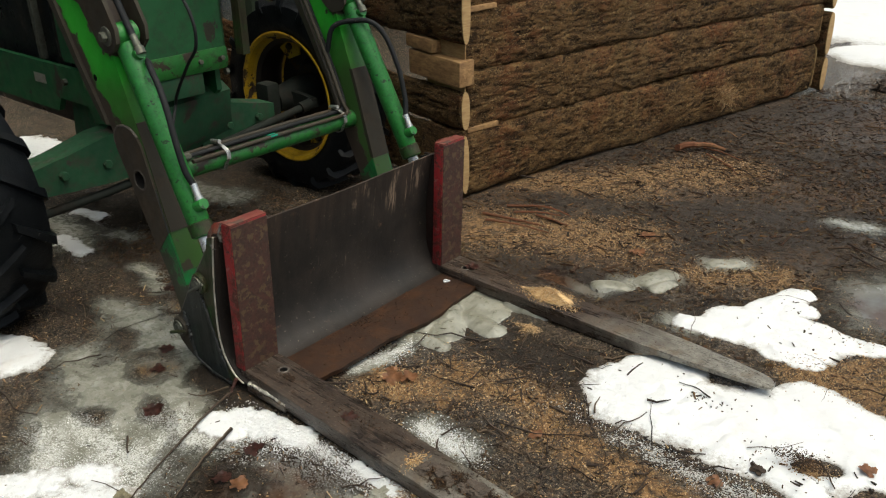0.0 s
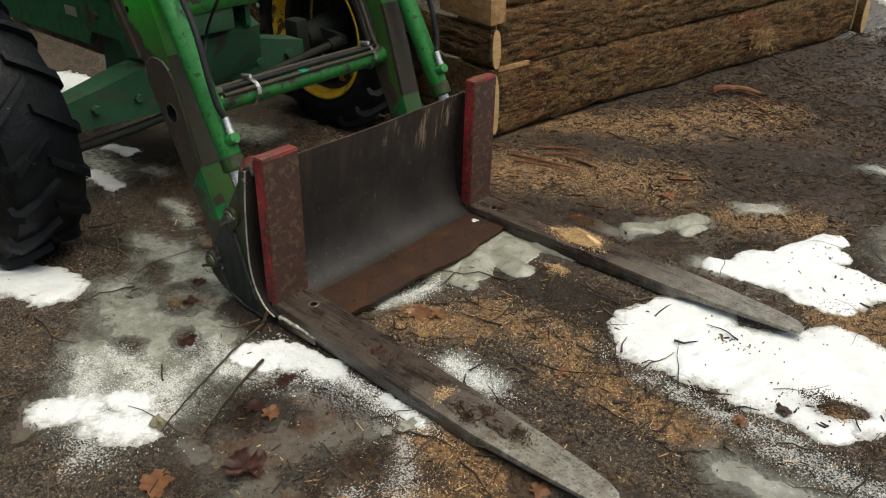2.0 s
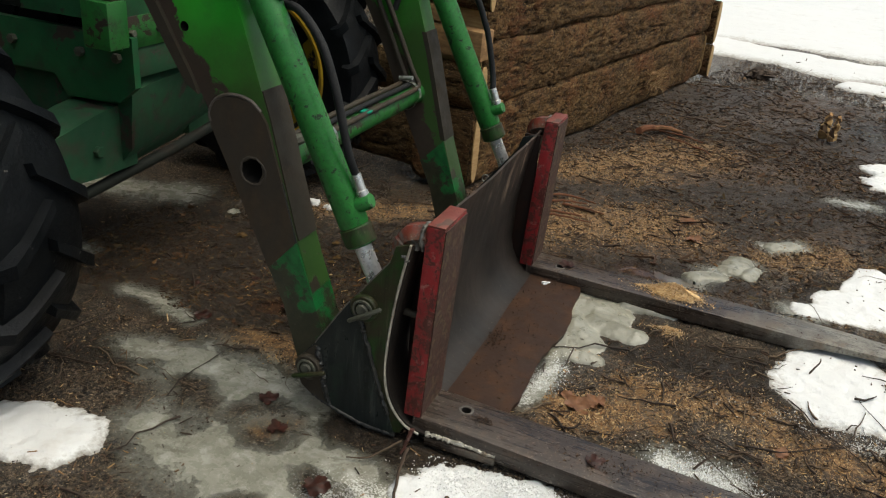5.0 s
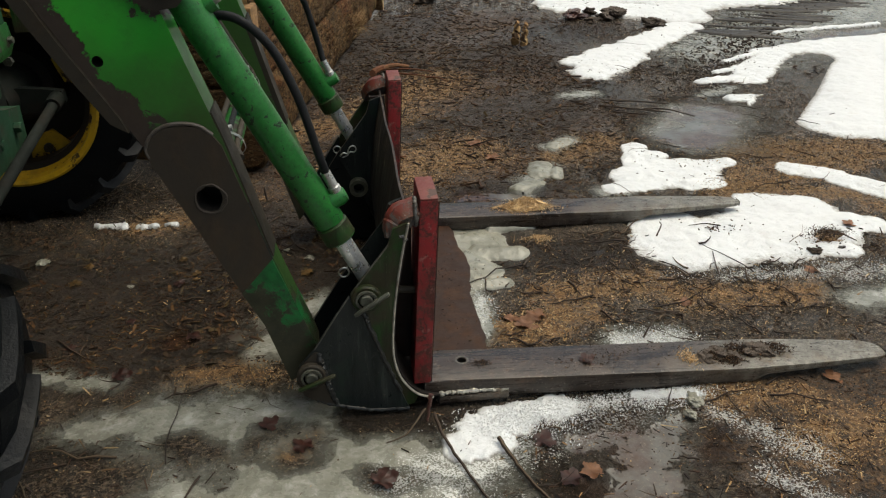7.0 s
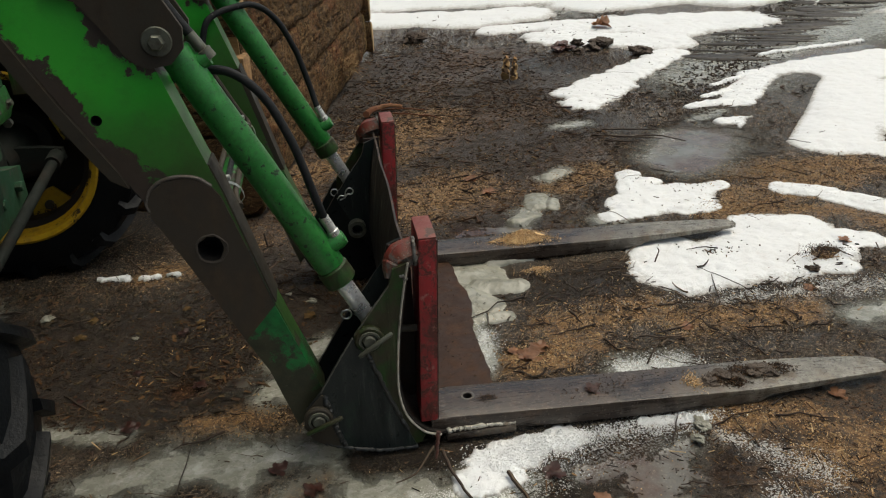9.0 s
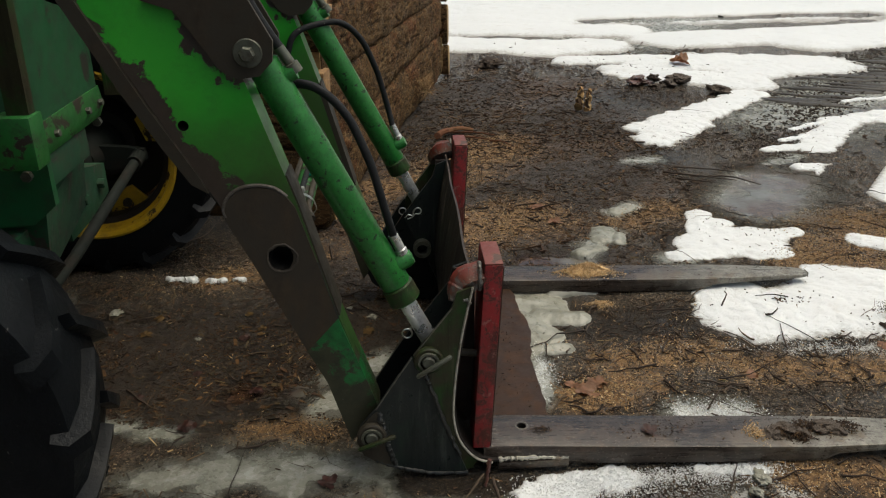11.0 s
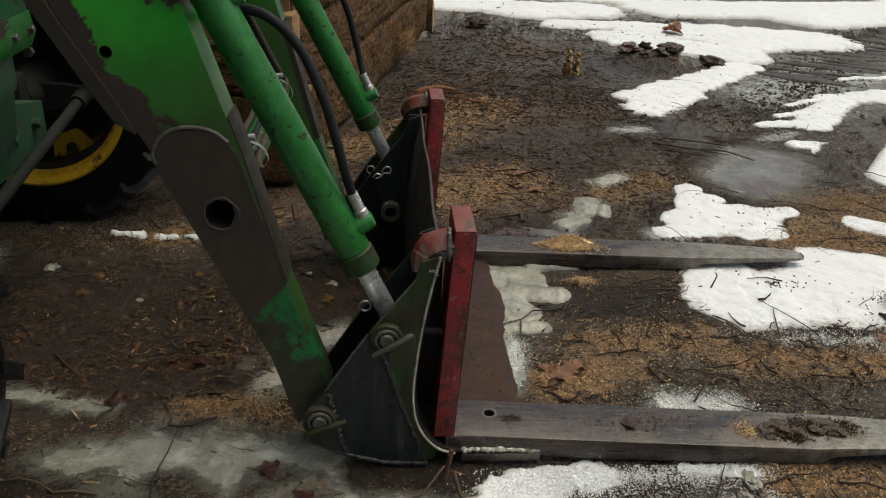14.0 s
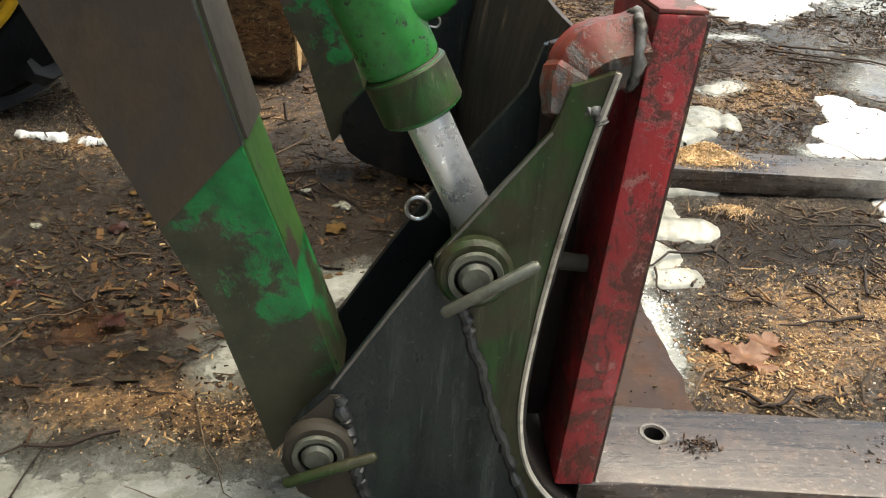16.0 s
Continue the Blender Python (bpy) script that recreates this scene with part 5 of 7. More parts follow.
def loader_side(near):
    f = lambda y: side(y, near)
    lo = lambda a, b: (min(f(a), f(b)), max(f(a), f(b)))
    arm = part("loader_arm", plate(ARM, *lo(0.030, 0.112), 0.006), MAT_ARM, tractor, "green loader arm with paint worn to brown steel")
    bm = plate(DOUBLER, *lo(0.022, 0.031), 0.002)
    doubler = part("doubler_plate", bm, MAT_DOUBLER, arm, "bare brown steel doubler plate")
    inward = Vector((0, 1 if near else -1, 0))
    for ob in (doubler, arm):
        drilled(ob, (-0.480, f(0.02), 0.574), inward, 0.028, 0.075, 0.28)
    drilled(arm, (-0.655, f(0.02), 0.872), inward, 0.011, 0.06)
    torn = []
    for k in range(40):
        a = 2 * math.pi * k / 39
        r = 0.0325 + 0.0035 * noise.noise(Vector((math.cos(a) * 2.2, math.sin(a) * 2.2, 3))) + 0.0012 * noise.noise(Vector((k * 0.9, 0, 2)))
        torn.append((-0.480 + r * math.cos(a), f(0.0225), 0.574 + r * math.sin(a)))
    part("hole_rim", sweep(torn, [0.0026 + 0.0016 * noise.noise(Vector((k * 0.7, 5, 0))) for k in range(40)], 7), MAT_TORN, arm, "ragged torch-cut rim of the hole")
    tip = [(-0.354, 0.083), (-0.402, 0.250), (-0.445, 0.341), (-0.369, 0.421), (-0.298, 0.215), (-0.283, 0.163)]
    part("arm_tip", plate(tip, *lo(0.0245, 0.1135), 0.003), MAT_ARMTIP, arm, "dark oily arm end with patches of green paint")
    arc = [(-0.590, 0.672), (-0.594, 0.690), (-0.582, 0.717), (-0.556, 0.736), (-0.520, 0.742), (-0.484, 0.735), (-0.458, 0.715)]
    part("weld", sweep(curve_points([(x, f(0.025), z) for x, z in arc], 6), 0.0042, 8), MAT_WELDARC, arm, "pale curved weld bead")
    edge = [(-0.368, 0.420), (-0.388, 0.49), (-0.405, 0.56)]
    part("weld", sweep(curve_points([(x, f(0.025), z) for x, z in edge], 6), 0.003, 6), MAT_WELD, arm)
    br = part("cylinder_bracket", plate(BRACKET, *lo(0.016, 0.029), 0.003), MAT_BROWN, arm, "brown worn pivot bracket")
    part("cylinder_bracket", plate(BRACKET, *lo(0.113, 0.124), 0.003), MAT_BROWN, arm)
    s = -1 if near else 1
    pin = Vector((-0.508, f(0.016), 1.018))
    part("washer", rod(pin, pin + Vector((0, s * 0.006, 0)), 0.029, 28, 0.002), MAT_PIN, arm)
    part("pivot_bolt", rod(pin, pin + Vector((0, s * 0.022, 0)), 0.0155, 6, 0.003), MAT_PIN, arm)
    edge = [(-0.363, 0.424), (-0.368, 0.440), (-0.436, 0.700), (-0.455, 0.760)]
    part("arm_front_face", plate(edge + [(x - 0.016, z) for x, z in edge[::-1]], *lo(0.0305, 0.1125), 0.001), MAT_BROWN, arm)
    # flange along the lower edge, bare and brown
    flange = [(-0.620, 0.728), (-0.652, 0.748), (-0.700, 0.825), (-0.768, 0.945), (-0.862, 1.13), (-1.00, 1.36), (-0.965, 1.36), (-0.822, 1.115), (-0.722, 0.918), (-0.634, 0.762)]
    part("arm_flange", plate(flange, *lo(0.020, 0.056), 0.003), MAT_BROWN, arm)
    # curl cylinder
    y = f(0.060)
    top, low = Vector((-0.504, f(0.066), 1.018)), Vector((-0.150, f(0.050), 0.322))
    way = (low - top).normalized()
    ram = part("curl_cylinder", sweep([top + way * d for d in (0.030, 0.034, 0.592, 0.597, 0.599, 0.640, 0.644)], [0.030, 0.0345, 0.0345, 0.032, 0.0360, 0.0360, 0.030], 32), MAT_CYL, tractor, "green hydraulic cylinder with oily chipped paint")
    part("gland", sweep([top + way * d for d in (0.597, 0.601, 0.638, 0.644)], [0.034, 0.0375, 0.0375, 0.03], 32), MAT_OLIVE, ram)
    part("eye", rod(top - Vector((0, 0.036, 0)), top + Vector((0, 0.036, 0)), 0.036, 28, 0.004), MAT_CYL, ram)
    part("piston_rod", sweep([top + way * d for d in (0.62, 0.765, 0.77)], [0.0205, 0.0205, 0.018], 28), MAT_CHROME, ram, "bright chromed piston rod")
    part("rod_eye", rod(low - Vector((0, 0.028, 0)), low + Vector((0, 0.028, 0)), 0.031, 28, 0.004), MAT_BLACK, ram)
    # ports, fittings and hoses
    out = Vector((0.90, -0.05 * s, 0.44)).normalized()
    p = top + way * 0.552
    boss = p + out * 0.052
    part("port_boss", sweep([p + out * 0.02, boss, boss + out * 0.012], [0.020, 0.020, 0.016], 18), MAT_CYL, ram)
    q = boss + Vector((-0.006, 0, 0.004))
    pipe_up = Vector((-0.045, 0, 0.10)).normalized()
    part("hose_fitting", sweep([q, q + pipe_up * 0.02, q + pipe_up * 0.022, q + pipe_up * 0.06], [0.014, 0.014, 0.0115, 0.0115], 12), MAT_ZINC, ram, "bright zinc hose fitting")
    run = [q + pipe_up * 0.055] + [Vector((x, f(w), z)) for x, w, z in ((-0.248, 0.042, 0.655), (-0.273, 0.040, 0.756), (-0.289, 0.044, 0.804), (-0.322, 0.050, 0.877), (-0.369, 0.060, 0.927), (-0.424, 0.085, 0.941), (-0.52, 0.130, 0.915), (-0.555, 0.140, 0.82))]
    part("hydraulic_hose", sweep(curve_points(run, 8), 0.0095, 12), MAT_HOSE, ram, "black rubber hydraulic hose")
    p = top + way * 0.075
    boss = p + out * 0.05
    part("port_boss", sweep([p + out * 0.02, boss], [0.018, 0.018], 16), MAT_CYL, ram)
    up = Vector((-0.055, 0, 0.09)).normalized()
    part("hose_fitting", sweep([boss - up * 0.006, boss + up * 0.015, boss + up * 0.017, boss + up * 0.055], [0.016, 0.016, 0.0115, 0.011], 12), MAT_PIN, ram)
    run = [boss + up * 0.05, boss + up * 0.12, boss + Vector((-0.15, 0, 0.26)), boss + Vector((-0.28, -s * 0.03, 0.36)), boss + Vector((-0.45, -s * 0.05, 0.36))]
    part("hydraulic_hose", sweep(curve_points(run, 8), 0.0105, 12), MAT_HOSE, ram)


MAT_ARMTIP = arm_end_material()
MAT_EDGE2 = steel("polished_rim", (0.16, 0.15, 0.135), (0.10, 0.08, 0.06), 0.4, 0.4, 0.5, 30.0)
MAT_TAPE = steel("green_tape", (0.01, 0.25, 0.16), (0.01, 0.18, 0.1), 0.2, 0.4, 0.0)
MAT_TORN = steel("torch_cut_slag", (0.062, 0.052, 0.043), (0.10, 0.085, 0.068), 0.5, 0.5, 0.2, 60.0)
# near-black bore walls: the shade inside the holes is put into their colour
MAT_HOLE = steel("shadowed_bore", (0.008, 0.007, 0.006), (0.012, 0.01, 0.008), 0.3, 0.9, 0.0)
MAT_WELDARC = steel("brushed_weld", (0.13, 0.115, 0.10), (0.10, 0.075, 0.055), 0.4, 0.5, 0.4, 40.0)
loader_side(True)
loader_side(False)

cross = part("cross_tube", rod((-0.480, 0.10, 0.566), (-0.480, 0.95, 0.566), 0.034, 28), MAT_CROSS, tractor, "green cross tube between the loader arms")
for n, (dx, dz) in enumerate(((0.012, 0.043), (-0.014, 0.044), (0.034, 0.030))):
    run = [(-0.46 + dx, 0.125 + 0.03 * n, 0.572 + dz), (-0.48 + dx, 0.30, 0.566 + dz), (-0.48 + dx, 0.60, 0.568 + dz), (-0.48 + dx, 0.84, 0.567 + dz), (-0.485 + dx, 0.895, 0.575 + dz), (-0.51 + dx, 0.917 - 0.012 * n, 0.62 + dz), (-0.60 + dx, 0.925 - 0.012 * n, 0.80 + dz), (-0.80 + dx, 0.925 - 0.012 * n, 1.20 + dz)]
    part("hydraulic_line", sweep(curve_points(run, 8), 0.0075, 10), MAT_BROWN if n else MAT_HOSE, cross, "thin steel hydraulic line")
for y in (0.325, 0.865):
    ring = [(-0.480 + 0.050 * math.cos(a) * (0.82 if math.sin(a) < 0 else 1), y + 0.004 * math.sin(3 * a), 0.572 + 0.047 * math.sin(a)) for a in np.linspace(0, 2 * math.pi, 25).tolist()]
    bm = bmesh.new()
    rows = [[bm.verts.new((x, yy + d, z)) for x, yy, z in ring[:-1]] for d in (-0.008, 0.008)]
    for k in range(24):
        bm.faces.new((rows[0][k - 1], rows[0][k], rows[1][k], rows[1][k - 1]))
    bmesh.ops.solidify(bm, geom=bm.faces[:], thickness=0.0016)
    clamp = part("hose_clamp", bm, MAT_ZINC, cross, "bright steel worm-drive hose clamp")
    part("clamp_screw", rod((-0.50, y - 0.012, 0.626), (-0.455, y - 0.012, 0.632), 0.007, 10), MAT_ZINC, clamp)
part("tape", box((-0.464, 0.515, 0.598), (-0.438, 0.545, 0.604), 0.001), MAT_TAPE, cross, "small scrap of green tape")
fit_a = part("hose_coupling", rod((-0.455, 0.19, 0.612), (-0.44, 0.125, 0.625), 0.014, 8), MAT_PIN, cross)
part("hydraulic_hose", sweep(curve_points([(-0.60, 0.20, 0.58), (-0.725, 0.33, 0.689), (-0.694, 0.33, 0.754), (-0.605, 0.33, 0.863), (-0.536, 0.33, 0.944), (-0.56, 0.33, 1.06), (-0.78, 0.36, 1.22), (-1.08, 0.4, 1.30)], 8), 0.0055, 10), MAT_HOSE, tractor, "thin dark hydraulic line")

# ---------------------------------------------------------------- fork attachment
forks = thing("fork_attachment", (0, MID, 0), "rusty cut-down bucket back carrying two steel pallet forks", "loader forks")


def sheet_profile():
    return [(-0.066, 0.505), (-0.080, 0.44), (-0.094, 0.36), (-0.104, 0.28), (-0.110, 0.20), (-0.108, 0.15), (-0.098, 0.105), (-0.078, 0.068), (-0.050, 0.040), (-0.015, 0.028), (0.03, 0.026)]


def back_sheet():
    bm = bmesh.new()
    prof = sheet_profile()
    ys = np.linspace(-0.010, 2 * MID + 0.010, 40)
    front, back = [], []
    for y in ys:
        dent = 0.004 * noise.noise(Vector((0, y * 3, 0)))
        f, b = [], []
        for n, (x, z) in enumerate(prof):
            x0, z0 = prof[max(n - 1, 0)]
            x1, z1 = prof[min(n + 1, len(prof) - 1)]
            t = Vector((x1 - x0, 0, z1 - z0)).normalized()
            nrm = Vector((-t.z, 0, t.x))
            wave = dent + 0.003 * noise.noise(Vector((x * 6, y * 5, z * 6)))
            top = 0.008 * math.sin(math.pi * (y / 1.05)) * (1 if n == 0 else 0)
            p = Vector((x + wave, y, z - top))
            f.append(bm.verts.new(p)), b.append(bm.verts.new(p - nrm * -0.006))
        front.append(f), back.append(b)
    m = len(prof)
    for i in range(len(ys) - 1):
        for k in range(m - 1):
            bm.faces.new((front[i][k], front[i + 1][k], front[i + 1][k + 1], front[i][k + 1]))
            bm.faces.new((back[i][k], back[i][k + 1], back[i + 1][k + 1], back[i + 1][k]))
        for k in (0, m - 1):
            bm.faces.new((front[i][k], front[i + 1][k], back[i + 1][k], back[i][k]))
    for i in (0, len(ys) - 1):
        for k in range(m - 1):
            bm.faces.new((front[i][k], front[i][k + 1], back[i][k + 1], back[i][k]))
    return bm


def lip():
    """The worn cutting edge: a flat plate whose front runs unevenly."""
    bm = bmesh.new()
    top, low = [], []
    ys = np.linspace(0.02, 2 * MID - 0.02, 70)
    for y in ys:
        ragged = 0.151 + 0.014 * noise.noise(Vector((y * 5, 2.2, 0))) + 0.008 * noise.noise(Vector((y * 19, 5, 0))) + 0.028 * math.exp(-((y - 0.66) / 0.16) ** 2)
        row, under = [], []
        for x, z in ((-0.02, 0.034), (0.05, 0.033), (0.11, 0.031), (ragged, 0.028 + 0.006 * noise.noise(Vector((y * 4, 0, 3))))):
            row.append(bm.verts.new((x, y, z))), under.append(bm.verts.new((x - 0.004, y, z - 0.016)))
        top.append(row), low.append(under)
    for i in range(len(ys) - 1):
        for k in range(3):
            bm.faces.new((top[i][k], top[i + 1][k], top[i + 1][k + 1], top[i][k + 1]))
            bm.faces.new((low[i][k], low[i][k + 1], low[i + 1][k + 1], low[i + 1][k]))
        bm.faces.new((top[i][3], top[i + 1][3], low[i + 1][3], low[i][3]))
        bm.faces.new((top[i][0], low[i][0], low[i + 1][0], top[i + 1][0]))
    return bm


part("back_sheet", back_sheet(), MAT_SHEET, forks, "dark curved steel sheet with rust streaks")
part("cutting_edge", lip(), MAT_LIP, forks, "rusty worn steel lip with ragged edge")
EAR_FRONT = [(-0.066, 0.505), (-0.080, 0.44), (-0.094, 0.36), (-0.104, 0.28), (-0.110, 0.20), (-0.108, 0.15), (-0.098, 0.105), (-0.078, 0.068), (-0.050, 0.040), (-0.062, 0.014), (-0.130, 0.005), (-0.205, 0.30), (-0.200, 0.335), (-0.112, 0.452), (-0.100, 0.492)]
GUSSET = [(-0.205, 0.330), (-0.235, 0.285), (-0.292, 0.195), (-0.330, 0.150), (-0.338, 0.110), (-0.322, 0.072), (-0.296, 0.052), (-0.235, 0.026), (-0.160, 0.008), (-0.075, 0.004), (-0.095, 0.060), (-0.130, 0.150), (-0.160, 0.245), (-0.178, 0.300)]


def edge_strip(f):
    """The bright torn edge of the sheet, seen end on."""
    prof = [(x + 0.001, z) for x, z in sheet_profile()[:10]]
    return sweep(curve_points([(x, f(-0.013), z) for x, z in prof], 4), 0.0030, 6)


def beads(points, y, spread=0.0045, seed=0):
    """A weld bead: an uneven, lumpy run of metal along a line."""
    pts = curve_points([(x, y, z) for x, z in points], 16)
    pts = [p + 0.55 * spread * noise.noise_vector(Vector((n * 0.45, seed * 5.1, 0))) for n, p in enumerate(pts)]
    return sweep(pts, [spread * (0.8 + 0.25 * abs(math.sin(n * 0.9)) + 0.5 * noise.noise(Vector((n * 0.8, seed * 3.7, 1)))) for n in range(len(pts))], 9)


def tommy_pin(at, s, tilt, name):
    """A pivot pin with its boss and a bent retaining bar."""
    c = Vector(at)
    out = Vector((0, s, 0))
    boss = part("pin_boss", spun([(0.0, 0.034), (0.009, 0.034), (0.013, 0.030), (0.013, 0.020), (0.0, 0.020)], c, out, 32), MAT_OLIVE if name == "upper" else MAT_BROWN, forks)
    pin = part("pivot_pin", sweep([c - out * 0.13, c + out * 0.018, c + out * 0.022], [0.0155, 0.0155, 0.012], 22), MAT_PIN, forks, "greasy steel pivot pin")
    d = Vector((math.cos(tilt), 0, math.sin(tilt)))
    o = c + out * 0.028 + Vector((0.006, 0, -0.008))
    part("retaining_bar", sweep([o - d * 0.040, o - d * 0.036, o + d * 0.050, o + d * 0.054], [0.0035, 0.0055, 0.0055, 0.0035], 10), MAT_OLIVE if name == "lower" else MAT_PIN, pin)
    part("collar", spun([(0.0145, 0.019), (0.0145, 0.025), (0.019, 0.024), (0.019, 0.019)], c, out, 26, closed=True), MAT_PIN, pin)


def clip(c, s, parent):
    """A hairpin clip of bright wire."""
    pts = [(0.0, 0.0), (0.018, 0.004), (0.030, -0.006), (0.042, 0.006), (0.056, 0.012), (0.068, 0.006), (0.068, -0.008), (0.056, -0.014), (0.042, -0.006), (0.026, -0.012), (0.006, -0.010)]
    t = 0.5
    line = [(c[0] + (u * math.cos(t) - v * math.sin(t)) * 0.85, c[1], c[2] + (u * math.sin(t) + v * math.cos(t)) * 0.85) for u, v in pts]
    part("hairpin_clip", sweep(curve_points(line, 6), 0.0022, 7), MAT_ZINC, parent, "bright wire hairpin clip")


def ear(near):
    f = lambda y: side(y, near)
    lo = lambda a, b: (min(f(a), f(b)), max(f(a), f(b)))
    s = -1 if near else 1
    outer = part("ear_plate", plate(EAR_FRONT, *lo(-0.012, -0.002), 0.0015), MAT_OLIVE, forks, "olive worn side plate with curved front edge")
    part("torn_edge", edge_strip(f), MAT_EDGE, outer, "bright bare metal edge")
    gus = part("gusset_plate", plate(GUSSET, *lo(-0.0155, -0.004), 0.0015), MAT_GUSSET, forks, "smooth black steel gusset")
    part("weld", beads([(-0.178, 0.300), (-0.160, 0.245), (-0.130, 0.150), (-0.095, 0.060)], f(-0.0140), 0.0058, 3), MAT_WELD, gus, "lumpy weld bead")
    part("weld", beads([(-0.296, 0.052), (-0.235, 0.026), (-0.160, 0.008), (-0.075, 0.004)], f(-0.0150), 0.005, 4), MAT_WELD, gus)
    part("weld", beads([(-0.285, 0.19), (-0.272, 0.13), (-0.262, 0.08), (-0.25, 0.035)], f(-0.0155), 0.007, 6), MAT_WELD, gus)
    part("worn_edge", sweep([(-0.291, f(-0.0155), 0.1965), (-0.234, f(-0.0155), 0.287), (-0.2045, f(-0.0155), 0.3315)], 0.0016, 6), MAT_EDGE2, gus, "rubbed bright edge")
    part("worn_edge", sweep([(-0.199, f(-0.012), 0.3365), (-0.150, f(-0.012), 0.402), (-0.1115, f(-0.012), 0.4535)], 0.0015, 6), MAT_EDGE2, outer, "rubbed bright edge")
    part("lug_plate", plate([(-0.292, 0.19), (-0.330, 0.150), (-0.340, 0.110), (-0.324, 0.070), (-0.296, 0.050), (-0.250, 0.035), (-0.262, 0.08), (-0.272, 0.13), (-0.285, 0.19)], *lo(-0.0185, -0.0158), 0.001), MAT_BROWN, gus)
    part("ear_plate", plate(EAR_FRONT[:10] + EAR_FRONT[11:], *lo(0.122, 0.132), 0.0015), MAT_GUSSET, forks)
    inner = part("gusset_plate", plate(GUSSET, *lo(0.119, 0.130), 0.0015), MAT_BLACK, forks, "smooth black steel gusset")
    part("spacer", box((-0.2, min(f(0.0), f(0.12)), 0.004), (-0.09, max(f(0.0), f(0.12)), 0.03), 0.003), MAT_BLACK, forks)
    tommy_pin((-0.166, f(-0.012), 0.326), s, radians(33), "upper")
    tommy_pin((-0.303, f(-0.0185), 0.130), s, radians(22), "lower")
    clip((-0.205, f(0.150), 0.318), s, inner)
    ringp = [(-0.212 + 0.012 * math.cos(a), f(0.11), 0.326 + 0.012 * math.sin(a)) for a in np.linspace(0, 2 * math.pi, 20).tolist()]
    part("ring", sweep(ringp, 0.0022, 7, caps=False), MAT_ZINC, inner, "small bright wire ring")
    part("inner_boss", spun([(0.0, 0.030), (0.030, 0.030), (0.030, 0.018), (0.0, 0.018)], (-0.150, f(0.132), 0.205), (0, -s, 0), 26), MAT_PIN, inner)


ear(True)
ear(False)


def leaning(bm):
    """The tubes lean a little forward at the top."""
    for v in bm.verts:
        v.co.x += -0.019 + 0.023 * (v.co.z - 0.062) / 0.488
    return bm


def tube_and_fork(near):
    f = lambda y: side(y, near)
    lo = lambda a, b: (min(f(a), f(b)), max(f(a), f(b)))
    w = 0.132 if near else 0.124
    a, b = lo(0.0, w)
    tube = part("red_tube", leaning(box((-0.042, a, 0.062), (0.0, b, 0.550), 0.005)), MAT_RED, forks, "upright red-painted box tube, chipped")
    part("front_face", leaning(box((0.0, a + 0.003, 0.064), (0.0025, b - 0.003, 0.545), 0.0)), MAT_TUBEFACE, tube, "front face rusted brown")
    part("top_cap", leaning(box((-0.041, a + 0.002, 0.550), (-0.001, b - 0.002, 0.5535), 0.001)), MAT_CAP, tube, "welded cap of faded orange-red paint")
    # bracket that hangs the tube on the sheet
    hook = curve_points([(-0.104, f(0.004), 0.462), (-0.098, f(0.016), 0.486), (-0.078, f(0.026), 0.506), (-0.040, f(0.030), 0.516)], 7)
    lumpy = [0.014 + 0.019 * min(1.0, 1.6 * n / len(hook)) + 0.003 * noise.noise(Vector((n * 0.6, 3, 0))) for n in range(len(hook))]
    hang = part("hook_bracket", sweep(hook, lumpy, 6), MAT_HOOK, tube, "red hook bracket welded over the sheet", 22)
    collar = []
    for k in range(30):
        t = 2 * math.pi * k / 29
        wob = 1 + 0.12 * noise.noise(Vector((math.cos(t) * 2.5, math.sin(t) * 2.5, 4)))
        collar.append((-0.047 - 0.004 * noise.noise(Vector((math.sin(t) * 3, math.cos(t) * 3, 1))), f(0.026 + 0.027 * wob * math.cos(t)), 0.515 + 0.030 * wob * math.sin(t)))
    part("weld", sweep(collar, [0.0046 + 0.0026 * noise.noise(Vector((k * 0.9, 0, 7))) for k in range(30)], 8), MAT_SILVER, hang, "rough silvery weld", 60)
    blob = [(-0.092, f(-0.004), 0.462), (-0.087, f(-0.006), 0.470), (-0.080, f(-0.008), 0.474), (-0.074, f(-0.010), 0.466), (-0.072, f(-0.011), 0.462)]
    part("weld", sweep(curve_points(blob, 5), [0.006 + 0.0028 * noise.noise(Vector((k * 0.7, 2, 9))) for k in range(21)], 8), MAT_SILVER, hang, "spattered silvery weld", 60)
    part("spacer_bar", rod((-0.095, f(0.05), 0.305), (-0.042, f(0.05), 0.300), 0.009, 12), MAT_BROWN, tube)
    # added filler: a dark plate stands in for the shade between tube and sheet
    part("gap_filler_plate", box((-0.100, min(f(0.100), f(0.110)), 0.075), (-0.050, max(f(0.100), f(0.110)), 0.500), 0.002), MAT_GAP_FILLER, tube, "added dark plate that fills the shaded gap between tube and sheet")
    # fork blade
    skew = -0.050 if near else -0.008
    reach = 0.940 if near else 0.980
    bm = bmesh.new()
    rows = []
    y0, y1 = a, b
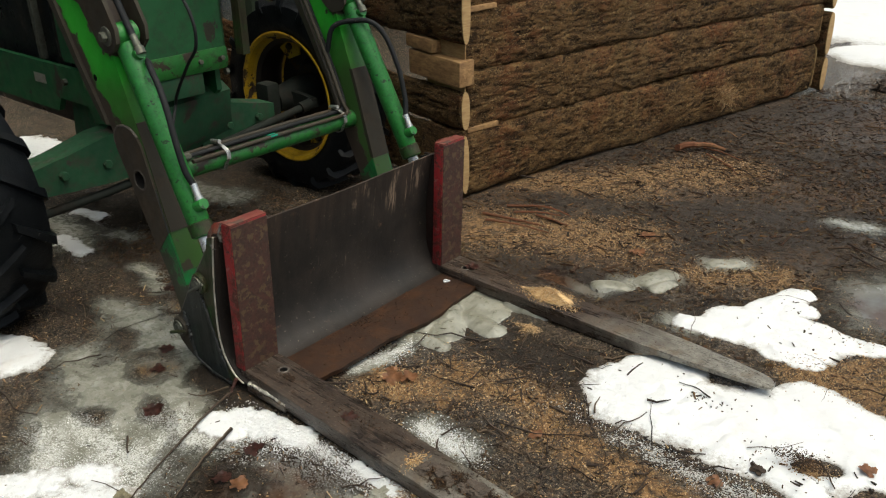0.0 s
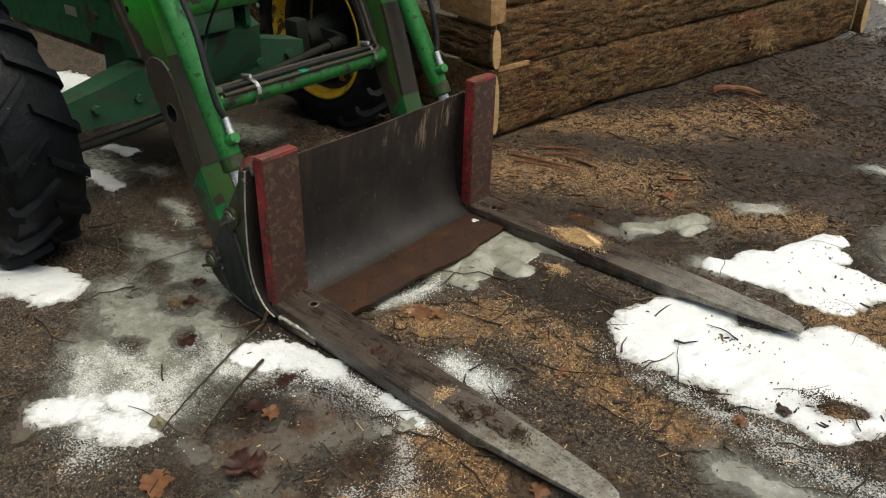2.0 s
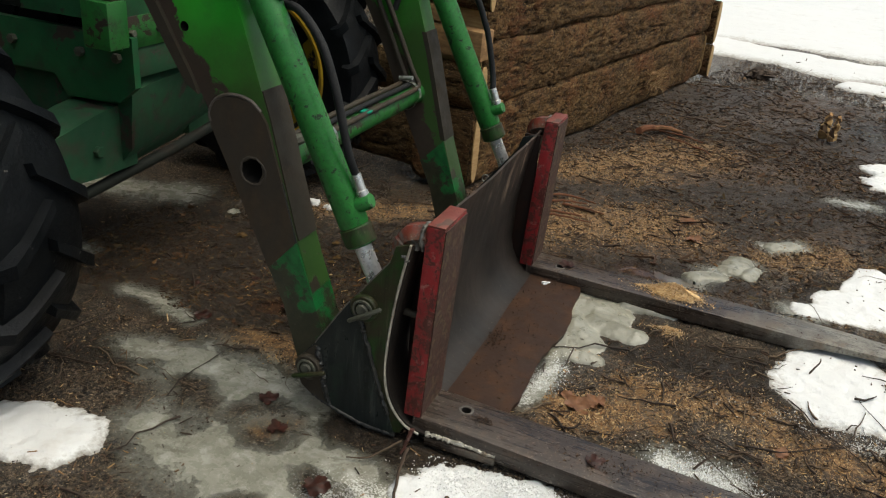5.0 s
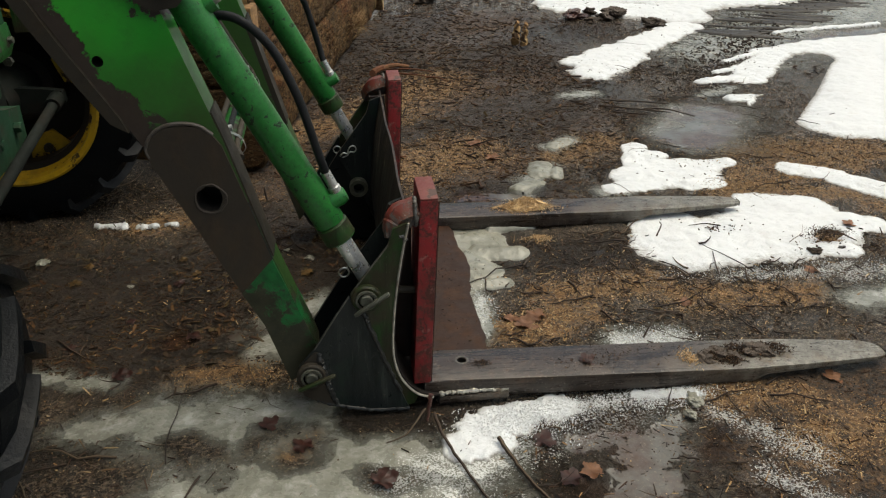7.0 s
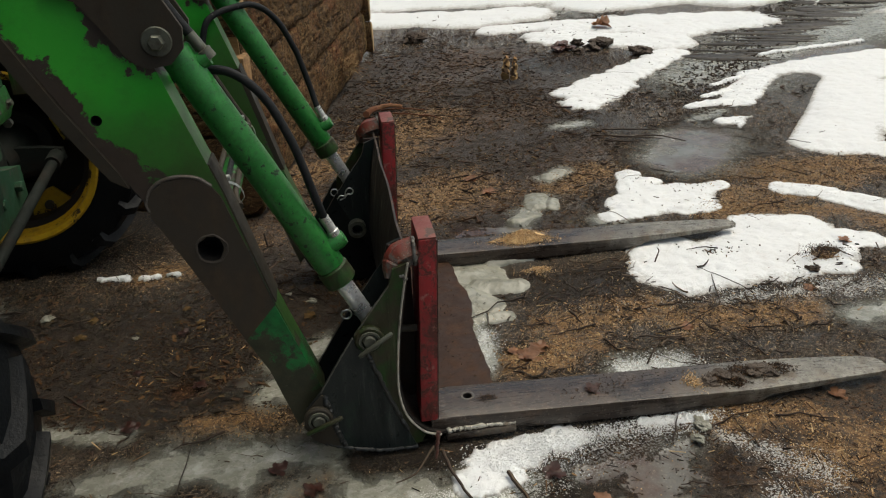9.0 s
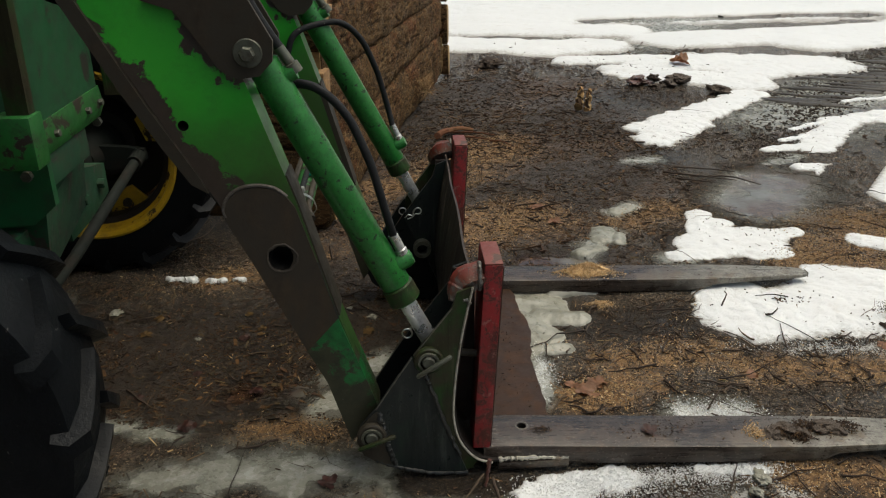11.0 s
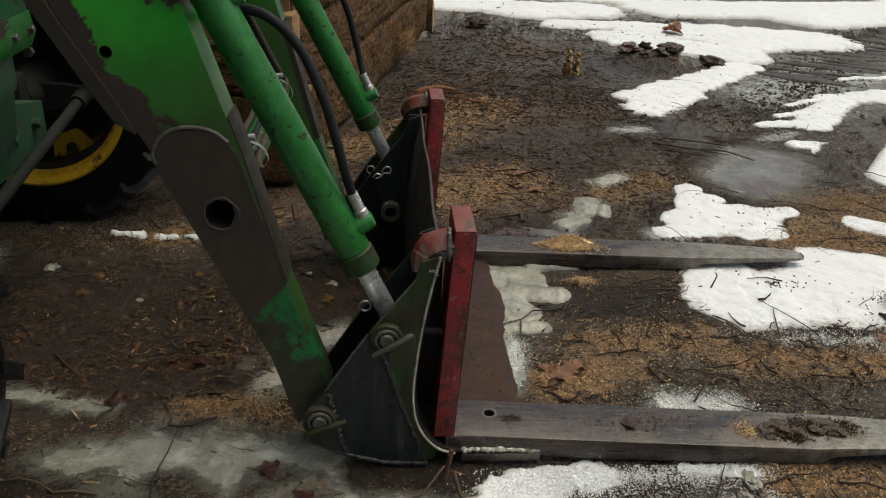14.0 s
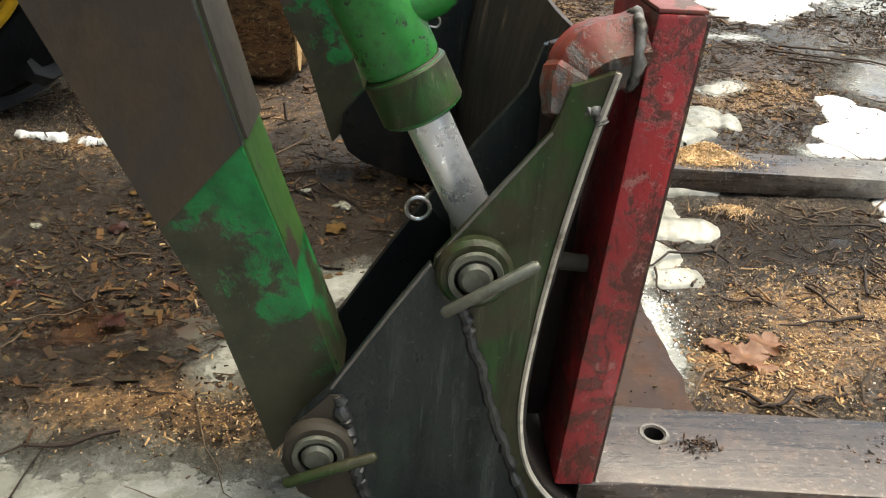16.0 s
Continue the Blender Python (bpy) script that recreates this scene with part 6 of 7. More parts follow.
    for x, g0, g1, z0, z1 in [(-0.035, 0, 0, 0.018, 0.066), (0.02, 0, 0, 0.016, 0.066), (0.30, 0, 0, 0.008, 0.058), (0.62, 0, 0, 0.003, 0.051), (0.86, 0.000, 0.000, 0.004, 0.046), (0.90, 0.004, 0.001, 0.020, 0.045), (1.00, 0.010, 0.004, 0.022, 0.042), (1.15, 0.024, 0.014, 0.022, 0.037), (1.225, 0.032, 0.022, 0.021, 0.034), (1.255, 0.040, 0.032, 0.020, 0.032), (1.268, 0.052, 0.047, 0.020, 0.030)]:
        x = x * reach if x > 0.5 else x
        sk = skew * x / 1.25
        rows.append([bm.verts.new((x, y, z)) for y, z in ((y0 + g0 + sk, z0), (y1 - g1 + sk, z0), (y1 - g1 + sk, z1), (y0 + g0 + sk, z1))])
    for p, q in zip(rows, rows[1:]):
        for k in range(4):
            bm.faces.new((p[k - 1], p[k], q[k], q[k - 1]))
    bm.faces.new(rows[0]), bm.faces.new(rows[-1][::-1])
    # the blade is cut where the worn tip begins
    bmesh.ops.bisect_plane(bm, geom=bm.verts[:] + bm.edges[:] + bm.faces[:], plane_co=(0.90, 0, 0), plane_no=(1, 0.25, 0))
    bevelled(bm, 0.004, 2)
    blade = part("fork", bm, MAT_FORK, forks, "long flat steel fork blade lying on the ground")
    drilled(blade, (0.069, f(0.080), 0.075), (0, 0, -1), 0.0115, 0.05)
    side_step = box((0.0, min(f(-0.012), f(0.01)), 0.004), (0.175, max(f(-0.012), f(0.01)), 0.024), 0.004)
    part("heel_weld_bar", side_step, MAT_FORK, blade)
    part("weld", beads([(0.0, 0.030), (0.06, 0.031), (0.12, 0.029), (0.175, 0.027)], f(-0.004), 0.006, 12), MAT_EDGE, blade, "silvery weld along the fork heel")
    y = f(0.080)
    part("hole_rim", spun([(0.0, 0.013), (0.0012, 0.0135), (0.0012, 0.0165), (0.0, 0.018)], (0.069, y, 0.0652), (0, 0, 1), 26), MAT_EDGE2, blade)


MAT_GAP_FILLER = steel("dark_gap_filler", (0.016, 0.010, 0.008), (0.035, 0.015, 0.010), 0.5, 0.6, 0.0)
MAT_SILVER = steel("silvery_weld", (0.19, 0.185, 0.17), (0.050, 0.042, 0.036), 0.6, 0.4, 0.4, 70.0)
MAT_HOOK = speckled("scraped_red_hook", (0.17, 0.022, 0.017), (0.095, 0.042, 0.022), (0.13, 0.12, 0.105), (0.28, 0.26, 0.23), 0.53, 0.46)
MAT_CAP = paint("faded_orange_cap", (0.13, 0.022, 0.018), (0.18, 0.055, 0.038), (0.10, 0.055, 0.040), 0.6, 18.0, 0.5, (0.15, 0.07, 0.05), 0.5)
tube_and_fork(True)
tube_and_fork(False)

# ---------------------------------------------------------------- litter on the ground
DICE = np.random.default_rng(7)
FORK_FOOT = [(-0.05, -0.02, 1.24, 0.10), (-0.05, 0.88, 1.24, 1.06)]


def surface(x, y):
    return rise(x, y) + 0.006 * rough_field(x, y, 26, 4, 41) + snow_top(x, y)


def spots(n, lo, hi, runs=(), inside=0.0, keep_off=True, on_snow=0.02):
    """n random places in a rectangle, those near the given strips preferred, none on the forks or under the wall."""
    out = np.zeros((0, 2))
    while len(out) < n:
        p = DICE.uniform(lo, hi, (4 * n, 2))
        chance = np.full(len(p), 1.0)
        if len(runs):
            chance = np.clip(zone(p[:, 0], p[:, 1], runs) * 2.2 - 0.55, inside, 1)
        chance *= 0.35 + 0.65 * (rough_field(p[:, 0], p[:, 1], 3.0, 4, 63) > -0.1)
        chance *= np.where(snow_top(p[:, 0], p[:, 1]) > 0.002, on_snow, 1)
        chance *= np.clip(1.7 - 2.2 * zone(p[:, 0], p[:, 1], ICE), 0.03, 1)
        if keep_off:
            for x0, y0, x1, y1 in FORK_FOOT:
                chance[(p[:, 0] > x0) & (p[:, 0] < x1) & (p[:, 1] > y0) & (p[:, 1] < y1)] = 0
        chance[(p[:, 1] > 1.65) & (p[:, 0] < -0.5 + 0.215 * (p[:, 1] - 1.7))] = 0
        out = np.concatenate([out, p[DICE.random(len(p)) < chance]])
    return out[:n]


def mesh_from(name, verts, faces, material, label, category, smooth=False):
    me = bpy.data.meshes.new(name)
    c = verts.mean(0)
    me.from_pydata((verts - c).tolist(), [], faces.tolist())
    me.materials.append(material)
    if smooth:
        me.shade_smooth()
    ob = new(name, me)
    ob.location = c.tolist()
    return tagged(ob, label, category, kind="stuff")


def slivers(name, places, z, length, width, thick, material, label, category, lift=0.25):
    """Many small flat splinters of wood, each a bent six-sided chip."""
    n = len(places)
    a, tilt, roll = DICE.uniform(0, 2 * np.pi, n), DICE.normal(0, lift, n), DICE.normal(0, 0.5, n)
    ln = length[0] * (length[1] / length[0]) ** (DICE.random(n) ** 3)
    wd = np.minimum(ln * 0.6, DICE.uniform(*width, n))
    th = DICE.uniform(*thick, n)
    u = np.stack([np.cos(a) * np.cos(tilt), np.sin(a) * np.cos(tilt), np.sin(tilt)], 1)
    v = np.stack([-np.sin(a) * np.cos(roll), np.cos(a) * np.cos(roll), np.sin(roll)], 1)
    w = np.cross(u, v)
    base = np.stack([places[:, 0], places[:, 1], z + th * 0.6 + np.abs(np.sin(tilt)) * ln * 0.3], 1)
    corners = []
    taper = DICE.uniform(0.2, 0.9, n)
    for su, sv, sw in ((-1, -1, -1), (-1, 1, -1), (1, 1, -1), (1, -1, -1), (-1, -1, 1), (-1, 1, 1), (1, 1, 1), (1, -1, 1)):
        k = np.where(su > 0, taper, 1.0)
        corners.append(base + u * (su * ln / 2)[:, None] + v * (sv * wd / 2 * k)[:, None] + w * (sw * th / 2)[:, None])
    verts = np.stack(corners, 1).reshape(-1, 3)
    quad = np.array([(0, 1, 2, 3), (7, 6, 5, 4), (0, 4, 5, 1), (1, 5, 6, 2), (2, 6, 7, 3), (3, 7, 4, 0)])
    faces = (np.arange(n)[:, None, None] * 8 + quad).reshape(-1, 4)
    return mesh_from(name, verts, faces, material, label, category)


def twig_tubes(name, places, length, radius, material, label, category):
    verts, faces = [], []
    for x, y in places:
        ln = DICE.uniform(*length) * (0.4 + 0.6 * DICE.random())
        a, r = DICE.uniform(0, 2 * np.pi), DICE.uniform(*radius)
        p, heading, pts = np.array([x, y]), a, []
        for _ in range(6):
            pts.append(p.copy())
            p = p + ln / 5 * np.array([np.cos(heading), np.sin(heading)])
            heading += DICE.normal(0, 0.22)
        pts = np.array(pts)
        z = surface(pts[:, 0], pts[:, 1]) + r + np.abs(DICE.normal(0, 0.004, 6))
        start = len(verts)
        for n, (q, h) in enumerate(zip(pts, z)):
            rr = r * (1 - 0.12 * n)
            for k in range(5):
                t = 2 * np.pi * k / 5
                verts.append((q[0] - np.sin(a) * rr * np.cos(t), q[1] + np.cos(a) * rr * np.cos(t), h + rr * np.sin(t)))
        for n in range(5):
            for k in range(5):
                faces.append((start + n * 5 + k, start + n * 5 + (k + 1) % 5, start + n * 5 + 5 + (k + 1) % 5, start + n * 5 + 5 + k))
    return mesh_from(name, np.array(verts), np.array(faces), material, label, category, True)


MAT_CRUMB = chips_material("bark_crumbs", [(0.016, 0.010, 0.007), (0.062, 0.033, 0.017), (0.010, 0.007, 0.005), (0.12, 0.068, 0.03), (0.026, 0.016, 0.010), (0.045, 0.022, 0.012)])
MAT_ROT = chips_material("rotting_leaves", [(0.030, 0.017, 0.008), (0.070, 0.032, 0.012), (0.016, 0.011, 0.007), (0.11, 0.055, 0.018), (0.024, 0.018, 0.010), (0.085, 0.060, 0.026)])
MAT_MUDRIDGE = steel("wet_mud_ridge", (0.030, 0.026, 0.022), (0.065, 0.056, 0.046), 0.5, 0.4, 0.0, 22.0)
MAT_FLAKE = chips_material("orange_flakes", [(0.36, 0.215, 0.10), (0.24, 0.122, 0.055), (0.48, 0.33, 0.165), (0.17, 0.085, 0.038), (0.50, 0.37, 0.20), (0.30, 0.185, 0.09), (0.11, 0.06, 0.028)])


def scatter():
    p = spots(32000, (-1.6, -1.0), (2.3, 3.3))
    slivers("bark_litter", p, surface(p[:, 0], p[:, 1]), (0.003, 0.034), (0.0010, 0.0042), (0.0008, 0.003), MAT_CRUMB, "dark wet bark crumbs trodden into the mud", "litter")
    p = spots(15000, (-1.6, -1.0), (2.3, 4.6), SAW, 0.12)
    slivers("wood_chips", p, surface(p[:, 0], p[:, 1]), (0.003, 0.018), (0.001, 0.0035), (0.0006, 0.0016), MAT_CHIPS, "pale and brown wood chips on the mud", "wood chips")
    p = spots(26000, (-1.2, -0.7), (2.2, 3.0), SAW, 0.02)
    slivers("sawdust", p, surface(p[:, 0], p[:, 1]), (0.002, 0.008), (0.001, 0.003), (0.0008, 0.0015), MAT_SAW, "loose yellow sawdust grains", "sawdust", 0.5)
    p = np.concatenate([DICE.normal((0.285, 0.315), (0.070, 0.050), (1200, 2)), DICE.normal((0.42, 0.40), (0.13, 0.10), (700, 2)), DICE.normal((0.10, 1.6), (0.2, 0.14), (700, 2))])
    p = p[(p[:, 1] > 0.145) & (p[:, 0] > 0.20)]
    slivers("wood_flakes", p, surface(p[:, 0], p[:, 1]), (0.003, 0.013), (0.0018, 0.006), (0.0006, 0.0016), MAT_FLAKE, "orange flakes of fresh wood strewn beside the fork", "wood chips", 0.35)
    # grains of crusty snow thinning out from the small patches
    places = [((0.20, -0.09), (0.075, 0.035), 2600), ((0.34, -0.05), (0.10, 0.025), 1800), ((0.57, -0.05), (0.07, 0.025), 1500), ((0.62, 0.19), (0.06, 0.035), 1500), ((-0.02, -0.52), (0.10, 0.08), 900), ((1.05, 0.54), (0.20, 0.025), 500), ((1.6, 0.46), (0.16, 0.05), 900), ((0.2, 0.47), (0.02, 0.06), 250)]
    p = np.concatenate([DICE.normal(c, s, (n, 2)) for c, s, n in places])
    for x0, y0, x1, y1 in FORK_FOOT:
        p = p[~((p[:, 0] > x0) & (p[:, 0] < x1) & (p[:, 1] > y0) & (p[:, 1] < y1 + 0.04))]
    slivers("snow_grains", p, surface(p[:, 0], p[:, 1]), (0.0015, 0.0045), (0.0015, 0.0035), (0.001, 0.003), MAT_GRAIN, "loose grains of crusty snow round the patches", "snow", 0.4)
    # bark bits that melted into the white patches
    p = np.concatenate([DICE.uniform((0.85, 0.50), (1.8, 1.0), (40, 2)), DICE.uniform((0.9, 1.2), (1.4, 1.65), (30, 2)), DICE.uniform((1.2, 2.7), (2.3, 5.2), (140, 2)), DICE.normal((1.12, 0.83), (0.05, 0.02), (30, 2)), DICE.normal((1.5, 0.66), (0.12, 0.05), (50, 2))])
    slivers("bark_bits", p, surface(p[:, 0], p[:, 1]), (0.004, 0.035), (0.002, 0.008), (0.0015, 0.004), MAT_CRUMB, "dark bark bits lying on the white snow", "litter", 0.2)
    p = spots(5200, (-1.5, 0.25), (-0.15, 1.25))
    slivers("leaf_litter", p, surface(p[:, 0], p[:, 1]), (0.006, 0.036), (0.003, 0.014), (0.0006, 0.0015), MAT_ROT, "rotting brown leaf scraps on the wet mud", "litter", 0.2)
    p = spots(620, (-1.5, -1.0), (2.2, 4.2))
    twig_tubes("twig_litter", p, (0.05, 0.30), (0.0010, 0.0035), MAT_TWIG, "thin dark broken twigs lying about", "twigs")
    p = spots(650, (-0.6, 1.3), (1.2, 4.8))
    slivers("bark_strips", p, surface(p[:, 0], p[:, 1]), (0.02, 0.12), (0.004, 0.013), (0.002, 0.006), MAT_CRUMB, "strips of fallen bark beside the log wall", "bark", 0.12)
    p = spots(150, (0.15, 0.14), (1.3, 0.95))
    twig_tubes("broken_twigs", p, (0.03, 0.13), (0.0014, 0.0042), MAT_TWIG, "short bent dark twigs between the forks", "twigs")
    p = spots(7000, (-0.4, 1.1), (1.25, 3.6))
    slivers("leaf_litter", p, surface(p[:, 0], p[:, 1]), (0.006, 0.040), (0.003, 0.013), (0.0006, 0.002), MAT_ROT, "rotting brown leaf and bark scraps by the wall", "litter", 0.25)
    p = np.concatenate([DICE.normal((1.40, 1.19), (0.09, 0.05), (700, 2)), DICE.normal((1.72, 1.50), (0.20, 0.06), (900, 2)), DICE.normal((0.95, 1.76), (0.10, 0.05), (350, 2)), DICE.normal((1.43, 0.69), (0.03, 0.015), (160, 2))])
    slivers("wood_flakes", p, surface(p[:, 0], p[:, 1]), (0.003, 0.012), (0.0018, 0.005), (0.0006, 0.0016), MAT_FLAKE, "orange sawdust flakes between the snow patches", "wood chips", 0.35)
    p = spots(420, (-0.9, -0.9), (1.6, 1.0))
    slivers("pale_splinters", p, surface(p[:, 0], p[:, 1]), (0.012, 0.055), (0.0015, 0.004), (0.001, 0.0025), MAT_CHIPS, "pale thin splinters of wood strewn about", "wood chips", 0.12)
    p = spots(2600, (-0.6, 2.6), (2.6, 6.0))
    slivers("far_litter", p, surface(p[:, 0], p[:, 1]), (0.012, 0.07), (0.003, 0.010), (0.002, 0.006), MAT_CRUMB, "bark and twig litter by the wall end", "litter")
    # clods in the wheel ruts
    n = 2200
    t = DICE.random(n)
    rut = np.stack([1.7 + 2.4 * t, 2.5 + 2.95 * t], 1) + DICE.normal(0, 0.10, (n, 2)) * (1 + t[:, None])
    slivers("rut_clods", rut, rise(rut[:, 0], rut[:, 1]), (0.008, 0.040), (0.005, 0.015), (0.003, 0.008), MAT_CLOD, "frozen clods thrown up along the wheel rut", "clods", 0.3)


def tread_ridges():
    """Low ridges of mud that a tyre pressed up across the icy lane."""
    verts, faces = [], []
    for n in range(64):
        t = (n + DICE.random()) / 64
        at = np.array([2.45 + 2.3 * t, 3.55 + 2.0 * t]) + DICE.normal(0, (0.10, 0.06)) * (1 + t)
        way = np.array([0.90, -0.42]) + DICE.normal(0, 0.06, 2)
        way /= np.linalg.norm(way)
        off = np.array([-way[1], way[0]])
        long, wide, high = DICE.uniform(0.14, 0.34), DICE.uniform(0.022, 0.045), DICE.uniform(0.008, 0.018)
        ring, base = 6, len(verts)
        for i in range(9):
            u = -1 + 2 * i / 8
            k = max(0.03, (1 - u * u)) ** 0.6
            mid = at + way * u * long + off * 0.04 * u * u
            z = float(rise(mid[0], mid[1]))
            for j in range(ring):
                a = math.pi * j / (ring - 1)
                p = mid + off * wide * k * math.cos(a)
                verts.append((p[0], p[1], z - 0.006 + (high * k + 0.006) * math.sin(a)))
        for i in range(8):
            for j in range(ring - 1):
                q = base + i * ring + j
                faces.append((q, q + 1, q + ring + 1, q + ring))
    mesh_from("tread_ridges", np.array(verts), np.array(faces), MAT_MUDRIDGE, "low mud ridges pressed by a tyre across the icy lane", "tyre track", True)


def leaf(name, x, y, size, turn, material, label, z=None, curl=0.17, lobes=5):
    """A dead leaf with lobes, curled up at the edges."""
    bm = bmesh.new()
    rings, sides = 5, 60
    rows = []
    mid = bm.verts.new((0, 0, 0))
    for i in range(1, rings + 1):
        row = []
        for k in range(sides):
            a = 2 * math.pi * k / sides
            r = size * (0.66 + 0.28 * abs(math.cos(a * lobes / 2)) ** 1.2 + 0.05 * math.cos(a * 17) + 0.26 * noise.noise(Vector((math.cos(a) * 2, math.sin(a) * 2, turn * 5)))) * (0.80 + 0.20 * math.cos(a)) * i / rings
            h = curl * size * ((i / rings) ** 2 * (0.35 + 0.5 * math.sin(2 * a + turn) + 0.3 * math.sin(3 * a + 2 * turn))) + 0.22 * size * (i / rings) * noise.noise(Vector((r * 55 * math.cos(a), r * 55 * math.sin(a), turn)))
            row.append(bm.verts.new((r * math.cos(a), r * math.sin(a), h)))
        rows.append(row)
    for k in range(sides):
        bm.faces.new((mid, rows[0][k - 1], rows[0][k]))
    for p, q in zip(rows, rows[1:]):
        for k in range(sides):
            bm.faces.new((p[k - 1], q[k - 1], q[k], p[k]))
    bmesh.ops.solidify(bm, geom=bm.faces[:], thickness=0.0008)
    bm.transform(Matrix.Rotation(turn, 4, "Z"))
    low = min(v.co.z for v in bm.verts)
    z = float(surface(np.array([x]), np.array([y]))[0]) if z is None else z
    bm.transform(Matrix.Translation((x, y, z - low * 0.6 + 0.002)))
    return solid(name, bm, material, label, "leaf", "", "fallen leaves", 60)


def clod(name, x, y, size, material, label, category, seed, z=None, flat=0.6, group=""):
    """A frozen lump with broken, uneven faces, sunk a little into what it lies on."""
    bm = bmesh.new()
    bmesh.ops.create_icosphere(bm, subdivisions=4, radius=1)
    z = float(surface(np.array([x]), np.array([y]))[0]) if z is None else z
    for v in bm.verts:
        o = Vector((seed * 3.3, seed * 1.1, 0))
        k = 0.85 + 0.75 * noise.noise(v.co * 1.3 + o) + 0.40 * abs(noise.noise(v.co * 3.0 + o)) + 0.22 * noise.noise(v.co * 8.0 + o) + 0.10 * noise.noise(v.co * 18.0 + o)
        v.co = Vector((v.co.x * size * k * 1.25, v.co.y * size * k * 0.9, v.co.z * flat * size * k))
    bm.transform(Matrix.Rotation(seed * 1.7, 4, "Z"))
    low = min(v.co.z for v in bm.verts)
    bm.transform(Matrix.Translation((x, y, z - low * 0.5)))
    return solid(name, bm, material, label, category, "", group, 30)


def stick(name, points, radius, material, label, group="twigs by the forks"):
    pts = curve_points([(x, y, float(surface(np.array([x]), np.array([y]))[0]) + h + radius) for x, y, h in points], 8)
    pts = [p + 0.6 * radius * noise.noise_vector(Vector((n * 0.7, radius * 900, 0))) for n, p in enumerate(pts)]
    rad = [radius * (1 - 0.6 * n / len(pts)) for n in range(len(pts))]
    return solid(name, sweep(pts, rad, 7), material, label, "twig", "", group)


def heap(name, x, y, rx, ry, high, base, material, label, category, seed):
    """A low heap of loose stuff with an uneven outline."""
    bm = bmesh.new()
    rows = []
    for i in range(9):
        row = []
        for k in range(36):
            a = 2 * math.pi * k / 36
            edge = 1 + 0.28 * noise.noise(Vector((math.cos(a) * 1.6, math.sin(a) * 1.6, seed))) + 0.12 * noise.noise(Vector((math.cos(a) * 6, math.sin(a) * 6, seed)))
            s = i / 8
            px, py = x + rx * edge * s * math.cos(a), y + ry * edge * s * math.sin(a)
            row.append(bm.verts.new((px, py, base + high * (1 - s**1.6) * (1 + 0.35 * noise.noise(Vector((px * 50, py * 50, seed)))) - (0.004 if i == 8 else 0))))
        rows.append(row)
    for p, q in zip(rows, rows[1:]):
        for k in range(36):
            bm.faces.new((p[k - 1], q[k - 1], q[k], p[k]))
    bm.faces.new(rows[0])
    bmesh.ops.remove_doubles(bm, verts=bm.verts[:], dist=0.0003)
    ob = solid(name, bm, material, label, category)
    return ob


def heap_material(name, a, b, c):
    m = Nodes(name)
    tone = m.mix(m.step(m.noise(220, 4, 0.7), 0.4, 0.6), a, b)
    tone = m.mix(m.step(m.noise(60, 5), 0.55, 0.7, 0, 0.7), tone, c)
    return m.done(tone, 0.85, 0.0, m.bump(m.noise(240, 5, 0.7), 0.9, 0.004))


MAT_HEAP = heap_material("sawdust_heap", (0.70, 0.50, 0.26), (0.54, 0.35, 0.15), (0.40, 0.25, 0.10))
MAT_STONE = heap_material("yellow_grey_stone", (0.22, 0.20, 0.12), (0.15, 0.13, 0.08), (0.10, 0.085, 0.055))
MAT_MUDCAKE = heap_material("caked_mud", (0.055, 0.040, 0.030), (0.09, 0.068, 0.05), (0.03, 0.022, 0.017))

scatter()
tread_ridges()
def grains(name, x, y, rx, ry, high, base, count, label, material, category):
    """Loose grains piled up in a small irregular heap."""
    d = DICE.normal(0, 1, (count, 2))
    p = np.stack([x + rx * d[:, 0] * (1 + 0.3 * np.sin(3 * np.arctan2(d[:, 1], d[:, 0]) + seed_of(x))), y + ry * d[:, 1]], 1)
    z = base + high * np.exp(-(d**2).sum(1) / 1.6) * DICE.random(count) ** 0.5
    return slivers(name, p, z, (0.002, 0.009), (0.0015, 0.004), (0.001, 0.002), material, label, category, 0.7)


def seed_of(x):
    return (x * 37.7) % 6.28


heap("sawdust_heap", 0.438, 0.992, 0.086, 0.040, 0.026, 0.055, MAT_HEAP, "small heap of fresh yellow sawdust on the fork", "sawdust", 2)
grains("sawdust", 0.438, 0.990, 0.047, 0.022, 0.036, 0.056, 3800, "fresh yellow sawdust heaped on the fork", MAT_SAW, "sawdust")
grains("sawdust", 0.455, 0.835, 0.026, 0.014, 0.012, 0.002, 500, "little heap of sawdust beside the fork", MAT_SAW, "sawdust")
grains("sawdust", 0.655, 0.025, 0.012, 0.020, 0.004, 0.0505, 260, "pinch of sawdust on the fork blade", MAT_SAW, "sawdust")
grains("sawdust", 1.42, 0.69, 0.035, 0.020, 0.004, 0.030, 700, "brown sawdust lying in a melted hollow", MAT_CRUMB, "sawdust")
grains("mud_crumbs", 0.40, 0.045, 0.22, 0.032, 0.002, 0.0555, 420, "crumbs of mud scattered on the fork blade", MAT_CRUMB, "mud")
grains("mud_crumbs", 0.40, 0.985, 0.22, 0.032, 0.002, 0.0555, 320, "crumbs of mud scattered on the fork blade", MAT_CRUMB, "mud")
grains("mud_crumbs", 0.115, 0.060, 0.012, 0.008, 0.006, 0.0635, 90, "crumbs of mud beside the bolt hole", MAT_CRUMB, "mud")
grains("mud_crumbs", 0.010, 0.47, 0.010, 0.030, 0.006, 0.034, 120, "clot of mud in the bend of the sheet", MAT_CRUMB, "mud")
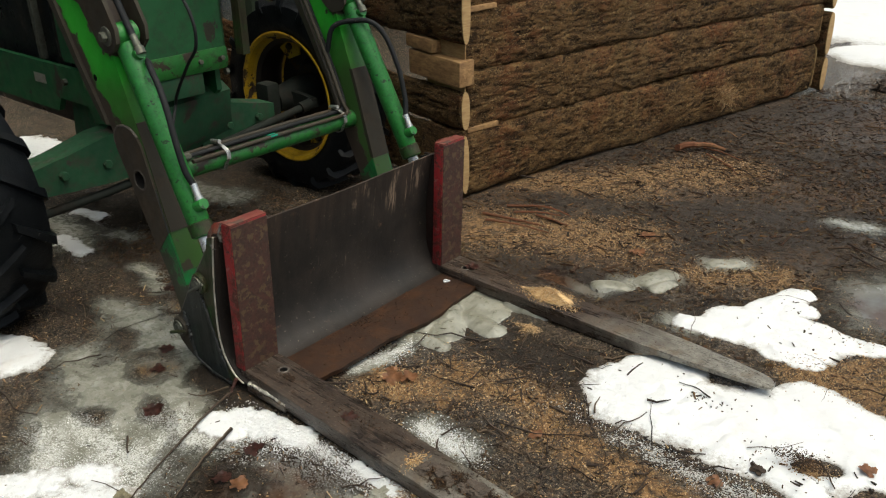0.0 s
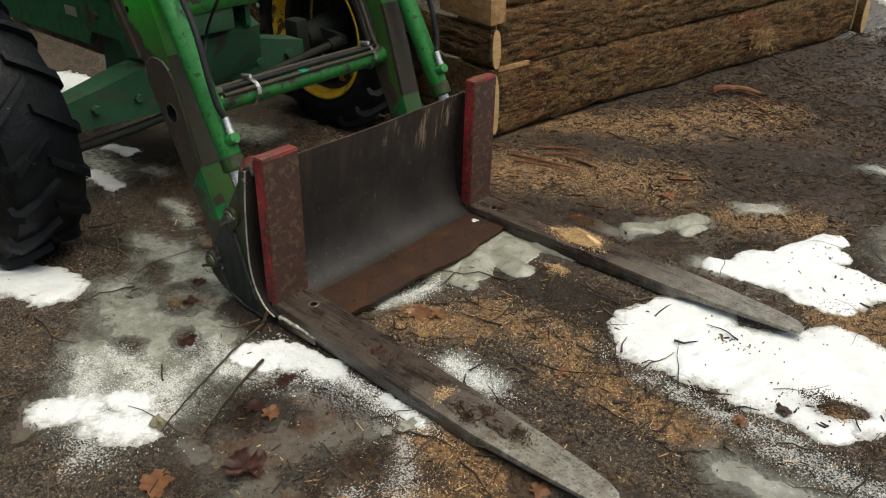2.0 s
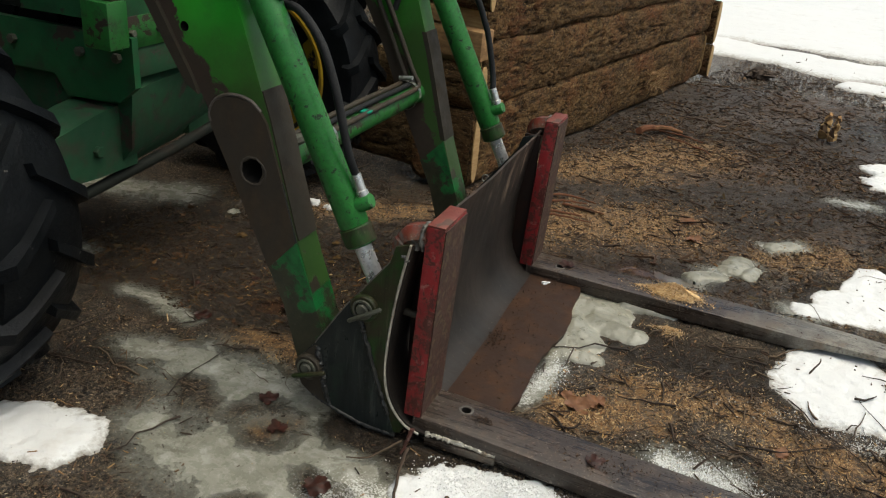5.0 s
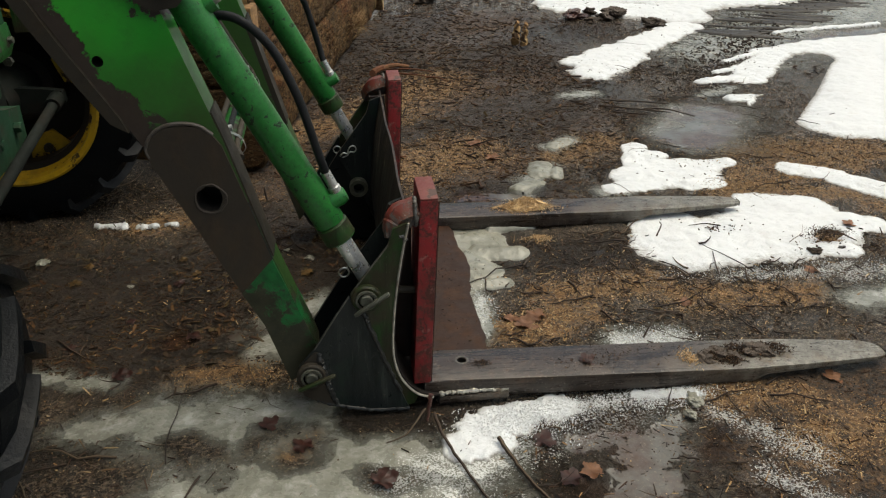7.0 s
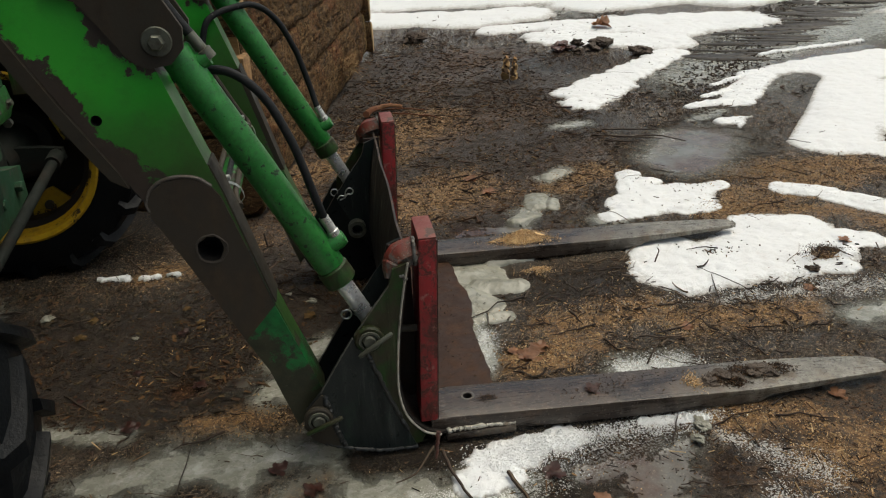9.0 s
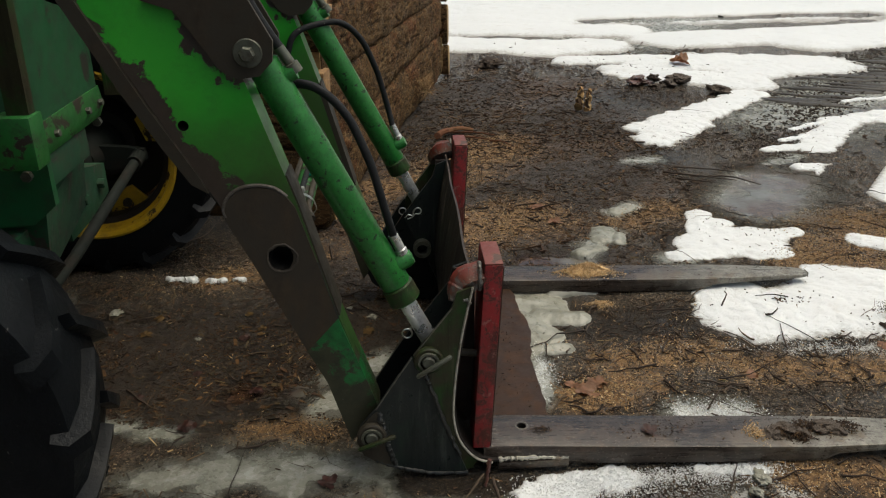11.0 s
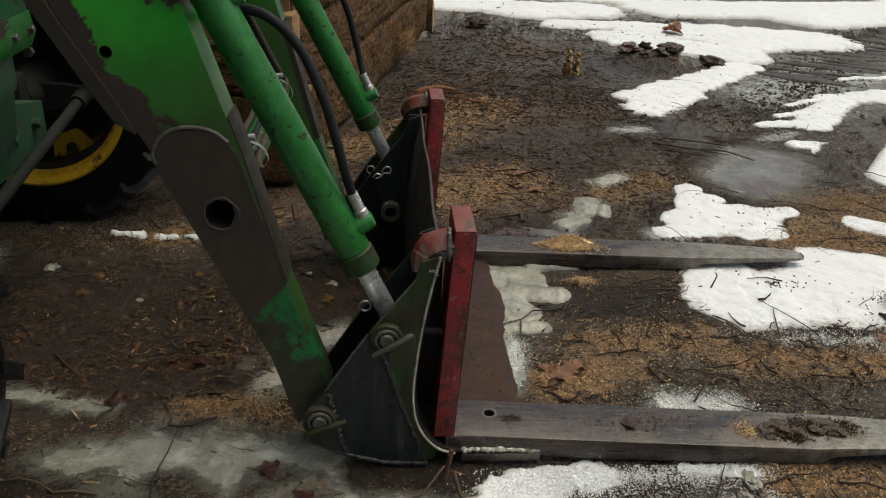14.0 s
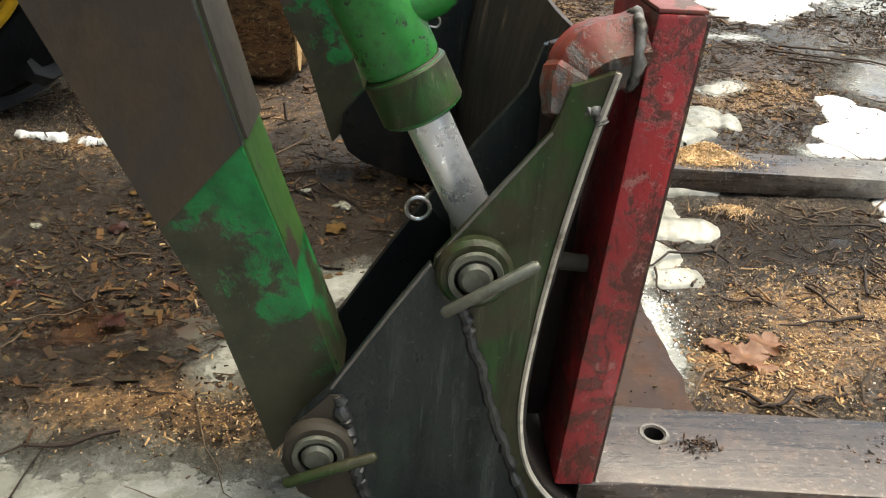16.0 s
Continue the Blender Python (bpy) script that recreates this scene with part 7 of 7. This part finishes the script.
for n, (x, y, size) in enumerate([(0.695, 0.022, 0.020), (0.735, 0.040, 0.024), (0.775, 0.030, 0.018), (0.845, 0.045, 0.028), (0.870, 0.030, 0.018)]):
    clod("mud_lump", x, y, size, MAT_MUDCAKE, "lump of brown mud stuck on the fork blade", "mud", n + 71, 0.047 - 0.02 * (x - 0.7), 0.38, "mud on the fork")
clod("ice_lump", 0.045, 0.885, 0.009, MAT_SNOW, "tiny white lump of ice on the lip", "ice", 41, 0.032, 0.7, "ice lumps")
grains("mud_crumbs", 0.05, 0.55, 0.05, 0.30, 0.002, 0.034, 420, "crumbs of mud on the rusty lip", MAT_CRUMB, "mud")
for x, y, r in ((0.72, 0.030, 0.022), (0.79, 0.050, 0.024), (0.83, 0.035, 0.016), (0.895, 0.040, 0.020), (0.76, 0.006, 0.014)):
    grains("mud_cake", x, y, r, r * 0.7, 0.014, 0.0465, 420, "dark mud caked on the fork blade", MAT_CRUMB, "mud")

for n, (x, y, size, turn, red, z) in enumerate([
    (0.385, 0.046, 0.030, 0.4, 1, 0.054), (0.085, 0.985, 0.036, 2.0, 1, 0.064), (0.224, -0.174, 0.040, 1.1, 1, None), (-0.16, -0.245, 0.042, 0.2, 1, None), (-0.33, -0.12, 0.034, 2.2, 1, None),
    (0.285, 0.315, 0.048, 0.7, 0, None), (0.335, 0.350, 0.040, 2.3, 0, None), (0.262, 0.362, 0.030, 4.1, 0, None), (0.31, -0.285, 0.035, 1.9, 0, None), (0.43, -0.45, 0.075, 2.8, 1, None), (0.30, -0.63, 0.06, 0.9, 0, None), (1.02, -0.04, 0.035, 0.3, 0, None),
    (0.40, 1.81, 0.05, 1.4, 0, None), (0.26, -0.30, 0.035, 2.4, 1, None), (1.56, 0.78, 0.03, 0.6, 0, None), (-0.662, 0.455, 0.030, 1.0, 1, None),
    (-0.82, 0.24, 0.035, 0.1, 1, None), (0.44, 1.63, 0.045, 0.8, 0, None), (1.27, 0.50, 0.03, 1.7, 0, None), (0.80, 0.375, 0.03, 2.6, 0, None), (-0.42, -0.03, 0.03, 0.5, 1, None)]):
    leaf("leaf", x, y, size, turn, MAT_LEAF_RED if red else MAT_LEAF_TAN, "curled dead red-brown leaf" if red else "wet orange-tan dead leaf", z)

rng = random.Random(11)
for n in range(15):
    x, y = rng.uniform(-1.15, -0.25), rng.uniform(0.45, 1.05)
    leaf("leaf", x, y, rng.uniform(0.014, 0.030), rng.uniform(0, 6), MAT_LEAF_OLD if n % 5 else MAT_LEAF_RED, "sodden yellow-brown leaf on the mud" if n % 5 else "curled dead red-brown leaf", None, 0.15, 4 + n % 3)

stick("twig", [(-0.02, -0.06, 0.02), (0.0, -0.16, 0.004), (0.05, -0.30, 0.003), (0.11, -0.44, 0.003), (0.16, -0.52, 0.01)], 0.0042, MAT_TWIG, "long thin dark twig lying on the ice")
stick("twig", [(0.12, -0.16, 0.004), (0.15, -0.26, 0.003), (0.19, -0.35, 0.004), (0.25, -0.46, 0.003)], 0.0055, MAT_TWIG, "dark twig beside the fork heel")
stick("twig", [(-0.10, -0.36, 0.004), (-0.03, -0.40, 0.01), (0.0, -0.41, 0.03)], 0.0032, MAT_TWIG, "short forked twig on the snow")
stick("twig", [(-0.04, -0.05, 0.03), (-0.09, -0.11, 0.012), (-0.14, -0.13, 0.004)], 0.0035, MAT_TWIG, "short dark twig by the fork heel")
stick("twig", [(1.40, 0.68, 0.003), (1.46, 0.72, 0.02), (1.52, 0.66, 0.004)], 0.004, MAT_TWIG, "short dark twig on the snow edge")
stick("twig", [(0.60, 0.20, 0.003), (0.64, 0.24, 0.03), (0.67, 0.29, 0.01)], 0.003, MAT_TWIG, "small twig poking out of the frost")
stick("twig", [(0.86, 0.79, 0.003), (0.88, 0.81, 0.03), (0.885, 0.84, 0.035)], 0.003, MAT_TWIG, "small twig poking out of the snow")
stick("twig", [(-0.30, 1.56, 0.004), (-0.1, 1.60, 0.004), (0.0, 1.62, 0.004)], 0.007, MAT_SPLIT, "long reddish splinter of wet wood by the log wall")
stick("twig", [(-0.28, 1.72, 0.004), (-0.12, 1.80, 0.01), (0.02, 1.80, 0.004)], 0.007, MAT_SPLIT, "long reddish splinter of wet wood by the log wall")
for x, y, turn, ln in ((-0.24, 1.50, 0.25, 0.30), (-0.20, 1.66, 0.55, 0.22), (-0.10, 1.70, -0.1, 0.18), (0.16, 2.95, -0.6, 0.22), (0.10, 3.05, -0.35, 0.26), (0.30, 2.86, -0.8, 0.16)):
    c, d = math.cos(turn) * ln, math.sin(turn) * ln
    stick("twig", [(x, y, 0.004), (x + 0.5 * c, y + 0.5 * d, 0.012), (x + c, y + d, 0.005)], 0.006, MAT_SPLIT, "reddish sliver of split wood on the mud", "splinters by the wall")
stick("twig", [(0.0, 2.92, 0.01), (0.1, 3.02, 0.02), (0.22, 3.05, 0.004)], 0.020, MAT_SPLIT, "split piece of brown bark wood")
for run in ([(1.10, 2.22), (1.24, 2.13), (1.40, 2.03)], [(1.18, 2.30), (1.33, 2.24), (1.44, 2.15)], [(1.30, 2.14), (1.40, 2.10), (1.49, 1.96)], [(1.46, 2.28), (1.50, 2.36), (1.51, 2.42)], [(1.14, 2.12), (1.22, 2.06), (1.28, 2.02)]):
    stick("twig", [(x, y, 0.006 + 0.008 * k) for k, (x, y) in enumerate(run)], 0.005, MAT_TWIG, "thin dark twig on the icy lane", "twigs on the lane")
stick("rusty_strip", [(-0.022, -0.030, 0.05), (-0.03, -0.045, 0.02), (-0.035, -0.06, 0.0)], 0.006, MAT_LEAF_RED, "short rusty red strip hanging at the fork heel")

clod("stone", 0.125, -0.505, 0.020, MAT_STONE, "small rounded yellow-grey stone beside the snow", "stone", 61, None, 0.75)
for n, (x, y, size) in enumerate([(0.945, 3.50, 0.03), (0.99, 3.46, 0.025)]):
    stick("wood_stub", [(x, y, 0.0), (x + 0.004, y + 0.004, 0.07), (x + 0.01, y, 0.13)], size, MAT_CHIPS, "split pale stub of wood standing in the mud", "stubs")
for n, (x, y, size, m, label) in enumerate([(1.75, 4.20, 0.055, MAT_MUDCAKE, "dark frozen clod at the snow edge"), (1.86, 4.27, 0.070, MAT_MUDCAKE, "dark frozen clod at the snow edge"), (1.70, 4.40, 0.045, MAT_CLOD, "dark frozen clod at the snow edge"), (1.53, 4.25, 0.075, MAT_LEAF_RED, "reddish chunk of bark at the snow edge"),
                                            (2.02, 3.92, 0.065, MAT_MUDCAKE, "dark frozen clod on the snow"), (0.56, 5.05, 0.08, MAT_CLOD, "dark lump of bark by the wall end"), (1.34, 0.61, 0.016, MAT_CLOD, "dark crumb of mud on the snow"), (1.63, 4.12, 0.04, MAT_CLOD, "dark frozen clod at the snow edge")]):
    clod("clod", x, y, size, m, label, "clod", n + 1, None, 0.55, "clods")
leaf("leaf", 2.03, 4.85, 0.11, 0.6, MAT_LEAF_TAN, "curled tan dead leaf on the snow", None, 0.45)
for n, (x, y, size) in enumerate([(-1.23, 0.99, 0.020), (-0.325, 0.825, 0.013), (0.63, -0.085, 0.020), (-0.905, 0.80, 0.008), (0.60, -0.13, 0.014), (-0.405, 0.89, 0.010)]):
    clod("ice_lump", x, y, size, MAT_SLUSH, "small pale lump of ice on the mud", "ice", n + 21, None, 0.5, "ice lumps")


def grass_tuft(x, y, z):
    """Dry grass caught against the log wall."""
    rng = random.Random(5)
    bm = None
    for _ in range(170):
        a, ln = rng.uniform(-1.6, 1.6), rng.uniform(0.03, 0.10)
        p = Vector((x + rng.uniform(-0.03, 0.05), y + rng.uniform(-0.09, 0.09), z + rng.uniform(-0.06, 0.04)))
        d = Vector((rng.uniform(0.1, 0.7), a * 0.6, rng.uniform(-0.8, 0.9))).normalized() * ln
        bm = sweep([p, p + d * 0.5 + Vector((0.01, 0, 0.01)), p + d], [0.0018, 0.0014, 0.0005], 4, bm)
    tagged(solid("grass_tuft", bm, MAT_FLAKE, "dry tan grass caught against the log wall", "grass"), kind="stuff")


grass_tuft(-0.06, 3.62, 0.17)


def woods():
    """An unseen dark belt of firs round the clearing, added to hold back sky light and be mirrored in the wet ground;
    open towards the snow field.
    """
    rng = np.random.default_rng(3)
    verts, faces, start = [], [], 0
    for n in range(64):
        a = math.radians(114 + 130 * (n + rng.random()) / 64)
        d = rng.uniform(6, 12)
        cx, cy, h = d * math.cos(a), 0.5 + d * math.sin(a), rng.uniform(10, 16)
        t = np.arange(8) * math.pi / 4
        for z, r in ((-0.2, 0.2), (h * 0.95, 0.03)):
            verts.append(np.stack([cx + r * np.cos(t), cy + r * np.sin(t), np.full(8, z)], 1))
        faces += [(start + k, start + (k + 1) % 8, start + 8 + (k + 1) % 8, start + 8 + k) for k in range(8)]
        start += 16
        # limbs in whorls, each hung with many small sprays that droop outwards
        limbs, sprays = 90, 34
        s = np.repeat(rng.random(limbs) ** 0.85, sprays)
        turn = np.repeat(rng.uniform(0, 2 * np.pi, limbs), sprays)
        out = rng.random(limbs * sprays) ** 0.7
        reach = (0.25 + 2.3 * (1 - s)) * out * np.repeat(rng.uniform(0.7, 1.1, limbs), sprays)
        side = rng.normal(0, 0.16, limbs * sprays) * (0.3 + out)
        p = np.stack([cx + reach * np.cos(turn) - side * np.sin(turn), cy + reach * np.sin(turn) + side * np.cos(turn), 0.9 + (h - 0.9) * s - 0.28 * reach - 0.10 * rng.random(limbs * sprays)], 1)
        tri = p[:, None, :] + rng.normal(0, 0.11, (limbs * sprays, 3, 3)) * np.array([1, 1, 0.45])
        verts.append(tri.reshape(-1, 3))
        faces += (start + np.arange(3 * limbs * sprays).reshape(-1, 3)).tolist()
        start += 3 * limbs * sprays
    me = bpy.data.meshes.new("light_blocking_woods")
    me.from_pydata(np.concatenate(verts).tolist(), [], faces)
    me.materials.append(MAT_FIR)
    tagged(new("light_blocking_woods", me), "unseen dark belt of fir trees, added to block sky light", "woods", kind="stuff")


def fir_material():
    m = Nodes("fir_green")
    return m.done(m.mix(m.noise(0.8, 5), (0.018, 0.03, 0.014), (0.04, 0.055, 0.026)), 0.8)


MAT_FIR = fir_material()
woods()
